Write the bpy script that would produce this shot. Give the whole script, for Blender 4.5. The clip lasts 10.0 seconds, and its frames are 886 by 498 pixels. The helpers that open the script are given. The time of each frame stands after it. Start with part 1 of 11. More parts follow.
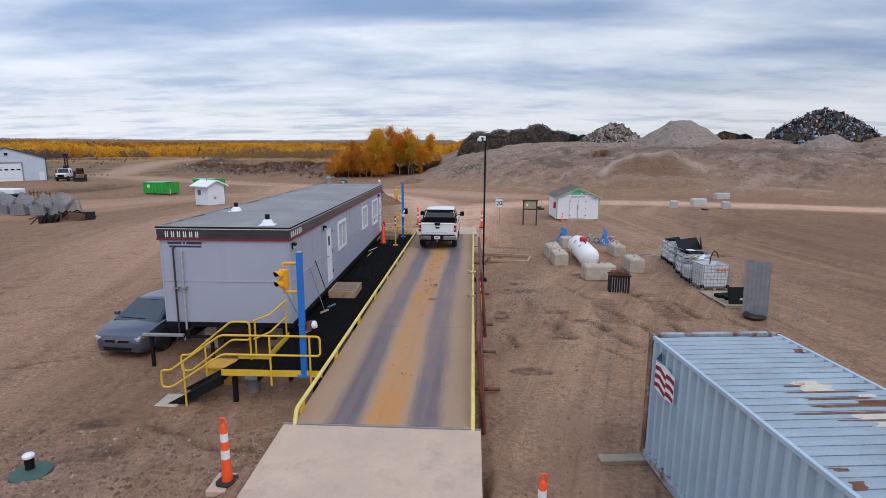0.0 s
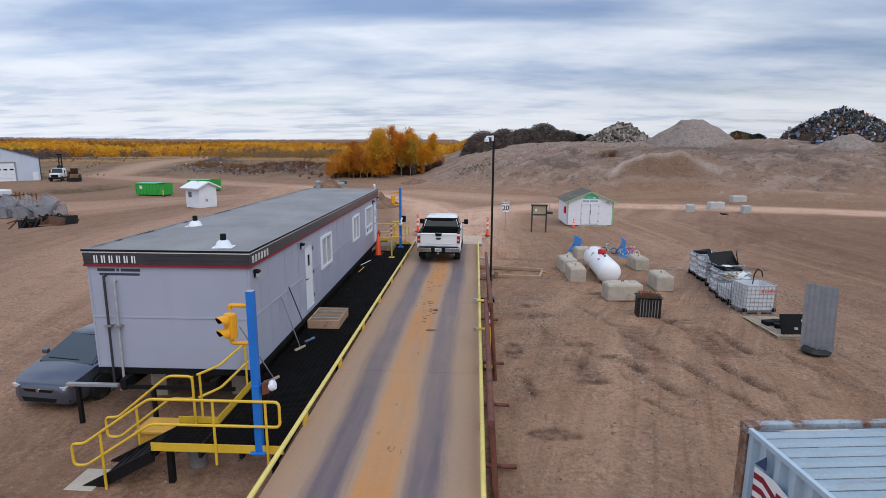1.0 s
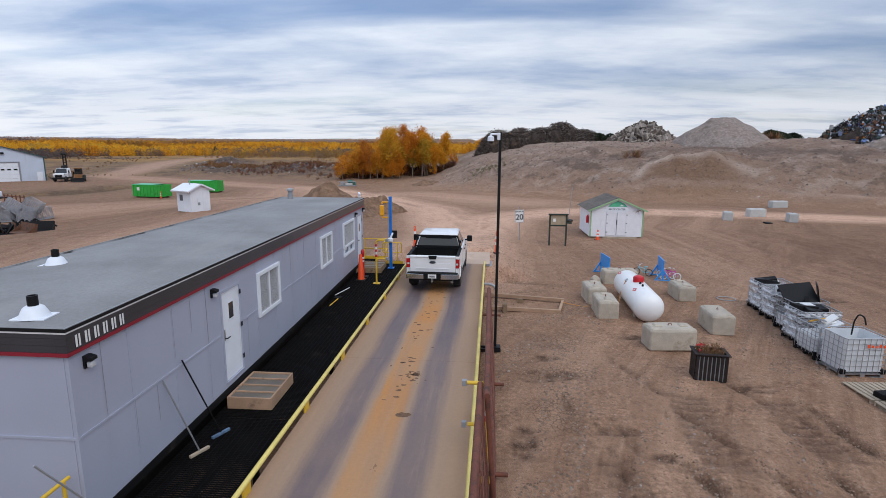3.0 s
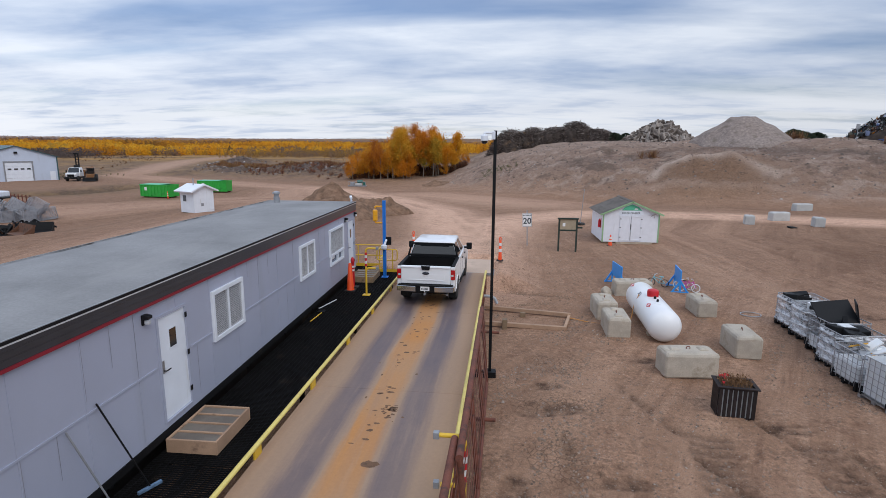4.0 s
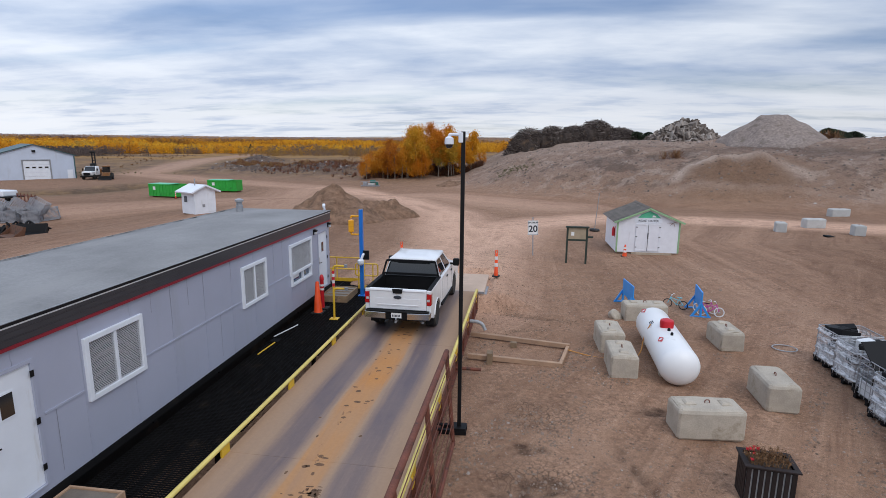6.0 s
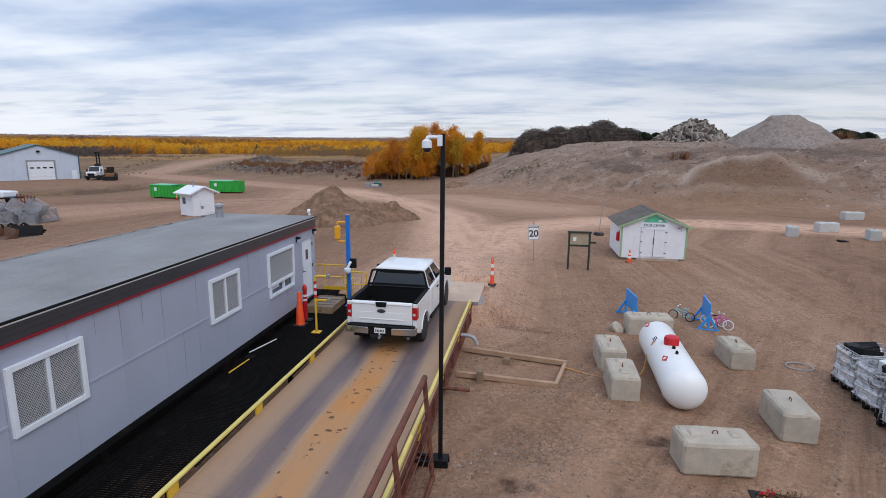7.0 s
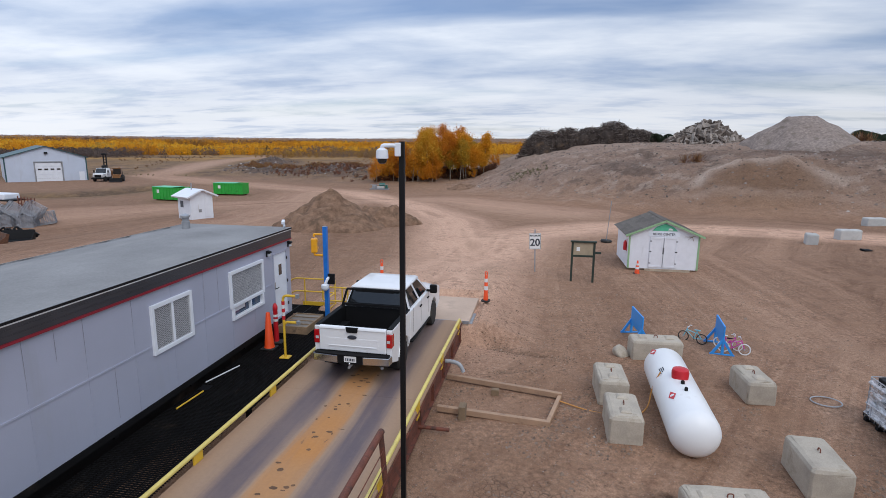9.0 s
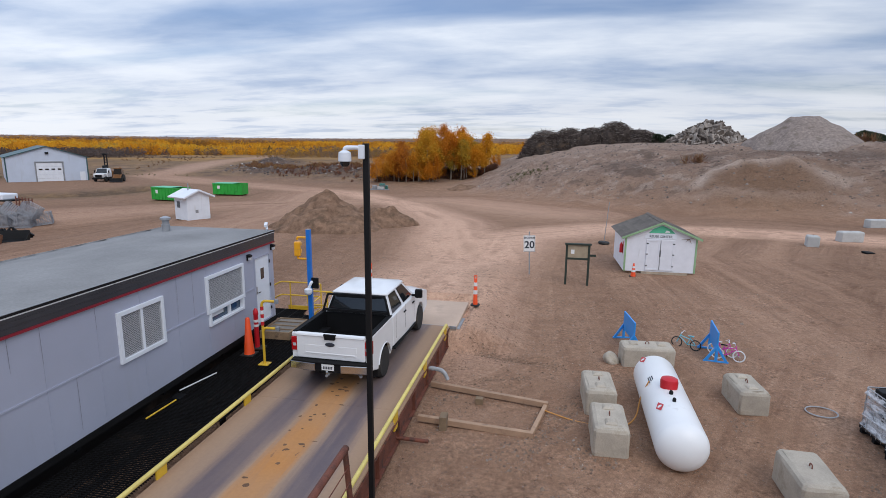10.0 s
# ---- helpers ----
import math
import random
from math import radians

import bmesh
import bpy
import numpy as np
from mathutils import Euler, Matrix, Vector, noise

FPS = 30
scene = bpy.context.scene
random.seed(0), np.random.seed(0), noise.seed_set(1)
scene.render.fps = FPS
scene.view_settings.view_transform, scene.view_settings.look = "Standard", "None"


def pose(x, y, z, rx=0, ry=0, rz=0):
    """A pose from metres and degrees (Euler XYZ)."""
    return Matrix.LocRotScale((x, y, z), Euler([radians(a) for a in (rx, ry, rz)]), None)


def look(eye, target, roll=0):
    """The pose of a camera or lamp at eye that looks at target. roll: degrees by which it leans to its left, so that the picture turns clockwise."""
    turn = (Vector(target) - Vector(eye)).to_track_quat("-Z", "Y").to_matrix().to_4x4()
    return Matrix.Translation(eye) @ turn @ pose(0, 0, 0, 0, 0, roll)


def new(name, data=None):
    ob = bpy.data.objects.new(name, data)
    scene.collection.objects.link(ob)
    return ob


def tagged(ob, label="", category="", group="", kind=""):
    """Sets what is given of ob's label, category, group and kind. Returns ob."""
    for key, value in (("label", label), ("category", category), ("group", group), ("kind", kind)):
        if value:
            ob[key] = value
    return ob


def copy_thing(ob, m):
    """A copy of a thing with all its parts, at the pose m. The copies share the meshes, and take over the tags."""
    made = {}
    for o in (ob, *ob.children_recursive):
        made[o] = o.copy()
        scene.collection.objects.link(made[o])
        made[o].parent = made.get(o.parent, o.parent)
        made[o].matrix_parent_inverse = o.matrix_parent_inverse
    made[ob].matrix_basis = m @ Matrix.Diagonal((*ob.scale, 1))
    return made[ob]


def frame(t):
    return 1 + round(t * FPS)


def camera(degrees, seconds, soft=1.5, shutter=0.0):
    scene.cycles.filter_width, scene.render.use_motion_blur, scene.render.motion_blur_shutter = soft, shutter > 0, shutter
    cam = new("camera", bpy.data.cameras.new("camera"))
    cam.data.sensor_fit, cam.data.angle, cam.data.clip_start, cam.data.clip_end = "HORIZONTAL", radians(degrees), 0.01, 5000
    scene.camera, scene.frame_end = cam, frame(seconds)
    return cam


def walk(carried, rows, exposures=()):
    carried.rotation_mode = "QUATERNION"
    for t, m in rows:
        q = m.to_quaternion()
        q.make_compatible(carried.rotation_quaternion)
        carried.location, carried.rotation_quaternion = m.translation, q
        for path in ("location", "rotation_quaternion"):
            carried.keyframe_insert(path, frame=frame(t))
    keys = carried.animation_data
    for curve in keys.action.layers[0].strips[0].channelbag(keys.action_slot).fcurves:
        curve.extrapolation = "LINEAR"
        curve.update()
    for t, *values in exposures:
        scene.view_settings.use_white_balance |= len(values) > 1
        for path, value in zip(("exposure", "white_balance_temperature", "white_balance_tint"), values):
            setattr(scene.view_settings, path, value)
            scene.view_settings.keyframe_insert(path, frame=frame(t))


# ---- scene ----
cam = camera(78.9, 10.0, soft=0.75)
METRES, EYE, TILT, LEAN, TURN = 17.27, 6.25, 0.0, 0.0, 2.0
ROWS = [
    (0.0, 0.0, 0.0, 0.0, 0.05, -10.76, -0.27),
    (0.5, 0.0007, 0.094, 0.0034, 0.15, -10.8, -0.29),
    (1.0, 0.0025, 0.1856, 0.0037, 0.35, -10.81, -0.32),
    (1.5, 0.0074, 0.27, 0.0042, 0.66, -10.84, -0.32),
    (2.0, 0.0169, 0.3483, 0.0048, 1.05, -10.86, -0.33),
    (2.5, 0.0297, 0.4211, 0.0057, 1.48, -10.87, -0.34),
    (4.0, 0.0811, 0.5911, 0.0068, 3.62, -10.9, -0.39),
    (4.5, 0.0986, 0.6348, 0.0092, 4.37, -10.99, -0.42),
    (5.0, 0.1161, 0.6772, 0.011, 5.09, -11.04, -0.44),
    (5.5, 0.1335, 0.7184, 0.0126, 5.55, -11.06, -0.46),
    (7.0, 0.1729, 0.8246, 0.018, 6.66, -11.04, -0.5),
    (7.5, 0.1828, 0.8554, 0.0199, 7.05, -11.01, -0.5),
    (8.0, 0.1915, 0.883, 0.0214, 7.35, -10.98, -0.5),
    (8.5, 0.1986, 0.9066, 0.0231, 7.59, -10.96, -0.51),
    (9.0, 0.2064, 0.9273, 0.0258, 7.82, -10.95, -0.52),
    (9.5, 0.2179, 0.9438, 0.0271, 8.01, -10.95, -0.54),
    (10.0, 0.233, 0.9562, 0.0277, 8.15, -10.94, -0.55),
]
walk(cam, [(t, pose(0, 0, EYE, TILT, LEAN, TURN) @ pose(METRES * x, METRES * y, METRES * z, 90 + pitch, roll, yaw)) for t, x, y, z, yaw, pitch, roll in ROWS])

# ---- world and light ----
SUN_UP, SUN_ROUND = 46.0, 146.0
world = bpy.data.worlds.new("overcast_sky")
scene.world = world
world.use_nodes = True
wt = world.node_tree
wt.nodes.clear()


def wmath(op, a, b=0.0, c=0.0):
    n = wt.nodes.new("ShaderNodeMath")
    n.operation = op
    for i, v in enumerate((a, b, c)):
        if hasattr(v, "is_linked"):
            wt.links.new(v, n.inputs[i])
        else:
            n.inputs[i].default_value = v
    return n.outputs[0]


sky = wt.nodes.new("ShaderNodeTexSky")
sky.sky_type = "NISHITA"
sky.sun_disc = False
sky.sun_elevation, sky.sun_rotation = radians(SUN_UP), radians(SUN_ROUND)
sky_gain = wt.nodes.new("ShaderNodeMixRGB")
sky_gain.blend_type = "MULTIPLY"
sky_gain.inputs[0].default_value = 1.0
sky_gain.inputs[2].default_value = (0.074, 0.080, 0.098, 1)
wt.links.new(sky.outputs[0], sky_gain.inputs[1])

coord = wt.nodes.new("ShaderNodeTexCoord")
split = wt.nodes.new("ShaderNodeSeparateXYZ")
wt.links.new(coord.outputs["Generated"], split.inputs[0])
up = wmath("MAXIMUM", split.outputs[2], 0.0)
lift = wmath("ADD", up, 0.10)
cu = wmath("DIVIDE", split.outputs[0], lift)
cv = wmath("DIVIDE", split.outputs[1], lift)


def cloud_noise(su, sv, off, scale, detail, rough, dist=0.0):
    comb = wt.nodes.new("ShaderNodeCombineXYZ")
    wt.links.new(wmath("MULTIPLY", cu, su), comb.inputs[0])
    wt.links.new(wmath("MULTIPLY", cv, sv), comb.inputs[1])
    comb.inputs[2].default_value = off
    n = wt.nodes.new("ShaderNodeTexNoise")
    n.inputs["Scale"].default_value = scale
    n.inputs["Detail"].default_value = detail
    n.inputs["Roughness"].default_value = rough
    n.inputs["Distortion"].default_value = dist
    wt.links.new(comb.outputs[0], n.inputs["Vector"])
    return n.outputs[0]


def wramp(value, stops):
    r = wt.nodes.new("ShaderNodeValToRGB")
    els = r.color_ramp.elements
    while len(els) < len(stops):
        els.new(0.5)
    for e, (p, c) in zip(els, stops):
        e.position, e.color = p, (*c, 1)
    wt.links.new(value, r.inputs[0])
    return r.outputs[0]


def wmix(fac, a, b):
    m = wt.nodes.new("ShaderNodeMixRGB")
    for i, v in ((0, fac), (1, a), (2, b)):
        if hasattr(v, "is_linked"):
            wt.links.new(v, m.inputs[i])
        else:
            m.inputs[i].default_value = v if i == 0 else (*v, 1)
    return m.outputs[0]


banks = cloud_noise(0.80, 1.0, 3.1, 0.62, 5, 0.46, 0.12)
streaks = cloud_noise(0.62, 1.1, 8.4, 2.3, 7, 0.58, 0.15)
body = wmath("ADD", wmath("MULTIPLY", banks, 0.74), wmath("MULTIPLY", streaks, 0.26))
cloud = wramp(body, [(0.34, (0.25, 0.36, 0.57)), (0.42, (0.37, 0.475, 0.675)), (0.50, (0.545, 0.632, 0.79)), (0.60, (0.755, 0.82, 0.93))])
gaps = cloud_noise(0.34, 1.15, 21.7, 0.75, 5, 0.5, 0.2)
gap_amount = wramp(gaps, [(0.50, (0, 0, 0)), (0.66, (0.8, 0.8, 0.8))])
clouded = wmix(gap_amount, cloud, sky_gain.outputs[0])
low = wramp(split.outputs[2], [(0.0, (0.9, 0.9, 0.9)), (0.05, (0.8, 0.8, 0.8)), (0.14, (0.0, 0.0, 0.0))])
low_streak = wmath("MULTIPLY", low, wramp(streaks, [(0.38, (0.5, 0.5, 0.5)), (0.54, (1, 1, 1))]))
final = wmix(low_streak, clouded, (0.86, 0.89, 0.95))
bg = wt.nodes.new("ShaderNodeBackground")
# an overcast sky is brighter overhead than near the horizon
# and a little brighter to the west than to the east
wt.links.new(wmath("MULTIPLY", wmath("MULTIPLY_ADD", up, 0.62, 0.94), wmath("MULTIPLY_ADD", split.outputs[0], -0.16, 0.98)), bg.inputs[1])
wt.links.new(final, bg.inputs[0])
wout = wt.nodes.new("ShaderNodeOutputWorld")
wt.links.new(bg.outputs[0], wout.inputs[0])

sun_data = bpy.data.lights.new("sun", "SUN")
sun_data.energy, sun_data.angle, sun_data.color = 1.2, radians(40), (1.0, 0.96, 0.9)
sun = new("sun", sun_data)
sun.matrix_world = look((0, 0, 60), Vector((0, 0, 60)) - Vector((math.sin(radians(SUN_ROUND)) * math.cos(radians(SUN_UP)), math.cos(radians(SUN_ROUND)) * math.cos(radians(SUN_UP)), math.sin(radians(SUN_UP)))) * 10)

# ---- materials ----


def material(name, color, rough=0.6, metal=0.0, var=0.2, scale=1.5, fine=30.0, bump=0.15, stain=None, stain_at=0.62, stain_scale=0.8, streak=False, spec=0.5, tint=0.0):
    """A painted or natural surface: base colour with coarse and fine variation, stains of a second colour, and relief."""
    m = bpy.data.materials.new(name)
    m.use_nodes = True
    nt = m.node_tree
    b = nt.nodes["Principled BSDF"]
    L = nt.links.new
    tc = nt.nodes.new("ShaderNodeTexCoord")
    vec = tc.outputs["Object"]
    if streak:
        mp = nt.nodes.new("ShaderNodeMapping")
        mp.inputs["Scale"].default_value = (1, 1, 0.12) if streak is True else streak
        L(vec, mp.inputs[0])
        svec = mp.outputs[0]
    else:
        svec = vec

    def tex(v, sc, det, ro):
        n = nt.nodes.new("ShaderNodeTexNoise")
        n.inputs["Scale"].default_value, n.inputs["Detail"].default_value, n.inputs["Roughness"].default_value = sc, det, ro
        L(v, n.inputs["Vector"])
        return n.outputs[0]

    def ramp(v, stops):
        r = nt.nodes.new("ShaderNodeValToRGB")
        els = r.color_ramp.elements
        while len(els) < len(stops):
            els.new(0.5)
        for e, (p, c) in zip(els, stops):
            e.position, e.color = p, (*c, 1)
        L(v, r.inputs[0])
        return r.outputs[0]

    lo = tuple(max(0.0, c * (1 - var)) for c in color)
    hi = tuple(min(1.0, c * (1 + var)) for c in color)
    big = tex(vec, scale, 5, 0.6)
    col = ramp(big, [(0.3, lo), (0.7, hi)])
    small = tex(vec, fine, 4, 0.65)
    g = nt.nodes.new("ShaderNodeMixRGB")
    g.blend_type = "OVERLAY"
    g.inputs[0].default_value = min(1.0, var * 1.2)
    L(col, g.inputs[1])
    L(small, g.inputs[2])
    col = g.outputs[0]
    if tint:
        info = nt.nodes.new("ShaderNodeObjectInfo")
        hs = nt.nodes.new("ShaderNodeHueSaturation")
        mr = nt.nodes.new("ShaderNodeMapRange")
        mr.inputs[3].default_value, mr.inputs[4].default_value = 1 - tint, 1 + tint
        L(info.outputs["Random"], mr.inputs[0])
        L(mr.outputs[0], hs.inputs["Value"])
        L(col, hs.inputs["Color"])
        col = hs.outputs[0]
    if stain:
        s = tex(svec, stain_scale, 7, 0.68)
        k = ramp(s, [(stain_at - 0.06, (0, 0, 0)), (stain_at + 0.08, (1, 1, 1))])
        x = nt.nodes.new("ShaderNodeMixRGB")
        L(k, x.inputs[0])
        L(col, x.inputs[1])
        x.inputs[2].default_value = (*stain, 1)
        col = x.outputs[0]
    L(col, b.inputs["Base Color"])
    b.inputs["Metallic"].default_value = metal
    rr = nt.nodes.new("ShaderNodeMapRange")
    rr.inputs[3].default_value, rr.inputs[4].default_value = max(0.02, rough - 0.1), min(1.0, rough + 0.1)
    L(big, rr.inputs[0])
    L(rr.outputs[0], b.inputs["Roughness"])
    b.inputs["Specular IOR Level"].default_value = spec
    if bump:
        bp = nt.nodes.new("ShaderNodeBump")
        bp.inputs["Strength"].default_value, bp.inputs["Distance"].default_value = bump, 0.02
        L(small, bp.inputs["Height"])
        L(bp.outputs[0], b.inputs["Normal"])
    return m


def glass(name, color, rough=0.05, alpha=1.0):
    m = bpy.data.materials.new(name)
    m.use_nodes = True
    b = m.node_tree.nodes["Principled BSDF"]
    b.inputs["Base Color"].default_value = (*color, 1)
    b.inputs["Roughness"].default_value = rough
    b.inputs["Specular IOR Level"].default_value = 0.8
    return m


M = dict(
    trailer=material("trailer_siding_paint", (0.375, 0.398, 0.495), 0.42, 0, 0.05, 0.5, 60, 0.04, stain=(0.355, 0.375, 0.452), stain_at=0.64, streak=True, stain_scale=1.4),
    roof=material("grey_roof_membrane", (0.240, 0.238, 0.240), 0.82, 0, 0.20, 0.5, 18, 0.25, stain=(0.285, 0.280, 0.278), stain_at=0.60, stain_scale=0.5, streak=(1.0, 0.35, 1.0), spec=0.3),
    fascia=material("dark_grey_fascia", (0.040, 0.040, 0.047), 0.32, 0, 0.15, 2, 40, 0.05),
    red=material("red_stripe_paint", (0.24, 0.010, 0.024), 0.45, 0, 0.1, 2, 40, 0.02),
    white=material("white_paint", (0.74, 0.775, 0.835), 0.45, 0, 0.05, 1.5, 40, 0.05, stain=(0.52, 0.50, 0.47), stain_at=0.70, streak=True, stain_scale=2.0),
    white_panel=material("white_board_siding", (0.74, 0.75, 0.80), 0.55, 0, 0.05, 2.5, 30, 0.06, stain=(0.52, 0.51, 0.52), stain_at=0.73, streak=True, stain_scale=2.2),
    black=material("black_paint", (0.006, 0.006, 0.007), 0.55, 0, 0.2, 3, 50, 0.05, spec=0.25),
    dull_black=material("black_skirting", (0.008, 0.0078, 0.0085), 0.65, 0, 0.25, 2, 40, 0.1, stain=(0.040, 0.030, 0.023), stain_at=0.66, spec=0.15),
    rubber=material("black_rubber", (0.018, 0.018, 0.018), 0.8, 0, 0.2, 4, 60, 0.2, stain=(0.09, 0.075, 0.06), stain_at=0.64),
    dark=material("dark_shadowed_void", (0.01, 0.01, 0.011), 0.9, 0, 0.1, 3, 40, 0.0),
    yellow=material("safety_yellow_paint", (0.70, 0.44, 0.035), 0.45, 0, 0.12, 3, 45, 0.08, stain=(0.33, 0.22, 0.07), stain_at=0.68, stain_scale=3),
    pale_yellow=material("worn_yellow_rail_paint", (0.72, 0.58, 0.17), 0.5, 0, 0.14, 2, 40, 0.08, stain=(0.40, 0.31, 0.14), stain_at=0.66, stain_scale=3),
    signal=material("signal_yellow_plastic", (0.80, 0.36, 0.012), 0.38, 0, 0.06, 4, 60, 0.03),
    blue=material("blue_post_paint", (0.010, 0.16, 0.56), 0.42, 0, 0.1, 3, 40, 0.06, stain=(0.03, 0.12, 0.30), stain_at=0.70, stain_scale=3),
    rack_blue=material("blue_rack_paint", (0.03, 0.28, 0.72), 0.45, 0, 0.08, 3, 40, 0.05),
    rust=material("rusty_brown_steel", (0.150, 0.047, 0.028), 0.75, 0, 0.35, 3, 50, 0.3, stain=(0.05, 0.028, 0.022), stain_at=0.58, stain_scale=4),
    steel=material("galvanised_steel", (0.42, 0.43, 0.45), 0.42, 0.75, 0.15, 4, 60, 0.08),
    dull_steel=material("dull_grey_metal", (0.30, 0.31, 0.33), 0.5, 0.3, 0.15, 4, 60, 0.08),
    concrete=material("weathered_concrete", (0.44, 0.385, 0.315), 0.85, 0, 0.20, 1.6, 35, 0.4, stain=(0.27, 0.225, 0.165), stain_at=0.60, stain_scale=1.6, tint=0.08),
    ramp=material("dusty_concrete_slab", (0.52, 0.385, 0.295), 0.85, 0, 0.12, 0.9, 35, 0.3, stain=(0.42, 0.315, 0.245), stain_at=0.60, stain_scale=0.8),
    far_concrete=material("pale_concrete_block", (0.46, 0.46, 0.45), 0.85, 0, 0.12, 1.5, 30, 0.3, stain=(0.34, 0.33, 0.31), stain_at=0.62, tint=0.08),
    wood=material("grey_brown_timber", (0.24, 0.165, 0.10), 0.8, 0, 0.25, 2.5, 40, 0.3, stain=(0.13, 0.09, 0.06), stain_at=0.62, stain_scale=3, tint=0.2),
    grey_wood=material("weathered_grey_timber", (0.37, 0.30, 0.225), 0.85, 0, 0.2, 2.5, 45, 0.3, stain=(0.17, 0.15, 0.13), stain_at=0.62, stain_scale=3, tint=0.2),
    orange=material("safety_orange_plastic", (0.85, 0.085, 0.015), 0.45, 0, 0.08, 4, 50, 0.04, stain=(0.42, 0.09, 0.04), stain_at=0.72, stain_scale=4),
    band=material("white_reflective_band", (0.72, 0.72, 0.72), 0.4, 0, 0.06, 6, 50, 0.03),
    red_plastic=material("red_plastic", (0.55, 0.015, 0.025), 0.4, 0, 0.1, 4, 50, 0.04),
    tank=material("white_tank_paint", (0.80, 0.80, 0.80), 0.33, 0, 0.03, 1.0, 40, 0.02, stain=(0.62, 0.60, 0.57), stain_at=0.72, stain_scale=1.2),
    green=material("green_bin_paint", (0.025, 0.36, 0.045), 0.5, 0, 0.15, 2, 30, 0.08, stain=(0.02, 0.16, 0.03), stain_at=0.64),
    mint=material("mint_green_paint", (0.10, 0.50, 0.30), 0.5, 0, 0.08, 3, 40, 0.05),
    deep_teal=material("dark_teal_enamel", (0.02, 0.13, 0.105), 0.5, 0, 0.2, 3, 40, 0.05),
    lime=material("lime_green_trim_paint", (0.27, 0.43, 0.24), 0.5, 0, 0.1, 3, 40, 0.05),
    dark_green=material("dark_green_stained_timber", (0.022, 0.033, 0.024), 0.7, 0, 0.2, 3, 40, 0.15),
    shingle=material("grey_asphalt_shingle", (0.118, 0.102, 0.088), 0.95, 0, 0.25, 3, 60, 0.3, tint=0.18),
    plywood=material("faded_plywood", (0.36, 0.29, 0.20), 0.75, 0, 0.15, 3, 40, 0.15),
    paper=material("white_paper", (0.75, 0.76, 0.76), 0.7, 0, 0.04, 5, 50, 0.02),
    poly=material("translucent_white_plastic", (0.66, 0.68, 0.70), 0.35, 0, 0.06, 2.5, 30, 0.05, stain=(0.60, 0.60, 0.59), stain_at=0.66, stain_scale=1.5),
    black_plastic=material("black_plastic", (0.008, 0.008, 0.009), 0.65, 0, 0.2, 4, 50, 0.06, spec=0.15),
    planter=material("dark_brown_composite_boards", (0.024, 0.017, 0.016), 0.65, 0, 0.25, 3, 40, 0.12, tint=0.2, spec=0.25),
    gap_white=material("pale_liner_behind_boards", (0.5, 0.5, 0.5), 0.6, 0, 0.1, 3, 40, 0.05),
    metal_clad=material("pale_grey_metal_cladding", (0.53, 0.59, 0.70), 0.5, 0, 0.05, 0.5, 30, 0.05, stain=(0.48, 0.52, 0.60), stain_at=0.64, streak=True),
    teal_roof=material("dark_teal_metal_roof", (0.03, 0.085, 0.095), 0.5, 0, 0.12, 0.7, 30, 0.05),
    container=material("pale_blue_container_paint", (0.395, 0.50, 0.585), 0.42, 0, 0.08, 0.9, 35, 0.08, stain=(0.36, 0.44, 0.53), stain_at=0.62, streak=True, stain_scale=1.4),
    container_roof=material("pale_blue_rust_stained_roof", (0.27, 0.345, 0.405), 0.5, 0, 0.16, 0.9, 30, 0.1, stain=(0.23, 0.15, 0.12), stain_at=0.66, stain_scale=1.2, streak=(0.3, 1.6, 1)),
    container_rust=material("rusted_container_edge", (0.20, 0.10, 0.06), 0.7, 0, 0.5, 3, 30, 0.3, stain=(0.38, 0.38, 0.36), stain_at=0.58, stain_scale=2.5),
    pearl=material("white_car_paint", (0.76, 0.77, 0.79), 0.22, 0, 0.02, 2, 30, 0.0, stain=(0.60, 0.57, 0.53), stain_at=0.72, stain_scale=1.1),
    slate=material("grey_blue_metallic_car_paint", (0.105, 0.118, 0.155), 0.17, 0.55, 0.04, 2, 60, 0.0),
    chrome=material("bright_bumper_chrome", (0.46, 0.47, 0.49), 0.16, 0.95, 0.05, 3, 50, 0.02),
    tail=material("red_lamp_lens", (0.42, 0.008, 0.012), 0.18, 0, 0.1, 8, 40, 0.0),
    lens=material("clear_lamp_lens", (0.55, 0.57, 0.60), 0.12, 0.2, 0.1, 10, 40, 0.0),
    window=glass("dark_tinted_glass", (0.012, 0.014, 0.016), 0.04),
    windshield=glass("blue_grey_windscreen_glass", (0.02, 0.034, 0.045), 0.03),
    pane=glass("office_window_glass", (0.13, 0.14, 0.155), 0.10),
    office=glass("bluish_office_pane", (0.03, 0.06, 0.11), 0.06),
    screen=material("perforated_window_screen", (0.52, 0.53, 0.56), 0.5, 0.2, 0.08, 3, 160, 0.4),
    soil=material("dark_potting_soil", (0.05, 0.035, 0.025), 0.95, 0, 0.4, 8, 60, 0.6),
    petal=material("red_flower_petals", (0.65, 0.02, 0.035), 0.6, 0, 0.2, 10, 40, 0.0),
    dry=material("dry_brown_foliage", (0.17, 0.085, 0.035), 0.85, 0, 0.4, 8, 40, 0.0),
    pink=material("magenta_bicycle_paint", (0.55, 0.03, 0.30), 0.35, 0, 0.1, 5, 40, 0.02),
    aqua=material("pale_aqua_paint", (0.16, 0.52, 0.62), 0.4, 0, 0.1, 5, 40, 0.02),
    hose_orange=material("faded_orange_hose", (0.55, 0.25, 0.06), 0.6, 0, 0.15, 5, 40, 0.05),
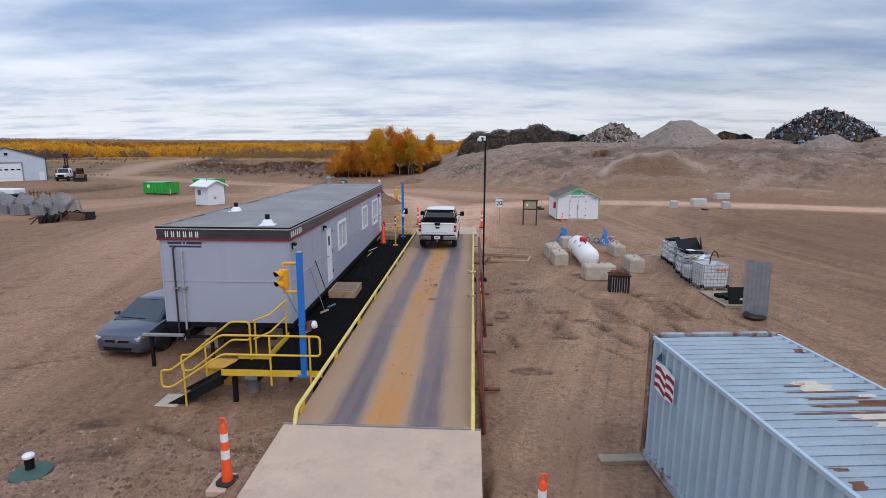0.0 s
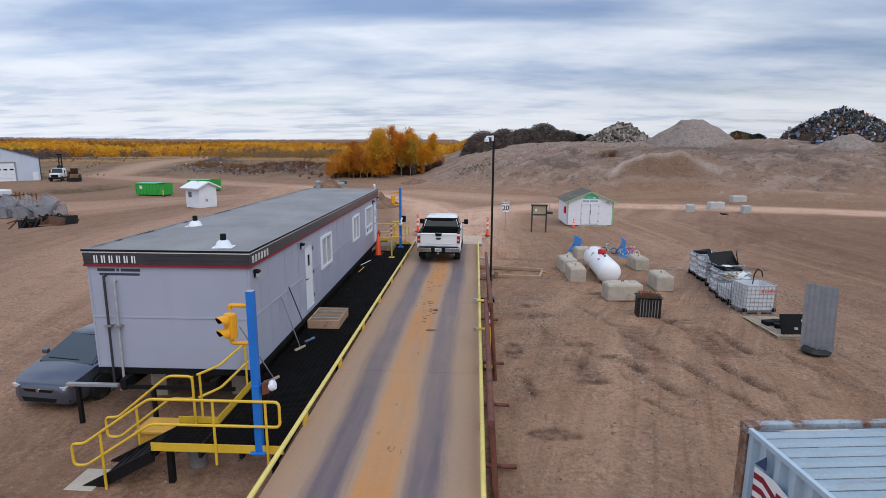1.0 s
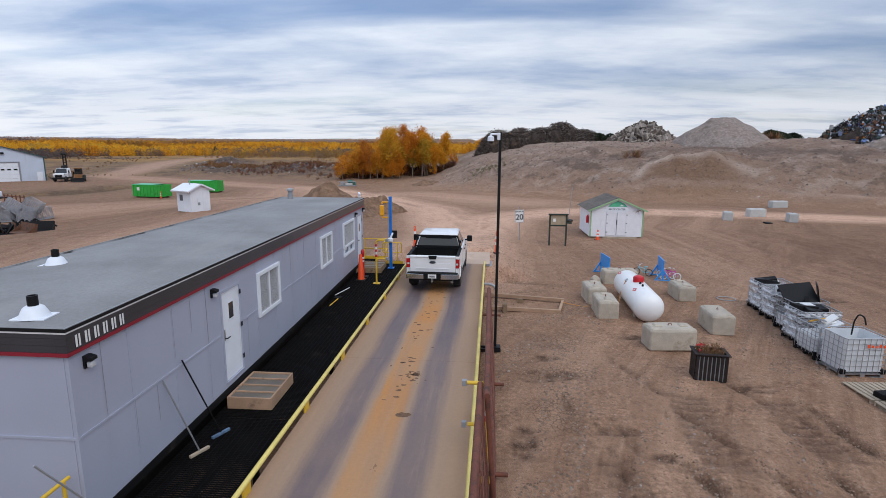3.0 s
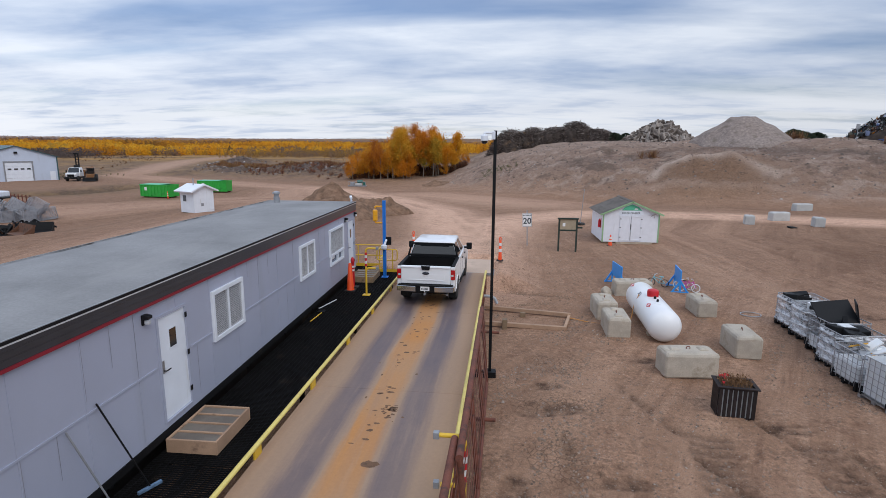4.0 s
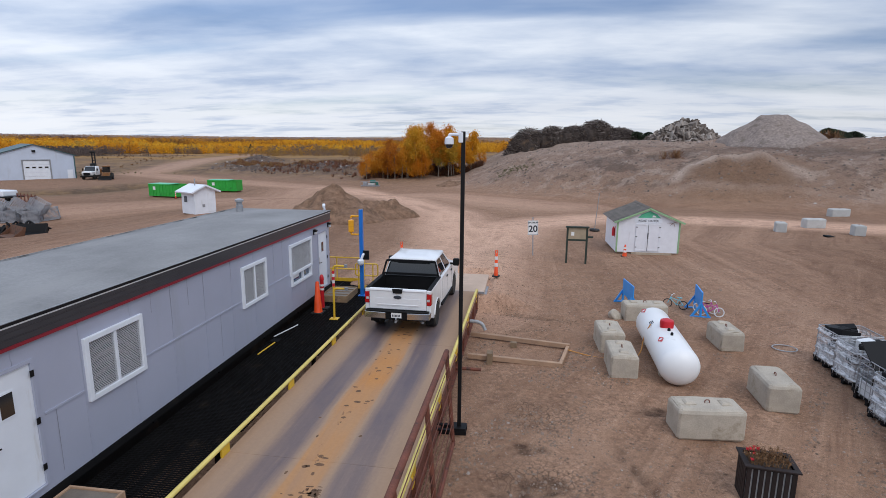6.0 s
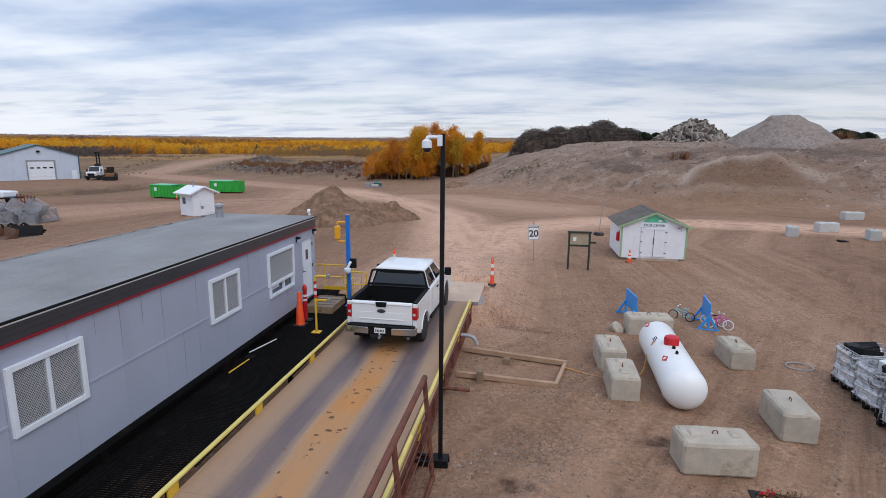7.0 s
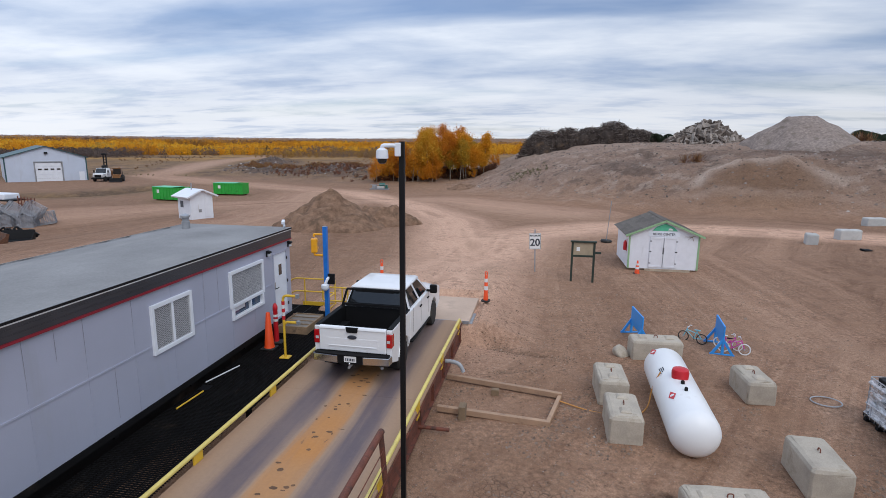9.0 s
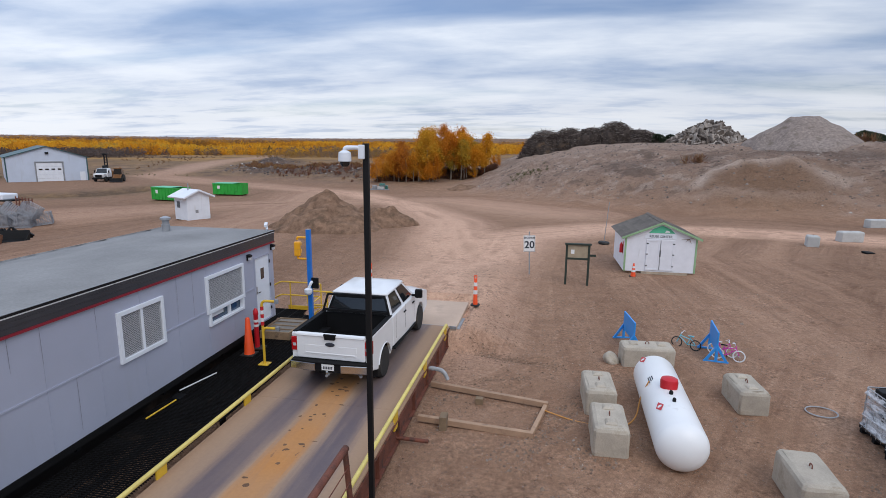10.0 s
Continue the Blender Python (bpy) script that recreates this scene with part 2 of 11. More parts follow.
    hose_grey=material("ribbed_grey_duct", (0.36, 0.37, 0.39), 0.6, 0, 0.15, 8, 60, 0.2),
    lid=material("dark_green_lid", (0.035, 0.085, 0.07), 0.6, 0, 0.2, 3, 40, 0.1),
    amber=material("amber_panel", (0.62, 0.33, 0.05), 0.6, 0, 0.15, 3, 40, 0.08),
    text_dark=material("dark_lettering", (0.03, 0.035, 0.05), 0.6, 0, 0.05, 5, 40, 0.0),
    text_white=material("white_lettering", (0.78, 0.78, 0.78), 0.5, 0, 0.03, 5, 40, 0.0),
    excavator=material("faded_orange_machine_paint", (0.22, 0.095, 0.03), 0.55, 0, 0.2, 2, 30, 0.1),
)

# ---- building helpers ----


def thing(name, m, label, category, group="", kind=""):
    ob = new(name)
    ob.empty_display_size = 0.2
    ob.matrix_world = m
    return tagged(ob, label, category, group, kind)


def part(name, bm, mat, parent=None, label="", smooth=False, bevel=0.0, at=None):
    me = bpy.data.meshes.new(name)
    bmesh.ops.recalc_face_normals(bm, faces=bm.faces)
    if smooth:
        for f in bm.faces:
            f.smooth = True
    bm.to_mesh(me)
    bm.free()
    me.materials.append(mat)
    ob = new(name, me)
    if parent is not None:
        ob.parent = parent
    if at is not None:
        ob.matrix_basis = at
    if bevel:
        b = ob.modifiers.new("bevel", "BEVEL")
        b.width, b.segments, b.limit_method, b.angle_limit = bevel, 2, "ANGLE", radians(40)
    if smooth:
        me.set_sharp_from_angle(angle=radians(42))
    if label:
        ob["label"] = label
    return ob


def again(ob, m, parent=None, name=None):
    """Another part on the same mesh."""
    c = new(name or ob.name.split(".")[0], ob.data)
    c.parent = parent if parent is not None else ob.parent
    c.matrix_basis = m
    for md in ob.modifiers:
        b = c.modifiers.new("bevel", "BEVEL")
        b.width, b.segments, b.limit_method, b.angle_limit = md.width, 2, "ANGLE", radians(40)
    if "label" in ob:
        c["label"] = ob["label"]
    return c


def box(bm, x0, x1, y0, y1, z0, z1, m=None):
    vs = [bm.verts.new((x, y, z)) for z in (z0, z1) for x, y in ((x0, y0), (x1, y0), (x1, y1), (x0, y1))]
    for f in ((0, 3, 2, 1), (4, 5, 6, 7), (0, 1, 5, 4), (1, 2, 6, 5), (2, 3, 7, 6), (3, 0, 4, 7)):
        bm.faces.new([vs[i] for i in f])
    if m is not None:
        bmesh.ops.transform(bm, matrix=m, verts=vs)
    return bm


def cube(x0, x1, y0, y1, z0, z1, m=None):
    return box(bmesh.new(), x0, x1, y0, y1, z0, z1, m)


def ring(bm, c, u, v, r, n):
    return [bm.verts.new(c + u * (r * math.cos(2 * math.pi * i / n)) + v * (r * math.sin(2 * math.pi * i / n))) for i in range(n)]


def bridge(bm, a, b):
    n = len(a)
    for i in range(n):
        bm.faces.new((a[i], a[(i + 1) % n], b[(i + 1) % n], b[i]))


def rod(bm, p, q, r, r2=None, n=10, cap=True):
    p, q = Vector(p), Vector(q)
    d = (q - p).normalized()
    u = d.orthogonal().normalized()
    v = d.cross(u)
    a = ring(bm, p, u, v, r, n)
    b = ring(bm, q, u, v, r if r2 is None else r2, n)
    bridge(bm, a, b)
    if cap:
        bm.faces.new(a[::-1])
        bm.faces.new(b)
    return bm


def rounded(points, radius, steps=5, closed=False):
    """A line through the points with rounded corners."""
    pts = [Vector(p) for p in points]
    out = []
    n = len(pts)
    for i, p in enumerate(pts):
        if not closed and i in (0, n - 1):
            out.append(p)
            continue
        a, b = pts[i - 1], pts[(i + 1) % n]
        da, db = (a - p), (b - p)
        r = min(radius, da.length * 0.49, db.length * 0.49)
        s, e = p + da.normalized() * r, p + db.normalized() * r
        for k in range(steps + 1):
            t = k / steps
            out.append((1 - t) ** 2 * s + 2 * t * (1 - t) * p + t * t * e)
    return out


def tube(bm, points, r, n=8, closed=False):
    pts = [Vector(p) for p in points]
    if closed:
        pts.append(pts[0])
    u = None
    last = first = None
    for i, p in enumerate(pts):
        if closed and i == len(pts) - 1:
            bridge(bm, last, first)
            break
        a = pts[i - 1] if i else (pts[-2] if closed else p)
        b = pts[i + 1] if i + 1 < len(pts) else p
        d = (b - a).normalized()
        if u is None:
            u = d.orthogonal().normalized()
        else:
            u = (u - d * u.dot(d)).normalized()
        cur = ring(bm, p, u, d.cross(u), r, n)
        if last:
            bridge(bm, last, cur)
        else:
            first = cur
        last = cur
    if not closed:
        bm.faces.new(first[::-1])
        bm.faces.new(last)
    return bm


def lathe(bm, profile, n=20, m=None):
    """A turned body: (radius, height) pairs round z."""
    rows = []
    for r, z in profile:
        rows.append([bm.verts.new((max(r, 1e-4) * math.cos(2 * math.pi * i / n), max(r, 1e-4) * math.sin(2 * math.pi * i / n), z)) for i in range(n)])
    for a, b in zip(rows, rows[1:]):
        bridge(bm, a, b)
    bm.faces.new(rows[0][::-1])
    bm.faces.new(rows[-1])
    if m is not None:
        bmesh.ops.transform(bm, matrix=m, verts=[v for row in rows for v in row])
    return bm


def loft(bm, rings, cap=True):
    rows = [[bm.verts.new(p) for p in r] for r in rings]
    for a, b in zip(rows, rows[1:]):
        bridge(bm, a, b)
    if cap:
        bm.faces.new(rows[0][::-1])
        bm.faces.new(rows[-1])
    return bm


def prism(bm, outline, axis, a, b, m=None):
    """An outline of (u, v) pairs pushed along an axis: x: (y, z), y: (x, z), z: (x, y)."""
    def put(u, v, w):
        return (w, u, v) if axis == "x" else (u, w, v) if axis == "y" else (u, v, w)
    r0 = [bm.verts.new(put(u, v, a)) for u, v in outline]
    r1 = [bm.verts.new(put(u, v, b)) for u, v in outline]
    bridge(bm, r0, r1)
    bm.faces.new(r0[::-1])
    bm.faces.new(r1)
    if m is not None:
        bmesh.ops.transform(bm, matrix=m, verts=r0 + r1)
    return bm


def lettering(name, words, size, mat, parent, m, spread=1.0, bold=0.0):
    """Words as a flat mesh from the built-in font, standing in the x-z plane of m and read from -y."""
    cu_ = bpy.data.curves.new(name, "FONT")
    cu_.body, cu_.size, cu_.align_x, cu_.align_y, cu_.extrude, cu_.offset = words, size, "CENTER", "CENTER", 0.002, bold
    tmp = bpy.data.objects.new(name, cu_)
    scene.collection.objects.link(tmp)
    me = bpy.data.meshes.new_from_object(tmp.evaluated_get(bpy.context.evaluated_depsgraph_get()))
    bpy.data.objects.remove(tmp)
    me.materials.clear()
    me.materials.append(mat)
    ob = new(name, me)
    ob.parent = parent
    ob.matrix_basis = m @ pose(0, 0, 0, 90) @ Matrix.Diagonal((spread, 1, 1, 1))
    return ob


def value_noise(x, y, s, seed):
    x, y = np.asarray(x, float) / s, np.asarray(y, float) / s
    ix, iy = np.floor(x), np.floor(y)
    fx, fy = x - ix, y - iy
    fx, fy = fx * fx * (3 - 2 * fx), fy * fy * (3 - 2 * fy)

    def h(a, b):
        v = np.sin(a * 127.1 + b * 311.7 + seed * 74.7) * 43758.5453
        return v - np.floor(v)
    return (h(ix, iy) * (1 - fx) + h(ix + 1, iy) * fx) * (1 - fy) + (h(ix, iy + 1) * (1 - fx) + h(ix + 1, iy + 1) * fx) * fy - 0.5


def ss(v):
    v = np.clip(v, 0, 1)
    return v * v * (3 - 2 * v)

# ---- ground ----
ROADS = [
    ((-1.1, 34), (-0.8, 46), (1.5, 58), (10, 66), (22, 64), (45, 55), (90, 40)),
    ((-1, 48), (-5, 68), (-14, 88), (-28, 106), (-48, 115), (-68, 124.6), (-94, 140), (-100, 156), (-110, 182), (-129, 242), (-150, 330)),
    ((-13, -5), (-16, 20), (-22, 45), (-26, 75), (-34, 105)),
    ((-60, 62), (-30, 88), (-10, 96), (6, 78)),
    ((22, -20), (20, 15), (16, 35), (15, 52), (22, 66)),
]


RUTS = [
    (((4.55, 18.6), (5.09, 16.93), (5.6, 15.7)), 0.13, 1.0), (((7.25, 18.5), (7.57, 17.1), (7.95, 15.7)), 0.15, 1.0),
    (((8.45, 21.4), (8.7, 18.8)), 0.14, 0.8), (((4.1, 16.4), (5.2, 14.8)), 0.07, 0.7), (((2.6, 21.4), (2.75, 19.6)), 0.10, 0.5),
    (((1.5, 17.4), (1.8, 15.6)), 0.10, 0.7), (((6.1, 18.4), (6.9, 15.5), (7.6, 13.5)), 0.11, 0.6), (((9.6, 19.5), (10.4, 16.0)), 0.12, 0.6),
    (((-3.9, 9.9), (-5.4, 10.1), (-6.3, 10.7), (-7.4, 11.2)), 0.10, 0.9), (((-6.3, 10.7), (-7.6, 9.6), (-9.4, 9.0)), 0.12, 0.7),
    (((1.6, 33.2), (2.8, 32.6), (4.3, 32.4)), 0.12, 0.8), (((2.0, 31.0), (3.4, 31.3)), 0.09, 0.6),
]
LUGS = [(((5.85, 21.9), (5.45, 19.4), (5.5, 18.0)), 0.48), (((7.9, 21.6), (7.75, 20.0), (7.9, 18.6)), 0.44), (((3.2, 18.8), (3.6, 16.6)), 0.38)]
POOLS = [(2.5, 22.3, 0.95, 0.42), (2.45, 23.6, 0.45, 0.25), (3.65, 19.6, 0.55, 0.22), (7.75, 21.95, 0.45, 0.22), (5.5, 25.8, 0.5, 0.3),
         (3.45, 16.9, 0.45, 0.2), (-8.1, 11.0, 0.55, 0.22), (-7.5, 9.8, 0.7, 0.35), (2.0, 14.1, 0.6, 0.25), (4.3, 18.6, 0.35, 0.2), (1.5, 19.0, 0.3, 0.7), (14.5, 31.0, 1.1, 0.5)]


def along(x, y, line):
    """Distance from a line of points, and the way along it."""
    best = np.full(np.shape(x), 1e9)
    run = np.zeros(np.shape(x))
    side = np.zeros(np.shape(x))
    done = 0.0
    for (ax, ay), (bx, by) in zip(line, line[1:]):
        ex, ey = bx - ax, by - ay
        ln = math.hypot(ex, ey)
        t = np.clip(((x - ax) * ex + (y - ay) * ey) / ln ** 2, 0, 1)
        dx, dy = x - ax - t * ex, y - ay - t * ey
        d = np.hypot(dx, dy)
        m_ = d < best
        best = np.where(m_, d, best)
        run = np.where(m_, done + t * ln, run)
        side = np.where(m_, np.sign(ex * dy - ey * dx) * d, side)
        done += ln
    return best, run, side


SPOIL = ((-22, 138), (-42, 146), (-60, 154), (-78, 164), (-88, 185), (-98, 220))
DITCH = ((-112, 78), (-78, 87), (-74.5, 88.6), (-72, 90.3), (-69.4, 92.9), (-68.5, 100), (-68.6, 106))


def hill(x, y):
    foot = np.interp(x, [-60, -20, -11, -1, 7, 13, 23, 32, 60, 120], [150, 116, 108, 96, 87.5, 84, 77, 72, 60, 30])
    top = np.interp(x, [-22, -10, -4, 0, 8, 14, 22, 36, 120], [0, 0.9, 3.3, 5.0, 6.6, 7.8, 8.2, 8.2, 8.0])
    v = y - foot + 1.6 * value_noise(x, y, 9, 5)
    rise = 0.62 * ss(v / 17) + 0.38 * ss((v - 12) / 20)
    lobe = 1.7 * np.exp(-(((x - 27.5) / 6.5) ** 2 + ((y - 84.5) / 5.0) ** 2))
    berm = 0.5 * np.exp(-((v - 2.2) / 1.5) ** 2) * ss((x - 3) / 5) * (0.7 + value_noise(x, y, 6, 7))
    return (top + 0.3) * rise + lobe * ss(v / 6) + berm


def ground_z(x, y):
    """The lie of the land, without its small unevenness."""
    x, y = np.asarray(x, float), np.asarray(y, float)
    z = 0.17 - 1.9 * ss((-0.4 * (x + 4) + 0.9 * (y - 30)) / 80)
    z = z + 1.6 * ss((y - 105) / 60) * ss((x + 75) / 60)
    z = z + 0.82 * ss(1 - (np.maximum(0, np.abs(x + 1.1) - 2.1)) / np.where(x > 0, 2.6, 4.5)) * ss((y - 33.0) / 0.6) * (1 - ss((y - 36.5) / 13))
    z = z + 0.62 * ss(1 - np.maximum(0, np.abs(x + 1.5) - 1.8) / 1.6) * (1 - ss((y - 8.3) / 1.1))
    z = z + 0.20 * ss(1 - np.hypot(x - 5, y - 7) / 6)
    z = z + hill(x, y)
    r = np.hypot(x, y)
    left = ss((40 - x) / 120)
    z = z + left * (1.0 * ss((r - 190) / 60) + 4.0 * ss((r - 350) / 350)
                    + 17 * ss((r - 800) / 1500) + 27 * ss((r - 1800) / 2200) * (np.interp(np.degrees(np.arctan2(x, np.maximum(y, 1.0))), [-45, -30, -8], [0.0, 0.35, 1.15]) + 0.35 * value_noise(x, y, 900, 9)))
    # spoil ridge along the wood's edge
    d, run, _ = along(x, y, SPOIL)
    z = z + 2.1 * np.exp(-(d / 8.0) ** 2) * (0.7 + value_noise(x, y, 5, 31))
    # ditch before the far shed
    d, run, _ = along(x, y, DITCH)
    z = z - 1.2 * np.exp(-(d / 2.6) ** 2)
    # the yard falls away to the west
    z = z - 1.4 * np.exp(-(np.where(x > -45, (x + 45) / 9.5, (x + 45) / 22) ** 2 + ((y - 57.0) / 13) ** 2))
    # a hollow round the stair foot and the parking place
    z = z - 0.16 * ss(1.4 - np.hypot((x + 8.2) / 5.2, (y - 13.0) / 4.2)) * ss((-3.2 - x) / 0.8)
    return z


def gz(x, y):
    return float(ground_z(x, y))


def axis(lo, hi, step, far_lo, far_hi, grow):
    mid = list(np.arange(lo, hi + 1e-6, step))
    s, v, b = step, lo, []
    while v > far_lo:
        s *= grow
        v -= s
        b.append(v)
    s, v, a = step, mid[-1], []
    while v < far_hi:
        s *= grow
        v += s
        a.append(v)
    return np.array(b[::-1] + mid + a)


gx, gy = axis(-14, 14, 0.11, -4300, 4300, 1.026), axis(6.5, 38, 0.11, -150, 4300, 1.013)
GX, GY = np.meshgrid(gx, gy)
GZ = ground_z(GX, GY)
near = np.exp(-(np.maximum(0, np.hypot(GX, GY - 26) - 24) / 30) ** 2)
rough_ = np.zeros_like(GX)
track = np.zeros_like(GX)
road = np.zeros_like(GX)
lane_u, lane_v, lane_d = np.zeros_like(GX), np.zeros_like(GX), np.full(GX.shape, 1e9)
for k, line in enumerate(ROADS):
    d, run, side = along(GX, GY, line)
    closer = d / (4.2 if k < 2 else 9.0) < lane_d
    lane_d = np.where(closer, d / (4.2 if k < 2 else 9.0), lane_d)
    lane_u, lane_v = np.where(closer, side + 40 * k, lane_u), np.where(closer, run, lane_v)
    w = 4.2 + (0.035 * np.maximum(0, run - 60) if k == 1 else 0) if k < 2 else 7.5
    band = ss(1.25 - d / w)
    road = np.maximum(road, band * (1.0, 1 - 0.5 * ss((-22 - GX) / 20), 0.45, 0.45, 0.15)[k])
    lanes = value_noise(side, run * 0.06, 0.55, 40 + k) + 0.7 * value_noise(side, run * 0.03, 1.6, 60 + k)
    track += band * lanes
yard, yrun, yside = along(GX, GY, ((2, 6), (4.5, 14), (6.5, 20), (12, 30), (20, 44)))
closer = (yard / 5.0 < lane_d) & (GX > 1)
lane_d = np.where(closer, yard / 5.0, lane_d)
lane_u, lane_v = np.where(closer, yside + 300, lane_u), np.where(closer, yrun, lane_v)
yb = ss(1.3 - yard / 6)
track += 0.7 * yb * (value_noise(yside, yrun * 0.12, 0.45, 71) + 0.6 * value_noise(yside, yrun * 0.05, 1.2, 72))
# wheel ruts, lug prints of a loader and scraped blade lines
ruts = np.zeros_like(GX)
ruts_wide = np.zeros_like(GX)
lugs = np.zeros_like(GX)
rr_ = random.Random(52)
MARKS = [(line, w * 1.0, amount * 1.5) for line, w, amount in RUTS]
for k in range(24):
    if k < 14:
        x, y, lean = rr_.uniform(2.8, 12.5), rr_.uniform(13.5, 24.5), rr_.uniform(0.05, 0.45)
    else:
        x, y, lean = rr_.uniform(-14, -10.5), rr_.uniform(9, 30), rr_.uniform(-1.6, 0.3)
    ln = rr_.uniform(0.7, 3.2)
    MARKS.append((((x, y), (x + lean * ln * 0.5, y - ln * 0.5), (x + lean * ln + rr_.uniform(-0.2, 0.2), y - ln)), rr_.uniform(0.05, 0.13), rr_.uniform(0.5, 1.1)))
for (line, w, amount) in MARKS:
    d, run, side = along(GX, GY, line)
    end = ss(run / 0.6) * ss((sum(math.dist(a, b) for a, b in zip(line, line[1:])) - run) / 0.6)
    ragged = 0.65 + 1.3 * value_noise(GX, GY, 0.45, 81) + 1.0 * value_noise(GX, GY, 0.2, 82)
    ruts_wide = np.maximum(ruts_wide, amount * end * np.exp(-(side / (2.1 * w)) ** 2) * np.clip(ragged, 0, 1))
    ruts = np.maximum(ruts, amount * end * np.exp(-((side + 0.12 * value_noise(run, run * 0, 0.9, 83)) / w) ** 2) * np.clip(ragged, 0, 1.3))
for (line, w) in LUGS:
    d, run, side = along(GX, GY, line)
    total = sum(math.dist(a, b) for a, b in zip(line, line[1:]))
    edge = ss((w - np.abs(side)) / 0.12 + 0.5) * ss(run / 0.4) * ss((total - run) / 0.4)
    bars = 0.5 + 0.5 * np.sin(2 * math.pi * (run + 0.25 * np.abs(side)) / 0.34)
    lugs = np.maximum(lugs, edge * (0.35 + 0.65 * bars) * np.clip(0.95 + 0.7 * value_noise(GX, GY, 0.9, 84), 0, 1))
pools = np.zeros_like(GX)
for (px_, py_, rx, ry) in POOLS:
    q = np.hypot((GX - px_) / rx, (GY - py_) / ry) + 0.5 * value_noise(GX, GY, 0.5, 85) + 0.3 * value_noise(GX, GY, 0.2, 86)
    pools = np.maximum(pools, ss((1.1 - q) / 0.22))
dried = np.zeros_like(GX)
for (px_, py_, rx, ry) in ((2.4, 20.1, 1.0, 0.9), (2.7, 22.6, 1.1, 0.6), (3.0, 25.3, 1.2, 0.8)):
    dried = np.maximum(dried, ss(1.4 - np.hypot((GX - px_) / rx, (GY - py_) / ry) + 0.6 * value_noise(GX, GY, 0.6, 87)))
flat = 1 - 0.55 * ss(road)
rough_ += 0.10 * value_noise(GX, GY, 3.1, 1) + 0.055 * value_noise(GX, GY, 1.1, 2) * flat + 0.055 * value_noise(GX, GY, 0.42, 3) * flat
hillside = np.clip((hill(GX, GY)) / 3, 0, 1)
rough_ += hillside * (0.40 * value_noise(GX, GY, 5.5, 11) + 0.42 * value_noise(GX, GY, 2.1, 12) + 0.20 * value_noise(GX, GY, 0.9, 15))
# rain gullies down the bank, deepest in the fresh face, a bench across its foot, and a raised edge above it
face = np.exp(-(((GX - 28.8) / 7.2) ** 2 + ((GY - 83.2) / 6.2) ** 2) ** 2)
steep = np.clip(hill(GX, GY) / 1.5, 0, 1) * ss((8.6 - hill(GX, GY)) / 3)
rough_ += steep * (0.22 + 0.50 * face) * (value_noise(GX + 0.5 * value_noise(GX, GY, 3, 16), GY * 0.16, 0.85, 17) + 0.5 * value_noise(GX, GY * 0.2, 2.2, 18))
bench, _, _ = along(GX, GY, ((18.5, 84.6), (21.9, 82.8), (27.5, 80.2), (33.2, 77.8), (38.5, 73.6), (46, 69.5)))
edge_, _, edge_side = along(GX, GY, ((22.2, 85.6), (23.5, 86.8), (25.5, 87.8), (28.0, 88.0), (30.1, 86.6), (32.3, 84.6), (33.8, 82.6), (34.6, 80.8)))
rough_ += 0.38 * np.exp(-(bench / 0.9) ** 2) + 0.30 * np.exp(-(edge_ / 1.0) ** 2)
rough_ += (np.exp(-(along(GX, GY, SPOIL)[0] / 11) ** 2)) * (0.9 * value_noise(GX, GY, 4.2, 19) + 0.7 * value_noise(GX, GY, 2.0, 20))
# wheel ruts: pressed down in the middle and heaved up beside
rough_ += -0.10 * ruts + 0.05 * np.clip(ruts_wide - ruts, 0, 1) - 0.06 * lugs - 0.03 * pools
rough_ += 0.06 * track * near
# worn clods below the far slab and beside the scale
clod = ss(1 - np.hypot((GX - 3) / 3.2, (GY - 33.5) / 4.0)) + ss(1 - np.hypot((GX + 6.5) / 4.0, (GY - 8.5) / 2.6))
rough_ += clod * (0.09 * value_noise(GX, GY, 0.5, 21) + 0.12 * value_noise(GX, GY, 1.0, 22))
quiet = 1 - 0.8 * ss(1 - np.maximum(0, np.abs(GX + 1.1) - 1.9) / 0.8) * ss((GY - 32.5) / 1.0)
GZ = GZ + rough_ * quiet
# the sheet stays below the slabs, the scale pit and the catwalk
under = (GX > -3.35) & (GX < 0.62) & (GY > 8.0) & (GY < 33.6)
GZ = np.where(under, np.minimum(GZ, 0.12), GZ)
slab_far = (GX > -3.4) & (GX < 1.2) & (GY > 33.2) & (GY < 36.9)
GZ = np.where(slab_far, np.minimum(GZ, 0.74), GZ)
slab_near = (GX > -3.6) & (GX < 0.6) & (GY > 4.0) & (GY < 9.9)
GZ = np.where(slab_near, np.minimum(GZ, 0.60), GZ)
# the bank: brown at its foot, grey spoil above, with one fresh brown face
foot_ = np.interp(GX, [-20, -1, 13, 32, 60], [112, 96, 84, 72, 60])
grey = np.clip(hillside * 1.6, 0, 1) * np.clip(ss((GY - foot_ - 6) / 9) * 0.85 + 0.9 * value_noise(GX, GY, 11, 13) + 0.6 * value_noise(GX, GY, 4, 14), 0, 1)
# highlight painted pale along edge and bench, where the relief shades too weakly
rim_ = np.maximum(np.exp(-(edge_ / 1.1) ** 2), 0.32 * np.exp(-(bench / 0.6) ** 2)) * np.clip(0.75 + 1.2 * value_noise(GX, GY, 2, 36), 0, 1)
fresh = face
burnt = np.exp(-(along(GX, GY, ((14, 99), (20, 96.5), (26, 96), (33, 94), (40, 89), (50, 82)))[0] / 2.6) ** 2) * np.clip(0.8 + 1.3 * value_noise(GX, GY, 3.5, 38), 0, 1)
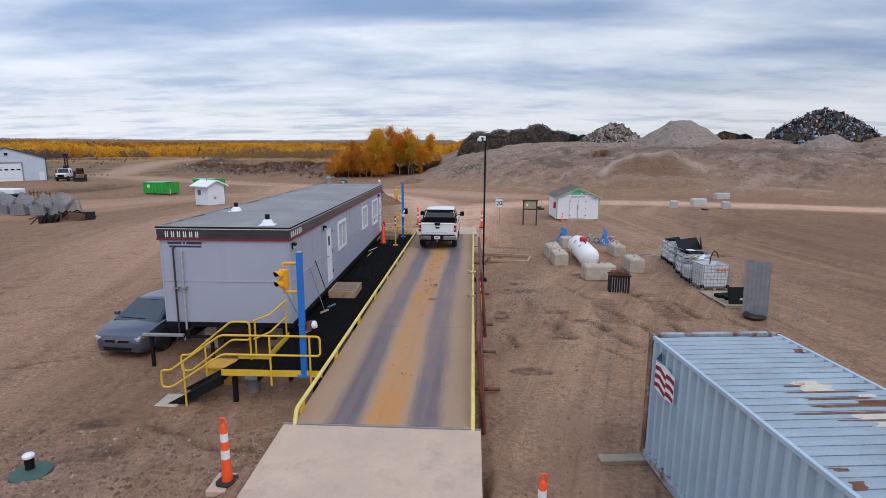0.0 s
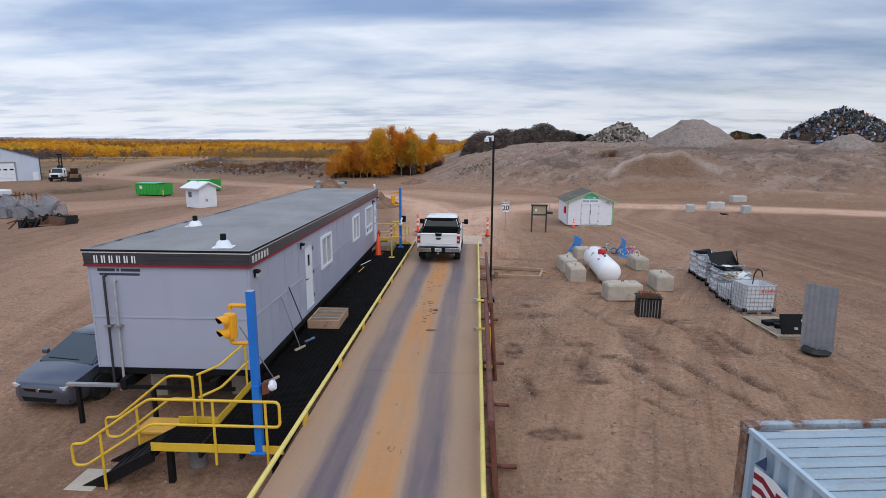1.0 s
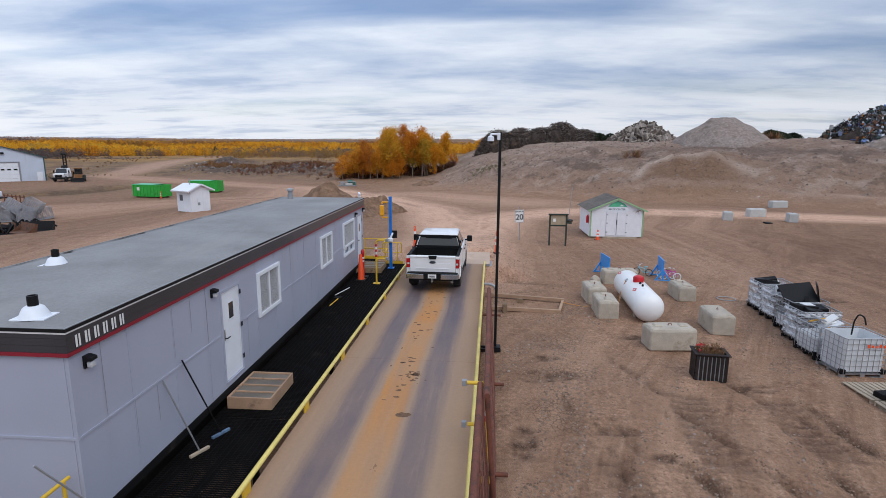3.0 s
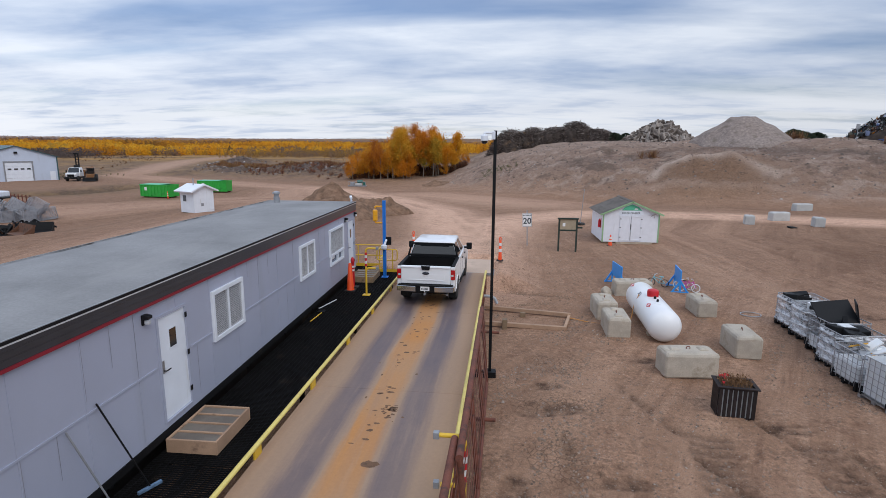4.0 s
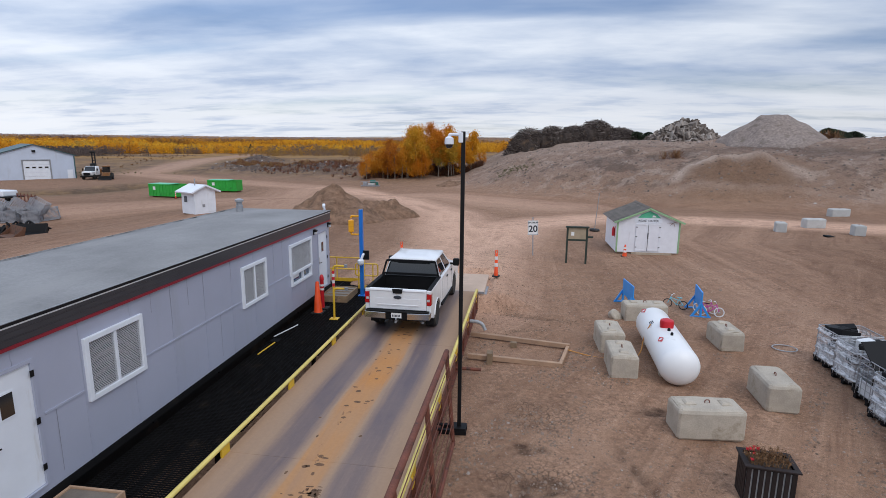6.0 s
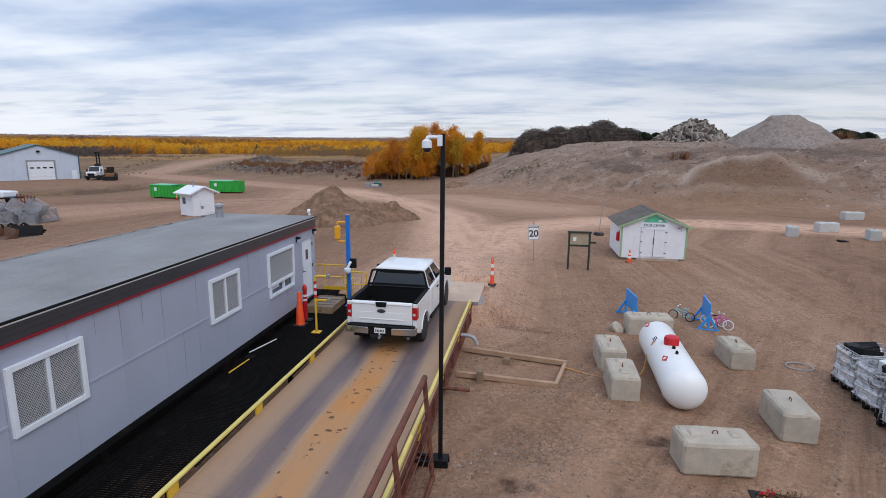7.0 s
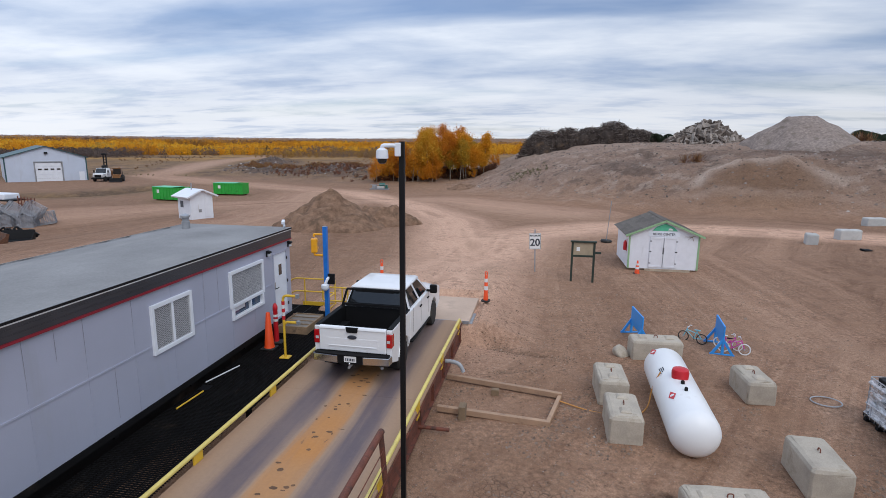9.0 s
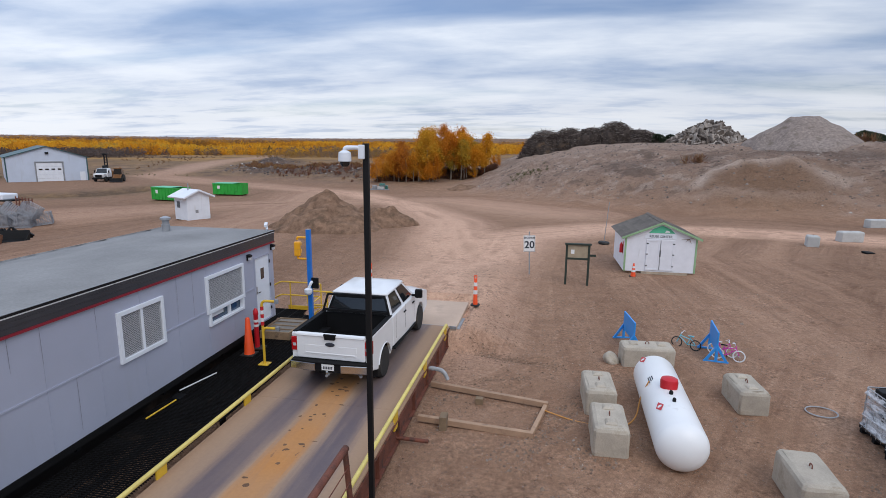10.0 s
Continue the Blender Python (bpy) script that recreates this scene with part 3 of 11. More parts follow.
crest_ = ss((GY - np.interp(GX, [-20, -1, 13, 32, 60], [112, 96, 84, 72, 60]) - 22) / 7) * hillside
grey = np.clip(grey * (1 - 0.9 * fresh), 0, 1)
far = ss((np.hypot(GX, GY) - 205) / 70) * ss((30 - GX) / 60)
damp = np.clip(0.5 + 1.1 * value_noise(GX, GY, 2.3, 17) + 0.7 * value_noise(GX, GY, 0.8, 18) - 0.9 * ss(road), 0, 1)
spoil, _, _ = along(GX, GY, SPOIL)
grey = np.maximum(grey, np.exp(-(spoil / 10) ** 2) * (0.8 + 0.8 * value_noise(GX, GY, 6, 33)))
grey = np.maximum(grey, 0.55 * ss(1.3 - np.hypot((GX + 8.5) / 5.5, (GY - 8.2) / 2.6)) * np.clip(0.6 + 1.4 * value_noise(GX, GY, 1.1, 34), 0, 1))
# rough ground with dry grass: the spoil ridge and the ditch
ditch, _, _ = along(GX, GY, DITCH)
scrub_ = np.maximum(np.exp(-(spoil / 15) ** 2) * np.clip(1.1 + 0.8 * value_noise(GX, GY, 8, 35), 0, 1), 0.0)
scrub_ = np.maximum(scrub_, 0.8 * ss((np.hypot(GX, GY) - 152) / 20) * ss((20 - GX) / 40) * (1 - ss(road * 1.5)))
scrub_ = np.maximum(np.clip(scrub_ * (1 - ss(road * 1.4)), 0, 1), 0.95 * np.exp(-(ditch / 6.5) ** 2))
ny, nx = GX.shape
gm = bpy.data.meshes.new("ground")
verts = np.stack([GX.ravel(), GY.ravel(), GZ.ravel()], 1)
idx = np.arange(nx * ny).reshape(ny, nx)
quads = np.stack([idx[:-1, :-1].ravel(), idx[:-1, 1:].ravel(), idx[1:, 1:].ravel(), idx[1:, :-1].ravel()], 1)
gm.vertices.add(len(verts))
gm.vertices.foreach_set("co", verts.ravel())
gm.loops.add(quads.size)
gm.loops.foreach_set("vertex_index", quads.ravel())
gm.polygons.add(len(quads))
gm.polygons.foreach_set("loop_start", np.arange(0, quads.size, 4))
gm.polygons.foreach_set("use_smooth", np.ones(len(quads), bool))
gm.update()
for key, arr in (("road", road), ("grey", grey), ("damp", damp), ("woods", far), ("track", np.clip(0.5 + 0.55 * track, 0, 1)), ("rut", np.clip(ruts + 1.0 * pools * np.clip(0.7 + 1.5 * value_noise(GX, GY, 0.22, 88), 0, 1.2), 0, 1)), ("lug", lugs), ("scrub", scrub_), ("lane_u", lane_u), ("lane_v", lane_v), ("lane", np.exp(-np.minimum(lane_d, 9) ** 2 / 2.5)), ("bank", hillside), ("fresh", fresh), ("burnt", burnt), ("crest", crest_), ("rim", rim_), ("ridge", np.exp(-(spoil / 8) ** 2) * np.clip(0.8 + 0.9 * value_noise(GX, GY, 9, 37), 0, 1) * (1 - ss(road * 1.4))), ("ditch", np.exp(-(ditch / 2.4) ** 2)), ("dried", dried), ("west", ss((-3.8 - GX) / 6) * (1 - 0.75 * ss(road * 0.8)) * (1 - 0.55 * ss((GY - 20) / 14)) * (1 - 0.85 * ss((GY - 80) / 25) * ss((GX + 48) / 16))), ("verge", np.clip(1 - ss(road * 1.3), 0, 1) * ss((GX - 10) / 8) * (1 - 0.5 * ss((GY - 42) / 14)))):
    at = gm.attributes.new(key, "FLOAT", "POINT")
    at.data.foreach_set("value", arr.ravel().astype(np.float32))

dirt = bpy.data.materials.new("packed_sandy_dirt")
dirt.use_nodes = True
nt = dirt.node_tree
DL = nt.links.new
bsdf = nt.nodes["Principled BSDF"]
tc = nt.nodes.new("ShaderNodeTexCoord")


def dnoise(scale, detail, rough, stretch=None):
    n = nt.nodes.new("ShaderNodeTexNoise")
    n.inputs["Scale"].default_value, n.inputs["Detail"].default_value, n.inputs["Roughness"].default_value = scale, detail, rough
    DL(tc.outputs["Object"], n.inputs["Vector"])
    return n.outputs[0]


def dramp(v, stops):
    r = nt.nodes.new("ShaderNodeValToRGB")
    els = r.color_ramp.elements
    while len(els) < len(stops):
        els.new(0.5)
    for e, (p, c) in zip(els, stops):
        e.position, e.color = p, (*(c if isinstance(c, tuple) else (c, c, c)), 1)
    DL(v, r.inputs[0])
    return r.outputs[0]


def dmix(fac, a, b, mode="MIX"):
    n = nt.nodes.new("ShaderNodeMixRGB")
    n.blend_type = mode
    for i, v in ((0, fac), (1, a), (2, b)):
        if hasattr(v, "is_linked"):
            DL(v, n.inputs[i])
        else:
            n.inputs[i].default_value = v if i == 0 else (*v, 1)
    return n.outputs[0]


def dattr(name):
    n = nt.nodes.new("ShaderNodeAttribute")
    n.attribute_name = name
    return n.outputs["Fac"]


def dmath(op, a, b=0.0):
    n = nt.nodes.new("ShaderNodeMath")
    n.operation = op
    for i, v in enumerate((a, b)):
        if hasattr(v, "is_linked"):
            DL(v, n.inputs[i])
        else:
            n.inputs[i].default_value = v
    return n.outputs[0]


n_big, n_mid, n_fine, n_grit = dnoise(0.12, 6, 0.6), dnoise(1.1, 7, 0.65), dnoise(9, 6, 0.7), dnoise(60, 4, 0.7)
lane_vec = nt.nodes.new("ShaderNodeCombineXYZ")
DL(dmath("MULTIPLY", dattr("lane_u"), 1.0), lane_vec.inputs[0])
DL(dmath("MULTIPLY", dattr("lane_v"), 0.05), lane_vec.inputs[1])


def lane_noise(scale, detail, rough, dist=0.0):
    n = nt.nodes.new("ShaderNodeTexNoise")
    n.inputs["Scale"].default_value, n.inputs["Detail"].default_value, n.inputs["Roughness"].default_value = scale, detail, rough
    n.inputs["Distortion"].default_value = dist
    DL(lane_vec.outputs[0], n.inputs["Vector"])
    return n.outputs[0]


base = dramp(n_mid, [(0.26, (0.215, 0.128, 0.082)), (0.50, (0.295, 0.180, 0.118)), (0.74, (0.370, 0.236, 0.160))])
base = dmix(dramp(n_big, [(0.40, 0.0), (0.62, 0.5)]), base, (0.310, 0.198, 0.134))
tyre_lines = lane_noise(4.2, 6, 0.6, 0.1)
base = dmix(dmath("MULTIPLY", dramp(tyre_lines, [(0.36, 0.8), (0.45, 0.0)]), dattr("lane")), base, (0.210, 0.124, 0.082))
base = dmix(dmath("MULTIPLY", dramp(tyre_lines, [(0.55, 0.0), (0.66, 0.55)]), dattr("lane")), base, (0.41, 0.272, 0.19))
gate = dramp(dnoise(0.33, 4, 0.55), [(0.40, 0.15), (0.60, 1.0)])
wheel_marks = lane_noise(0.9, 7, 0.66, 0.3)
base = dmix(dmath("MULTIPLY", dramp(wheel_marks, [(0.34, 0.75), (0.46, 0.0)]), dattr("lane")), base, (0.225, 0.128, 0.083))
base = dmix(dmath("MULTIPLY", dramp(wheel_marks, [(0.53, 0.0), (0.68, 0.5)]), dattr("lane")), base, (0.410, 0.268, 0.184))
broad = lane_noise(0.40, 5, 0.6, 0.4)
base = dmix(dmath("MULTIPLY", dramp(broad, [(0.36, 0.7), (0.47, 0.0)]), dattr("lane")), base, (0.185, 0.105, 0.066))
base = dmix(dmath("MULTIPLY", dramp(broad, [(0.54, 0.0), (0.66, 0.6)]), dattr("lane")), base, (0.43, 0.275, 0.185))
base = dmix(dmath("MULTIPLY", dattr("road"), 0.78), base, (0.70, 0.462, 0.337))
base = dmix(dramp(dattr("track"), [(0.15, 0.45), (0.42, 0.0)]), base, (0.196, 0.113, 0.071))
base = dmix(dramp(dattr("track"), [(0.55, 0.0), (0.85, 0.55)]), base, (0.400, 0.262, 0.180))
base = dmix(dramp(dmath("MULTIPLY", dattr("damp"), n_mid), [(0.36, 0.0), (0.55, 0.22)]), base, (0.186, 0.108, 0.069))
scuff = dmath("MULTIPLY", dramp(dnoise(1.7, 9, 0.72), [(0.52, 0.0), (0.60, 0.45)]), gate)
base = dmix(scuff, base, (0.180, 0.100, 0.065))
pale = dmath("MULTIPLY", dramp(dnoise(2.4, 9, 0.72), [(0.53, 0.0), (0.66, 0.5)]), gate)
base = dmix(pale, base, (0.420, 0.276, 0.190))
specks = dmath("MULTIPLY", dramp(dnoise(7.0, 8, 0.75), [(0.56, 0.0), (0.62, 0.7)]), dramp(dnoise(0.55, 5, 0.6), [(0.46, 0.05), (0.60, 1.0)]))
base = dmix(specks, base, (0.163, 0.098, 0.067))
base = dmix(dmath("MULTIPLY", dattr("west"), 0.9), base, (0.66, 0.63, 0.61), "MULTIPLY")
base = dmix(dmath("MULTIPLY", dattr("verge"), 0.9), base, (0.69, 0.665, 0.65), "MULTIPLY")
base = dmix(dmath("MULTIPLY", dattr("lug"), 0.7), base, (0.088, 0.053, 0.037))
base = dmix(dmath("MULTIPLY", dattr("rut"), dramp(dnoise(5, 8, 0.7), [(0.36, 0.45), (0.56, 1.0)])), base, (0.088, 0.053, 0.036))
spoil_tone = dramp(dnoise(0.8, 8, 0.75), [(0.34, (0.125, 0.096, 0.084)), (0.46, (0.295, 0.220, 0.182)), (0.57, (0.430, 0.325, 0.270)), (0.68, (0.57, 0.46, 0.39))])
scrub = dramp(dnoise(0.13, 9, 0.75), [(0.36, (0.075, 0.052, 0.038)), (0.46, (0.16, 0.107, 0.067)), (0.54, (0.235, 0.152, 0.076)), (0.66, (0.25, 0.18, 0.132))])
base = dmix(dmath("MULTIPLY", dattr("bank"), 0.7), base, dmix(n_mid, (0.33, 0.220, 0.160), (0.62, 0.440, 0.330)))
base = dmix(dmath("MULTIPLY", dattr("grey"), 0.52), base, spoil_tone)
base = dmix(dmath("MULTIPLY", dattr("fresh"), 0.9), base, dmix(n_mid, (0.200, 0.118, 0.074), (0.400, 0.255, 0.165)))
bank_patch = dramp(dnoise(0.22, 7, 0.65), [(0.40, 0.75), (0.47, 0.0)])
base = dmix(dmath("MULTIPLY", dmath("SUBTRACT", dattr("bank"), dattr("fresh")), bank_patch), base, dmix(n_mid, (0.100, 0.073, 0.060), (0.25, 0.185, 0.150)))
bank_pale = dramp(dnoise(0.35, 8, 0.7), [(0.52, 0.0), (0.59, 0.8)])
base = dmix(dmath("MULTIPLY", dmath("SUBTRACT", dattr("bank"), dattr("fresh")), bank_pale), base, (0.53, 0.415, 0.340))
base = dmix(dmath("MULTIPLY", dattr("crest"), 0.5), base, (0.46, 0.36, 0.295))
base = dmix(dmath("MULTIPLY", dattr("burnt"), 0.6), base, (0.125, 0.098, 0.088))
base = dmix(dmath("MULTIPLY", dattr("rim"), 0.95), base, (0.68, 0.55, 0.46))
base = dmix(dattr("scrub"), base, scrub)
base = dmix(dmath("MULTIPLY", dattr("scrub"), dramp(dnoise(0.45, 8, 0.75), [(0.50, 0.0), (0.60, 0.7)])), base, (0.07, 0.05, 0.036))
# the ditch's shaded side is painted in as dark ground colour
base = dmix(dmath("MULTIPLY", dattr("ditch"), 0.9), base, dmix(n_mid, (0.05, 0.038, 0.026), (0.13, 0.095, 0.06)))
base = dmix(dmath("MULTIPLY", dattr("ridge"), 0.9), base, dmix(dramp(dnoise(0.6, 8, 0.75), [(0.36, 0.0), (0.64, 1.0)]), (0.045, 0.034, 0.032), (0.20, 0.152, 0.138)))
base = dmix(dmath("MULTIPLY", dattr("bank"), dramp(dnoise(2.6, 7, 0.75), [(0.57, 0.0), (0.63, 0.6)])), base, (0.080, 0.055, 0.043))
base = dmix(dmath("MULTIPLY", dattr("bank"), dramp(dnoise(3.6, 7, 0.75), [(0.60, 0.0), (0.68, 0.7)])), base, (0.40, 0.33, 0.28))
vor = nt.nodes.new("ShaderNodeTexVoronoi")
vor.inputs["Scale"].default_value = 20
DL(tc.outputs["Object"], vor.inputs["Vector"])
pebble = dramp(vor.outputs["Distance"], [(0.16, 1.0), (0.26, 0.0)])
chance = dramp(dnoise(2.2, 5, 0.65), [(0.42, 0.0), (0.56, 1.0)])
base = dmix(dmath("MULTIPLY", dmath("MULTIPLY", pebble, chance), 0.8), base, dmix(vor.outputs["Color"], (0.20, 0.15, 0.12), (0.44, 0.38, 0.33)))
big_vor = nt.nodes.new("ShaderNodeTexVoronoi")
big_vor.inputs["Scale"].default_value = 8.5
DL(tc.outputs["Object"], big_vor.inputs["Vector"])
big_chance = dramp(dnoise(1.3, 5, 0.65), [(0.44, 0.0), (0.58, 1.0)])
cobble = dmath("MULTIPLY", dramp(big_vor.outputs["Distance"], [(0.12, 1.0), (0.24, 0.0)]), big_chance)
base = dmix(dmath("MULTIPLY", cobble, 0.75), base, dramp(big_vor.outputs["Color"], [(0.2, (0.115, 0.080, 0.060)), (0.5, (0.270, 0.190, 0.140)), (0.8, (0.480, 0.400, 0.340))]))
crack_vor = nt.nodes.new("ShaderNodeTexVoronoi")
crack_vor.feature = "DISTANCE_TO_EDGE"
crack_vor.inputs["Scale"].default_value = 7.0
DL(tc.outputs["Object"], crack_vor.inputs["Vector"])
crack = dmath("MULTIPLY", dramp(crack_vor.outputs["Distance"], [(0.02, 1.0), (0.07, 0.0)]), dattr("dried"))
base = dmix(dmath("MULTIPLY", crack, 0.75), base, (0.110, 0.072, 0.050))
grain = dramp(dnoise(0.7, 5, 0.6), [(0.38, 0.25), (0.62, 0.95)])
base = dmix(grain, base, dramp(n_fine, [(0.25, 0.20), (0.75, 0.80)]), "OVERLAY")
base = dmix(0.5, base, dramp(n_grit, [(0.3, 0.12), (0.7, 0.88)]), "OVERLAY")
leafy = dramp(dnoise(0.022, 9, 0.75), [(0.36, (0.11, 0.075, 0.055)), (0.46, (0.20, 0.128, 0.07)), (0.54, (0.33, 0.195, 0.07)), (0.64, (0.20, 0.14, 0.09))])
haze = dmath("MULTIPLY", dattr("woods"), dramp(dattr("road"), [(0.15, 1.0), (0.6, 0.0)]))
base = dmix(haze, base, leafy)
base = dmix(1.0, base, (1.0, 0.955, 0.935), "MULTIPLY")
DL(base, bsdf.inputs["Base Color"])
bsdf.inputs["Roughness"].default_value = 0.95
bsdf.inputs["Specular IOR Level"].default_value = 0.15
hgt = dmath("ADD", dmath("MULTIPLY", n_fine, 0.6), dmath("ADD", dmath("MULTIPLY", n_grit, 0.25), dmath("ADD", dmath("MULTIPLY", cobble, 0.5), dmath("MULTIPLY", dmath("MULTIPLY", pebble, chance), 0.3))))
bp = nt.nodes.new("ShaderNodeBump")
bp.inputs["Strength"].default_value, bp.inputs["Distance"].default_value = 1.0, 0.06
DL(hgt, bp.inputs["Height"])
bank_bump = nt.nodes.new("ShaderNodeBump")
bank_bump.inputs["Strength"].default_value, bank_bump.inputs["Distance"].default_value = 1.0, 1.5
DL(dmath("MULTIPLY", dnoise(0.9, 9, 0.68), dmath("MAXIMUM", dattr("bank"), dattr("ridge"))), bank_bump.inputs["Height"])
DL(bp.outputs[0], bank_bump.inputs["Normal"])
DL(bank_bump.outputs[0], bsdf.inputs["Normal"])
gm.materials.append(dirt)


ground = tagged(new("ground", gm), "sandy brown dirt yard with tyre tracks and a grey spoil bank", "ground", kind="structure")

# ---- truck scale, slabs and catwalk ----
DECK = 0.87


def deck_material():
    m = bpy.data.materials.new("dirt_filmed_steel_deck")
    m.use_nodes = True
    nt = m.node_tree
    b = nt.nodes["Principled BSDF"]
    L = nt.links.new
    tc = nt.nodes.new("ShaderNodeTexCoord")
    sp = nt.nodes.new("ShaderNodeSeparateXYZ")
    L(tc.outputs["Object"], sp.inputs[0])

    def noise_(scale, detail, rough, stretch=(1, 1, 1)):
        mp = nt.nodes.new("ShaderNodeMapping")
        mp.inputs["Scale"].default_value = stretch
        L(tc.outputs["Object"], mp.inputs[0])
        n = nt.nodes.new("ShaderNodeTexNoise")
        n.inputs["Scale"].default_value, n.inputs["Detail"].default_value, n.inputs["Roughness"].default_value = scale, detail, rough
        L(mp.outputs[0], n.inputs["Vector"])
        return n.outputs[0]

    def math_(op, a, c=0.0):
        n = nt.nodes.new("ShaderNodeMath")
        n.operation = op
        for i, v in enumerate((a, c)):
            if hasattr(v, "is_linked"):
                L(v, n.inputs[i])
            else:
                n.inputs[i].default_value = v
        return n.outputs[0]

    def ramp(v, stops):
        r = nt.nodes.new("ShaderNodeValToRGB")
        els = r.color_ramp.elements
        while len(els) < len(stops):
            els.new(0.5)
        for e, (p, c) in zip(els, stops):
            e.position, e.color = p, (*(c if isinstance(c, tuple) else (c, c, c)), 1)
        L(v, r.inputs[0])
        return r.outputs[0]

    def mix(f, a, c):
        n = nt.nodes.new("ShaderNodeMixRGB")
        for i, v in ((0, f), (1, a), (2, c)):
            if hasattr(v, "is_linked"):
                L(v, n.inputs[i])
            else:
                n.inputs[i].default_value = v if i == 0 else (*v, 1)
        return n.outputs[0]

    wob = noise_(0.5, 4, 0.6, (0.4, 0.25, 1))
    grain = noise_(3.0, 6, 0.7, (2.5, 0.12, 1))
    x = math_("ADD", sp.outputs[0], math_("MULTIPLY", math_("SUBTRACT", wob, 0.5), 0.5))
    x = math_("ADD", x, math_("MULTIPLY", math_("SUBTRACT", grain, 0.5), 0.28))
    pos = math_("DIVIDE", math_("ADD", x, 1.8), 3.6)
    tan, steel_, ochre = (0.365, 0.228, 0.138), (0.125, 0.094, 0.102), (0.49, 0.215, 0.062)
    pale = (0.345, 0.228, 0.153)
    col = ramp(pos, [(0.04, tan), (0.16, pale), (0.23, steel_), (0.33, steel_), (0.39, pale), (0.42, ochre), (0.57, ochre), (0.61, pale), (0.67, steel_), (0.77, steel_), (0.84, pale), (0.96, tan)])
    # the film of dirt lies thicker toward the near end
    dust = math_("MULTIPLY", ramp(noise_(0.35, 5, 0.65, (1, 0.35, 1)), [(0.42, 0.0), (0.66, 1.0)]), 0.3)
    col = mix(dust, col, (0.40, 0.265, 0.165))
    # ochre thins out to plain dust along the deck
    thin = math_("MULTIPLY", ramp(noise_(0.22, 3, 0.5, (0.3, 1, 1)), [(0.40, 0.0), (0.6, 1.0)]), ramp(pos, [(0.37, 0.0), (0.42, 0.6), (0.58, 0.6), (0.63, 0.0)]))
    col = mix(thin, col, (0.40, 0.25, 0.145))
    blot = ramp(noise_(2.6, 5, 0.62, (1.5, 0.7, 1)), [(0.66, 0.0), (0.69, 1.0)])
    centre = ramp(pos, [(0.40, 0.0), (0.47, 1.0), (0.60, 1.0), (0.66, 0.0)])
    col = mix(math_("MULTIPLY", math_("MULTIPLY", blot, centre), 0.75), col, (0.16, 0.085, 0.045))
    # smeared along the way of the wheels
    smear = ramp(noise_(1.0, 7, 0.7, (3.2, 0.16, 1)), [(0.46, 0.0), (0.68, 0.30)])
    col = mix(smear, col, (0.27, 0.185, 0.145))
    lighter = ramp(noise_(1.7, 7, 0.7, (2.6, 0.22, 1)), [(0.54, 0.0), (0.72, 0.25)])
    col = mix(lighter, col, (0.44, 0.30, 0.205))
    mid = nt.nodes.new("ShaderNodeMixRGB")
    mid.blend_type = "OVERLAY"
    mid.inputs[0].default_value = 0.14
    L(col, mid.inputs[1])
    L(noise_(14, 6, 0.7), mid.inputs[2])
    L(mid.outputs[0], b.inputs["Base Color"])
    L(ramp(pos, [(0.17, 0.85), (0.25, 0.55), (0.34, 0.55), (0.42, 0.85), (0.6, 0.85), (0.67, 0.55), (0.76, 0.55), (0.84, 0.85)]), b.inputs["Roughness"])
    bp = nt.nodes.new("ShaderNodeBump")
    bp.inputs["Strength"].default_value, bp.inputs["Distance"].default_value = 0.15, 0.01
    L(noise_(30, 4, 0.6), bp.inputs["Height"])
    L(bp.outputs[0], b.inputs["Normal"])
    return m


M["deck"] = deck_material()
SCALE_POSE = pose(-1.5, 9.7, 0, 0, 0, -1.1)
LONG, HALF = 23.7, 1.77
scale_ = thing("truck_scale", SCALE_POSE, "long steel truck scale, dirt-stained deck with yellow side rails", "truck scale")
seams = [0.0, 5.9, 11.85, 17.8, LONG]
for a, b in zip(seams, seams[1:]):
    part("deck_plate", cube(-HALF, HALF, a + 0.002, b - 0.002, DECK - 0.05, DECK), M["deck"], scale_, "dusty steel plate with ochre dirt between the wheel tracks", bevel=0.006)
# drips of oil and mud dried on the plates
M["oil"] = material("dried_oily_mud", (0.15, 0.08, 0.042), 0.8, 0, 0.35, 6, 40, 0.1)
rnd = random.Random(15)
STAINS = [(0.28, 8.95, 0.20, 0.11), (0.27, 10.95, 0.11, 0.10), (0.05, 11.75, 0.10, 0.05), (-0.02, 12.0, 0.06, 0.05), (0.2, 14.2, 0.07, 0.04)]
STAINS += [(rnd.gauss(0.02, 0.18), rnd.uniform(9.5, 23.2), rnd.uniform(0.015, 0.085), rnd.uniform(0.015, 0.06)) for _ in range(64)]
STAINS += [(0.24 + rnd.gauss(0, 0.09) - 0.1 * t, 10.9 + 0.16 * t + rnd.gauss(0, 0.10), rnd.uniform(0.012, 0.05), rnd.uniform(0.012, 0.04)) for t in [rnd.gauss(0, 1) for _ in range(30)]]
for x0, y0, rx, ry in STAINS:
    bm = bmesh.new()
    n = 14
    rim = [bm.verts.new((x0 + rx * math.cos(6.2832 * i / n) * rnd.uniform(0.65, 1.1), y0 + ry * math.sin(6.2832 * i / n) * rnd.uniform(0.65, 1.1), DECK + 0.0015)) for i in range(n)]
    bm.faces.new(rim)
    part("mud_stain", bm, M["oil"], scale_, "dark dried oil stain")
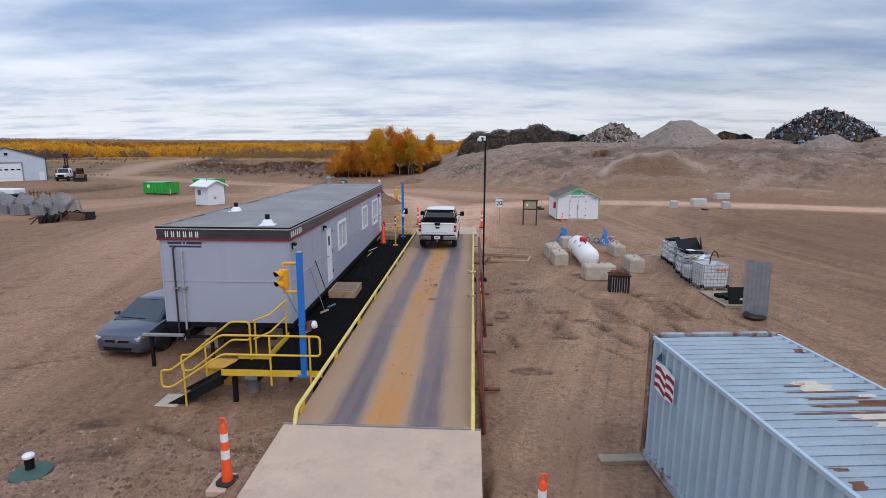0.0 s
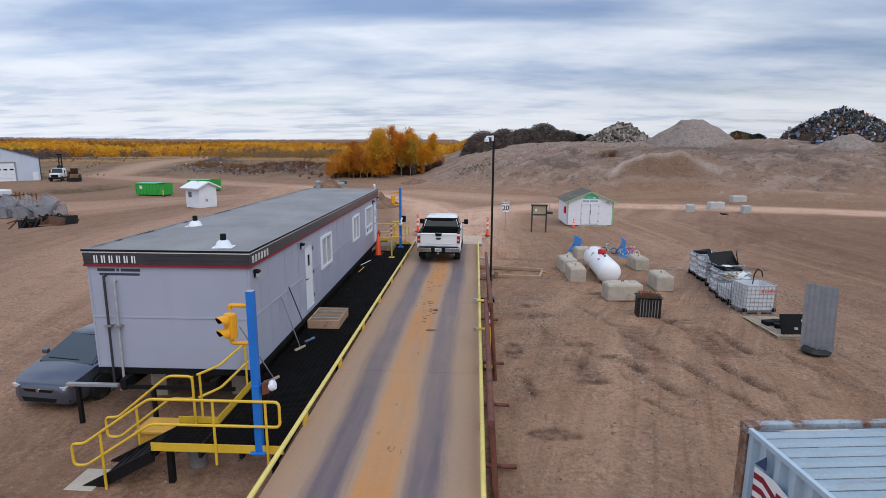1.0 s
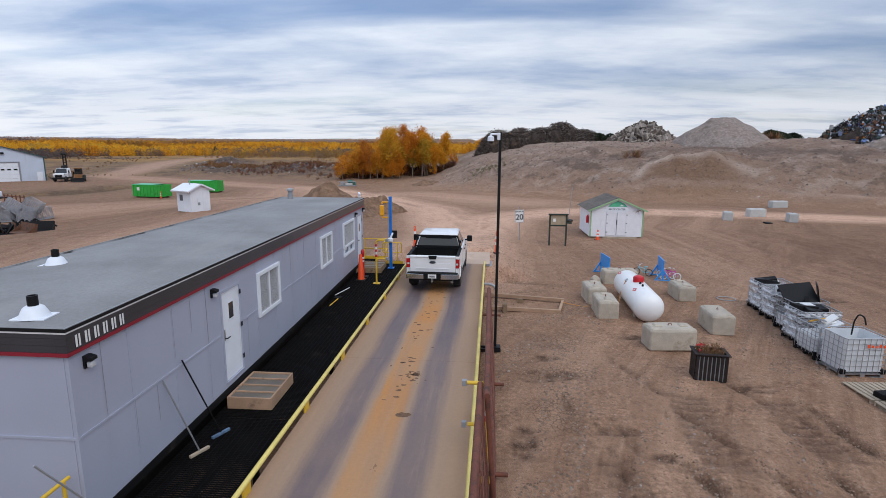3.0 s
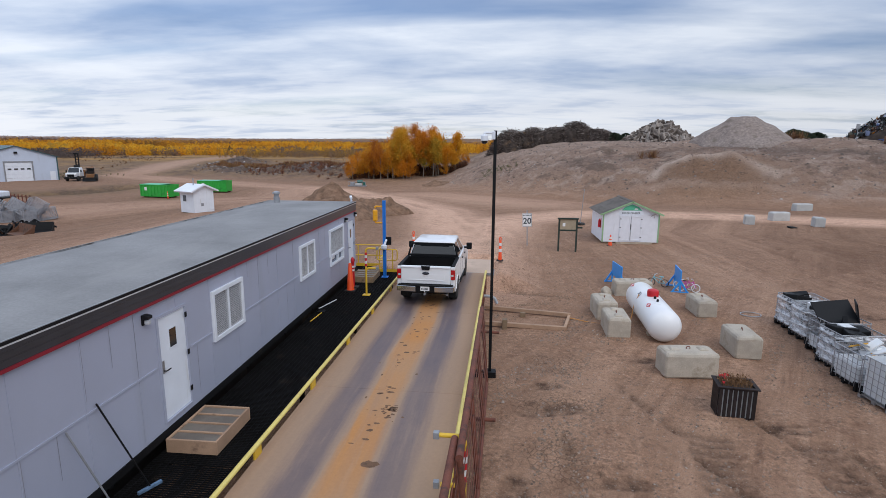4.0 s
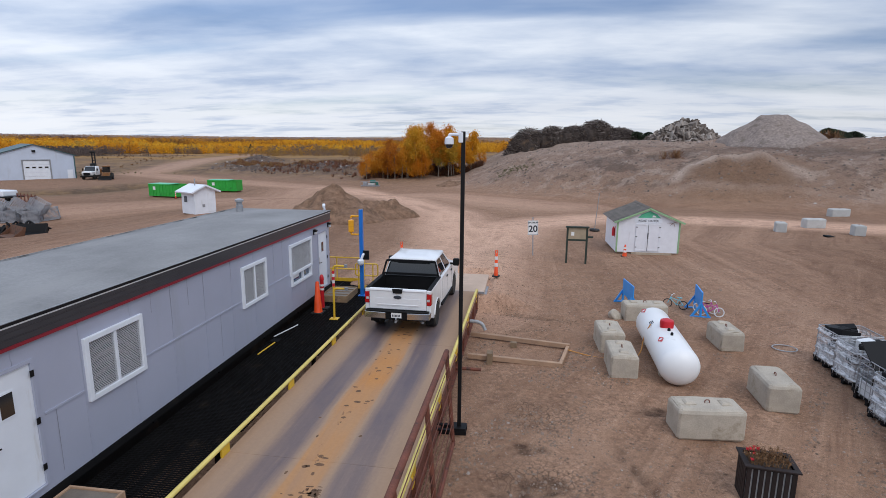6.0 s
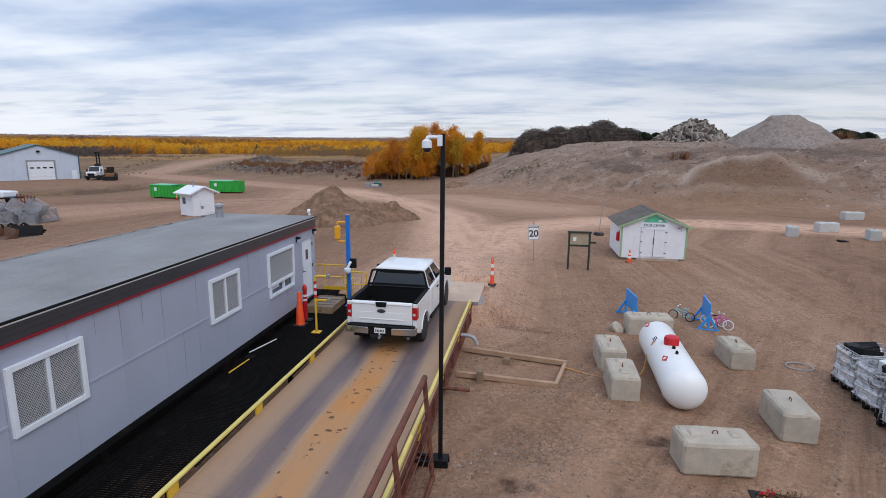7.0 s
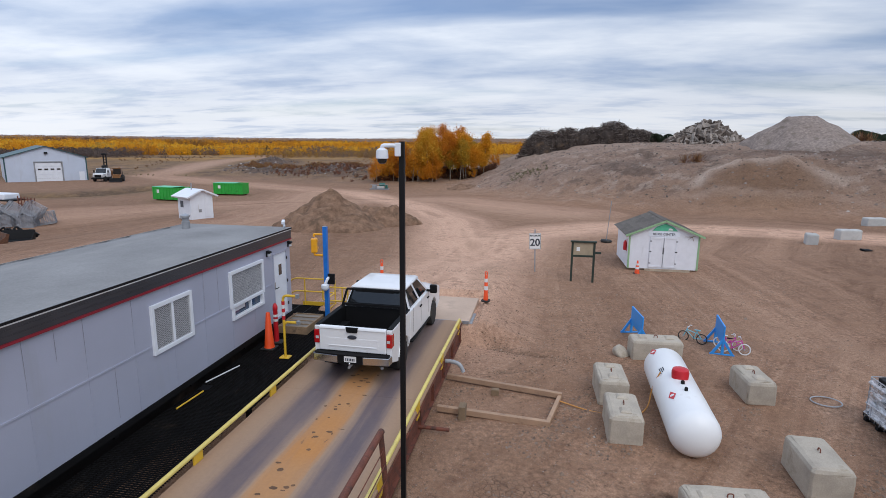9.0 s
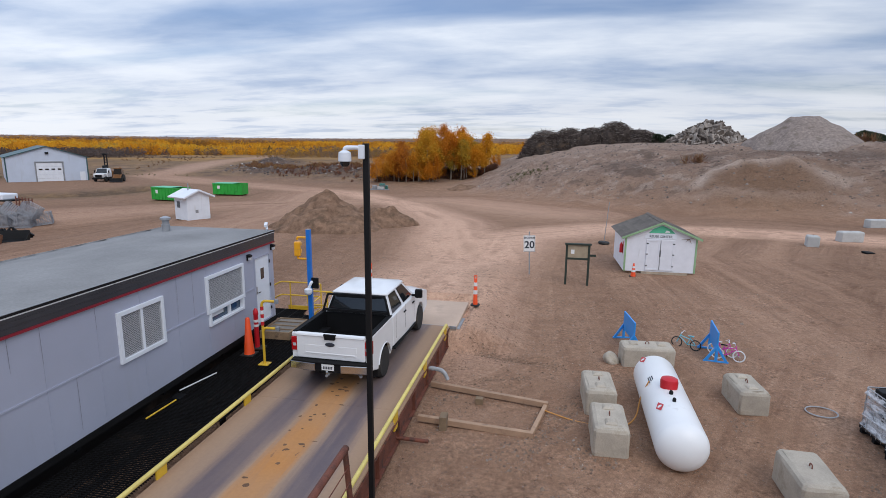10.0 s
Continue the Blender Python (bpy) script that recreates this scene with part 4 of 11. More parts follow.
for s in (-1, 1):
    bm = bmesh.new()
    x = s * (HALF - 0.06)
    box(bm, x - 0.012, x + 0.012, 0.05, LONG - 0.05, 0.27, DECK - 0.075)
    box(bm, x - 0.09, x + 0.09, 0.05, LONG - 0.05, DECK - 0.075, DECK - 0.052)
    box(bm, x - 0.09, x + 0.09, 0.05, LONG - 0.05, 0.245, 0.27)
    for k in range(17):
        y = 0.3 + k * 1.44
        box(bm, x - 0.085, x + 0.085, y, y + 0.012, 0.27, DECK - 0.075)
    part("side_beam", bm, M["rust"], scale_, "rusty brown steel beam")
for k in range(8):
    y = 0.35 + k * 3.25
    part("cross_beam", cube(-HALF + 0.1, HALF - 0.1, y, y + 0.12, 0.3, DECK - 0.055), M["rust"], scale_)
pier = None
for k in range(5):
    y = 0.5 + k * 5.6
    for s in (-1, 1):
        if pier is None:
            pier = part("pier", cube(-0.25, 0.25, -0.3, 0.3, -0.1, 0.245), M["concrete"], scale_, bevel=0.02, at=pose(s * 1.5, y, 0))
        else:
            again(pier, pose(s * 1.5, y, 0))
# side rails: a pipe on yellow tabs
RAIL = DECK + 0.22
for s in (-1, 1):
    bm = bmesh.new()
    x = s * (HALF - 0.01)
    lead = (x, -0.05, DECK - 0.1)
    tube(bm, rounded([lead, (x, 0.12, RAIL), (x, LONG - 0.5, RAIL), (x, LONG - 0.42, DECK + 0.1)], 0.12), 0.045, 10)
    part("side_rail", bm, M["pale_yellow"], scale_, "worn yellow steel pipe", smooth=True)
    tab = None
    for k in range(9):
        y = 0.35 + k * 2.82
        if tab is None:
            tab = part("rail_tab", prism(bmesh.new(), [(0, DECK - 0.22), (0.2, DECK - 0.22), (0.26, DECK - 0.1), (0.26, RAIL - 0.02), (0, RAIL - 0.02)], "x", -0.02, 0.02), M["yellow"], scale_, at=pose(x, y, 0), bevel=0.006)
        else:
            again(tab, pose(x, y, 0))
# pipe stubs poking out of the far beam's side
stub = None
for y in (2.9, 5.4, 7.9, 11.8, 17.6):
    bm = rod(bmesh.new(), (0, 0, 0), (0.75, 0.02, -0.02), 0.045, n=12)
    if stub is None:
        stub = part("pipe_stub", bm, M["rust"], scale_, "rusty pipe end", smooth=True, at=pose(HALF - 0.08, y, 0.33))
    else:
        bm.free()
        again(stub, pose(HALF - 0.08, y, 0.33))
# grey cable duct out of the far corner
duct = thing("cable_duct", SCALE_POSE @ pose(HALF, 20.4, 0.2), "ribbed grey plastic duct bending into the dirt", "duct")
bm = bmesh.new()
pts = rounded([(-0.25, 0.25, 0.46), (0.1, 0.25, 0.50), (0.42, 0.22, 0.46), (0.54, 0.20, 0.22)], 0.25, 8)
tube(bm, pts, 0.055, 10)
part("duct_pipe", bm, M["hose_grey"], duct, smooth=True)
bm = bmesh.new()
for p, q in zip(pts, pts[1:]):
    if (q - p).length > 0.01:
        rod(bm, p, p + (q - p).normalized() * 0.012, 0.062, n=10)
part("duct_rib", bm, M["hose_grey"], duct)

near_slab = thing("concrete_ramp", SCALE_POSE @ pose(0, 0, 0), "dusty tan concrete approach slab at the scale's end", "concrete slab", kind="structure")
bm = bmesh.new()
prism(bm, [(-7.5, 0.35), (-7.5, 0.62), (-0.04, DECK - 0.02), (-0.04, 0.2), (-1.0, 0.2)], "x", -1.98, 1.92)
part("slab", bm, M["ramp"], near_slab, bevel=0.02)
part("edge_angle", cube(-1.98, 1.92, -0.035, -0.008, DECK - 0.1, DECK - 0.005), M["dull_steel"], near_slab, "worn steel edge")
far_slab = thing("concrete_ramp", SCALE_POSE @ pose(0, LONG, 0), "dusty tan concrete leaving slab at the scale's end", "concrete slab", kind="structure")
bm = bmesh.new()
prism(bm, [(0.04, 0.35), (0.04, DECK - 0.02), (2.75, DECK + 0.03), (2.75, 0.6)], "x", -1.98, 2.0)
part("slab", bm, M["ramp"], far_slab, bevel=0.02)
part("edge_angle", cube(-1.98, 2.0, 0.008, 0.035, DECK - 0.1, DECK - 0.005), M["dull_steel"], far_slab, "worn steel edge")
bm = bmesh.new()
prism(bm, [(0.1, 0.3), (0.1, 0.78), (1.2, 0.78), (1.5, 0.62), (1.5, 0.3)], "x", 1.85, 2.1)
part("footing", bm, M["dull_steel"], far_slab, "grey end footing", bevel=0.03)

# ---- catwalk ----
walkway = thing("catwalk", pose(0, 0, 0), "black steel grating catwalk with yellow toe boards and rails", "catwalk")
CW = 0.86
bm = bmesh.new()


def right_edge(y):
    return -1.5 + (y - 9.7) * 0.0192 - HALF - 0.16


def grate(bm, x0, x1, y0, y1):
    y = y0
    while y < y1:
        box(bm, x0, x1, y, y + 0.008, CW - 0.03, CW)
        y += 0.055
    x = x0
    while x < x1:
        box(bm, x, x + 0.006, y0, y1, CW - 0.028, CW - 0.002)
        x += 0.11


grate(bm, -5.7, -4.9, 11.95, 12.9)
for y0, y1 in ((11.95, 14.6), (14.62, 18.3), (18.32, 22.3), (22.32, 26.3), (26.32, 30.3), (30.32, 33.1)):
    grate(bm, -4.88, right_edge((y0 + y1) / 2), y0, y1)
part("grating", bm, M["dull_black"], walkway, "black open steel grating")
bm = bmesh.new()
for x in (-4.86, -4.1, -3.42):
    box(bm, x, x + 0.06, 11.95, 33.1, CW - 0.16, CW - 0.035)
box(bm, -5.72, -5.66, 11.95, 12.9, CW - 0.16, CW - 0.035)
box(bm, -5.72, -3.36, 12.84, 12.9, CW - 0.16, CW - 0.035)
part("floor_beam", bm, M["black"], walkway)
post = None
for x, y in ((-5.5, 12.15), (-3.5, 12.1), (-4.85, 16), (-3.5, 17), (-4.85, 21), (-3.5, 22), (-3.5, 27), (-4.85, 28), (-3.4, 32.8), (-4.85, 32.8)):
    z = gz(x, y)
    part("support_post", cube(x - 0.05, x + 0.05, y - 0.05, y + 0.05, z - 0.15, CW - 0.16), M["black"], walkway)
# toe boards
bm = cube(-5.72, -3.28, 11.93, 11.945, CW - 0.03, CW + 0.13)
part("toe_board", bm, M["yellow"], walkway)
bm = cube(-5.72, -4.92, 12.91, 12.925, CW - 0.03, CW + 0.13)
part("toe_board", bm, M["yellow"], walkway)
bm = cube(-4.935, -4.92, 12.93, 14.6, CW - 0.03, CW + 0.13)
part("toe_board", bm, M["yellow"], walkway)
# near landing rails
RT, RM = CW + 1.0, CW + 0.52


def rail(name, points, r=0.026, mat="yellow", parent=walkway, bend=0.1, closed=False):
    return part(name, tube(bmesh.new(), rounded(points, bend, 5, closed), r, 8, closed), M[mat], parent, smooth=True)


zf = 0.12
rail("handrail", [(-7.18, 11.9, 0.52), (-7.18, 11.9, 0.95), (-6.95, 11.9, 0.95), (-5.66, 11.9, RT), (-3.3, 11.9, RT), (-3.3, 11.9, RM), (-5.66, 11.9, RM), (-6.95, 11.9, 0.52)], closed=True)
rail("handrail", [(-7.2, 12.88, 0.52), (-7.2, 12.88, 0.95), (-6.95, 12.88, 0.95), (-5.84, 12.88, RT), (-5.36, 12.88, RT), (-5.36, 12.88, RM), (-5.84, 12.88, RM), (-6.95, 12.88, 0.52)], closed=True)
rail("handrail", [(-5.3, 12.95, RT), (-5.0, 13.3, RT + 0.06), (-4.95, 14.55, RT + 0.1)])
rail("handrail", [(-5.3, 12.95, RM), (-5.0, 13.3, RM + 0.06), (-4.95, 14.55, RM + 0.1)])
for x, y, z0, z1 in ((-6.62, 11.9, -0.2, 1.16), (-4.5, 11.9, CW - 0.25, RT), (-3.55, 11.9, CW - 0.25, RT), (-6.55, 12.88, -0.1, 1.2), (-5.36, 12.88, CW - 0.1, RT), (-5.26, 12.98, CW - 0.1, RT + 0.02), (-4.95, 14.45, CW - 0.1, RT + 0.1)):
    part("rail_post", rod(bmesh.new(), (x, y, z0), (x, y, z1), 0.025, n=8), M["yellow"], walkway, smooth=True)
# stair down to the yard
for y in (11.97, 12.80):
    bm = prism(bmesh.new(), [(-5.7, CW - 0.02), (-5.7, CW - 0.26), (-6.95, -0.08), (-7.12, -0.08), (-7.12, 0.06)], "y", y - 0.02, y + 0.02)
    part("stair_stringer", bm, M["black"], walkway)
for k in range(4):
    z, x = CW - 0.17 * (k + 1), -5.72 - 0.27 * k
    bm = bmesh.new()
    for j in range(5):
        box(bm, x - 0.26 + j * 0.055, x - 0.225 + j * 0.055, 12.0, 12.78, z - 0.03, z)
    part("stair_tread", bm, M["black"], walkway)
pad = part("foot_pad", cube(-7.4, -6.85, 11.82, 12.5, gz(-7.1, 12.2) - 0.1, gz(-7.1, 12.2) + 0.05), M["concrete"], None, bevel=0.015)
tagged(pad, "low grey concrete pad at the stair foot", "concrete pad")
pad.name = "foot_pad"
# amber chest under the stair rail
chest = thing("storage_box", pose(-6.34, 13.36, gz(-6.1, 13.3)), "amber plastic storage box standing on the dirt by the stair", "box")
part("body", prism(bmesh.new(), [(-0.34, 0.0), (0.34, 0.0), (0.40, 0.46), (-0.40, 0.46)], "y", -0.26, 0.26), M["amber"], chest, bevel=0.03)
part("lid", cube(-0.44, 0.44, -0.30, 0.30, 0.46, 0.54), M["amber"], chest, bevel=0.02)
pail = thing("pail", pose(-5.3, 12.76, gz(-5.3, 12.76)), "grey steel pail under the catwalk", "pail")
part("body", lathe(bmesh.new(), [(0.0, 0.01), (0.16, 0.0), (0.20, 0.40), (0.21, 0.41), (0.19, 0.40)], 20), M["dull_steel"], pail, smooth=True)
# far end: landing step, toe boards and rails
part("toe_board", cube(-3.98, -3.14, 33.11, 33.125, CW - 0.05, CW + 0.12), M["yellow"], walkway)
part("toe_board", cube(-5.3, -4.0, 34.1, 34.115, CW - 0.05, CW + 0.14), M["yellow"], walkway)
part("toe_board", cube(-4.015, -4.0, 33.12, 34.1, CW - 0.05, CW + 0.14), M["yellow"], walkway)
bm = bmesh.new()
y = 33.14
while y < 34.08:
    box(bm, -5.9, -4.02, y, y + 0.008, CW - 0.03, CW)
    y += 0.055
for x in (-5.9, -5.4, -4.9, -4.4, -4.05):
    box(bm, x, x + 0.03, 33.12, 34.1, CW - 0.12, CW - 0.002)
part("grating", bm, M["dull_black"], walkway, "black open steel grating")
rail("handrail", [(-7.0, 34.1, 1.05), (-5.55, 34.1, RT), (-4.05, 34.1, RT), (-4.03, 33.2, RT)])
rail("handrail", [(-7.0, 34.1, 0.6), (-5.55, 34.1, RM), (-4.05, 34.1, RM), (-4.03, 33.2, RM)])
rail("handrail", [(-4.1, 33.12, RM), (-4.1, 33.12, RT), (-3.2, 33.12, RT), (-3.2, 33.12, RM)], closed=True)
for x, y, z0, z1 in ((-5.2, 34.1, CW - 0.1, RT), (-4.03, 34.08, CW - 0.1, RT), (-4.0, 33.2, CW - 0.1, RT), (-3.4, 33.12, CW - 0.2, RT), (-6.7, 34.1, 0.2, 1.12)):
    part("rail_post", rod(bmesh.new(), (x, y, z0), (x, y, z1), 0.025, n=8), M["yellow"], walkway, smooth=True)
for y in (33.2, 34.05):
    bm = prism(bmesh.new(), [(-5.9, CW - 0.02), (-5.9, CW - 0.26), (-6.9, 0.15), (-7.05, 0.15), (-7.05, 0.25)], "y", y - 0.02, y + 0.02)
    part("stair_stringer", bm, M["black"], walkway)
for k in range(3):
    part("stair_tread", cube(-6.2 - 0.28 * k, -5.95 - 0.28 * k, 33.22, 34.03, CW - 0.22 - 0.18 * k, CW - 0.19 - 0.18 * k), M["black"], walkway)


# ---- livestock panels used as a side barrier ----
def pipe_panel(name, x, y0, y1, top, yaw):
    b = thing(name, pose(x + 0.17, y0, 0, 0, -4.5, yaw), "rusty brown pipe fence panel leaning along the scale", "fence panel", "pipe fence panels")
    n = y1 - y0
    g0 = 0.12
    part("top_rail", tube(bmesh.new(), [(0, 0, top), (0, n, top)], 0.055, 12), M["rust"], b, smooth=True)
    part("bottom_rail", tube(bmesh.new(), [(0, 0.0, g0 + 0.12), (0, n, g0 + 0.12)], 0.045, 10), M["rust"], b, smooth=True)
    for k in range(4):
        y = n * k / 3
        y = min(max(y, 0.04), n - 0.04)
        part("post", rod(bmesh.new(), (0.0, y, g0), (0, y, top), 0.045, n=10), M["rust"], b, smooth=True)
    for k in range(7):
        z = g0 + 0.35 + k * (top - g0 - 0.5) / 6.5
        part("cable", tube(bmesh.new(), [(0.03, 0, z), (0.03, n, z)], 0.009, 5), M["rust"], b)
    return b


pipe_panel("fence_panel", 0.66, 16.75, 23.6, 2.28, -1.0)
pipe_panel("fence_panel", 0.38, 10.7, 17.35, 2.22, -1.45)

# ---- office trailer ----
TX, TY, TL, TW = -4.83, 14.65, 17.6, 3.67
Z0, Z1, ZF = 1.22, 3.64, 4.0
office = thing("office_trailer", pose(TX, TY, 0), "grey modular office trailer with a dark fascia and red stripe", "office trailer")


def cut_rects(r, holes):
    """A rectangle (a0, a1, b0, b1) less the holes, as smaller rectangles."""
    out = [r]
    for h in holes:
        nxt = []
        for a0, a1, b0, b1 in out:
            if h[1] <= a0 or h[0] >= a1 or h[3] <= b0 or h[2] >= b1:
                nxt.append((a0, a1, b0, b1))
                continue
            c0, c1 = max(a0, h[0]), min(a1, h[1])
            for q in ((a0, c0, b0, b1), (c1, a1, b0, b1), (c0, c1, b0, max(b0, h[2])), (c0, c1, min(b1, h[3]), b1)):
                if q[1] - q[0] > 1e-3 and q[3] - q[2] > 1e-3:
                    nxt.append(q)
        out = nxt
    return out


# openings in the long wall, as (y0, y1, z0, z1) in the trailer's own measure
DOORS = [(18.72 - TY, 19.66 - TY, 1.36, 3.38), (31.06 - TY, 32.02 - TY, 1.30, 3.38)]
WINS = [(20.59 - TY, 21.92 - TY, 2.26, 3.30), (25.72 - TY, 27.02 - TY, 2.28, 3.31), (28.68 - TY, 30.40 - TY, 2.40, 3.34)]
HATCH = (28.74 - TY, 30.34 - TY, 2.06, 2.40)
HOLES = DOORS + WINS + [HATCH]
BAT = 2.46
step = TL / 15
for k in range(15):
    for b0, b1 in ((Z0, BAT), (BAT, Z1)):
        rects = cut_rects((k * step + 0.004, (k + 1) * step - 0.004, b0, b1), HOLES)
        for a0, a1, c0, c1 in rects:
            part("wall_panel", cube(-0.06, 0.0, a0, a1, c0, c1), M["trailer"], office)
for b0, b1 in ((Z0, BAT), (BAT, Z1)):
    part("wall_panel", cube(-TW + 0.062, -0.062, 0, 0.06, b0, b1), M["trailer"], office)
part("wall_panel", cube(-TW, -TW + 0.06, 0.0, TL, Z0, Z1), M["trailer"], office)
part("wall_panel", cube(-TW + 0.062, -0.062, TL - 0.06, TL, Z0, Z1), M["trailer"], office)
part("corner_trim", cube(-0.02, 0.012, -0.012, 0.03, Z0, Z1), M["trailer"], office)
part("corner_trim", cube(-TW - 0.012, -TW + 0.03, -0.012, 0.02, Z0, Z1), M["trailer"], office)
# horizontal batten
for a0, a1, c0, c1 in cut_rects((0.0, TL, BAT - 0.018, BAT + 0.018), [(h[0] - 0.08, h[1] + 0.08, h[2] - 0.08, h[3] + 0.08) for h in HOLES]):
    part("batten", cube(0.001, 0.016, a0, a1, c0, c1), M["trailer"], office, "pale joint strip")
part("batten", cube(-TW, 0.0, -0.016, -0.001, BAT - 0.018, BAT + 0.018), M["trailer"], office, "pale joint strip")
# thin cover strips at every second joint
for k in range(1, 15):
    for a0, a1, c0, c1 in cut_rects((k * step - 0.012, k * step + 0.012, Z0, Z1), [(h[0] - 0.08, h[1] + 0.08, h[2] - 0.08, h[3] + 0.08) for h in HOLES]):
        part("joint_strip", cube(0.001, 0.007, a0, a1, c0, c1), M["trailer"], office)
# dark grime run down some of the joints
M["grime"] = material("grey_grime_line", (0.22, 0.22, 0.24), 0.7, 0, 0.3, 3, 40, 0.0)
rnd = random.Random(41)
for k in range(1, 30):
    y = k * step / 2 + rnd.uniform(-0.02, 0.02)
    z1 = rnd.choice((Z1 - 0.01, BAT - 0.03))
    z0 = max(Z0 + 0.03, z1 - rnd.uniform(0.35, 1.15))
    if any(h[0] - 0.1 < y < h[1] + 0.1 for h in HOLES):
        continue
    part("grime_line", prism(bmesh.new(), [(y - 0.003, z1), (y + 0.003, z1), (y + 0.005, (z0 + z1) / 2), (y + 0.0015, z0), (y - 0.0015, z0)], "x", 0.0075, 0.0085), M["grime"], office)
# floor, inside lining, frame
part("floor_frame", cube(-TW + 0.02, -0.02, 0.02, TL - 0.02, Z0 - 0.12, Z0 - 0.002), M["dull_black"], office)
part("base_trim", cube(0.0, 0.02, -0.02, TL, Z0 - 0.12, Z0 + 0.02), M["dull_black"], office, "black base strip")
part("base_trim", cube(-TW, 0.02, -0.03, -0.005, Z0 - 0.12, Z0 + 0.02), M["dull_black"], office, "black base strip")
# the underside is open: this added black panel stands in for its shade
part("skirting", cube(-0.34, -0.32, 0.3, TL - 0.1, 0.05, Z0 - 0.125), M["dull_black"], office, "black panel added for the shade under the open trailer")
part("inner_lining", cube(-1.6, -1.55, 0.2, TL - 0.2, Z0, Z1 - 0.02), M["trailer"], office)
for x in (-TW + 0.7, -0.9):
    part("chassis_beam", cube(x, x + 0.12, -0.35, TL - 0.1, Z0 - 0.38, Z0 - 0.125), M["black"], office)
for k in range(8):
    part("cross_member", cube(-TW + 0.05, -0.05, 0.25 + k * 2.4, 0.35 + k * 2.4, Z0 - 0.22, Z0 - 0.125), M["black"], office)
for k in range(4):
    for x in (-TW + 0.76, -0.84):
        y = 1.2 + k * 5.0
        g = gz(TX + x, TY + y)
        part("block_pier", cube(x - 0.2, x + 0.2, y - 0.2, y + 0.2, g - 0.1, Z0 - 0.39), M["concrete"], office, bevel=0.01)
# fascia, stripe and roof
O = 0.045
for z0, z1, o, mat, nm, lab in ((Z1, Z1 + 0.05, O + 0.012, "red", "red_stripe", "dark red stripe"), (Z1 + 0.052, Z1 + 0.15, O, "fascia", "fascia_board", "dark grey fascia band"), (Z1 + 0.153, Z1 + 0.25, O + 0.004, "fascia", "fascia_board", "dark grey fascia band"), (Z1 + 0.253, ZF - 0.044, O + 0.008, "fascia", "fascia_board", "dark grey fascia band"), (ZF - 0.046, ZF - 0.022, O + 0.016, "band", "drip_line", "pale metal drip line"), (ZF - 0.02, ZF + 0.025, O + 0.025, "black", "roof_edge", "black metal roof edge")):
    bm = bmesh.new()
    box(bm, -0.1, o, -o, TL + o, z0, z1)
    box(bm, -TW - o, -TW + 0.1, -o, TL + o, z0, z1)
    box(bm, -TW + 0.101, -0.101, -o, 0.1, z0, z1)
    box(bm, -TW + 0.101, -0.101, TL - 0.1, TL + o, z0, z1)
    part(nm, bm, M[mat], office, lab)
bm = bmesh.new()
rings = []
for j in range(19):
    y = -0.065 + j * (TL + 0.13) / 18
    r = []
    for i in range(9):
        u = i / 8
        x = -TW - 0.07 + (TW + 0.11) * u
        r.append((x, y, ZF + 0.029 + (0.05 * math.sin(math.pi * u) if 0 < j < 18 else 0.0) + (0.010 * math.sin(7.3 * i + 3.1 * j) if 0 < i < 8 and 0 < j < 18 else 0.0)))
    rings.append(r)
rows = [[bm.verts.new(p) for p in r] for r in rings]
for a, b in zip(rows, rows[1:]):
    for i in range(8):
        bm.faces.new((a[i], a[i + 1], b[i + 1], b[i]))
part("roof", bm, M["roof"], office, "grey membrane roof", smooth=True)
bm = bmesh.new()
rr_ = random.Random(61)
strip = []
for j in range(90):
    y = 0.05 + j * (TL - 0.1) / 89
    w = 0.012 + 0.07 * max(0.0, rr_.gauss(0.25, 0.45))
    strip.append((bm.verts.new((-TW + 0.06, y, ZF + 0.052)), bm.verts.new((-TW + 0.075 + w, y, ZF + 0.055))))
for a, b in zip(strip, strip[1:]):
    bm.faces.new((a[0], a[1], b[1], b[0]))
part("edge_dirt", bm, M["soil"], office, "dark silt along the roof edge")
bm = cube(0.041, 0.066, -0.06, TL + 0.06, ZF + 0.0255, ZF + 0.036)
part("roof_edge", bm, M["dull_steel"], office, "pale grey drip edge")


def roof_vent(x, y, s=1.0):
    v = thing("roof_vent", pose(x, y, ZF + 0.03), "white flashing with a short black vent pipe on the roof", "roof vent", "roof vents")
    up_ = Matrix.Diagonal((1, 1, 0.72, 1))
    bm = bmesh.new()
    box(bm, -0.34 * s, 0.34 * s, -0.26 * s, 0.26 * s, 0.0, 0.025, pose(0, 0, 0, 0, 0, 8))
    part("flashing", bm, M["white"], v, bevel=0.008)
    part("cone", lathe(bmesh.new(), [(0.20, 0.02), (0.165, 0.10), (0.13, 0.20), (0.085, 0.24)], 18, up_), M["white"], v, smooth=True)
    part("pipe", lathe(bmesh.new(), [(0.066, 0.22), (0.066, 0.43), (0.052, 0.432), (0.052, 0.36)], 16, up_), M["black"], v, "black pipe end", smooth=True)


roof_vent(-5.52, 15.0, 0.66)
roof_vent(-7.7, 18.05, 0.72)
v = thing("roof_flue", pose(-7.75, 31.2, ZF + 0.03), "grey metal flue with a rain cap on the roof", "flue")
part("flashing", cube(-0.24, 0.24, -0.24, 0.24, 0, 0.02), M["roof"], v)
part("pipe", lathe(bmesh.new(), [(0.12, 0.0), (0.12, 0.24), (0.10, 0.25), (0.10, 0.40)], 18), M["dull_steel"], v, smooth=True)
part("cap", lathe(bmesh.new(), [(0.15, 0.38), (0.15, 0.44), (0.04, 0.49)], 18), M["steel"], v, smooth=True)

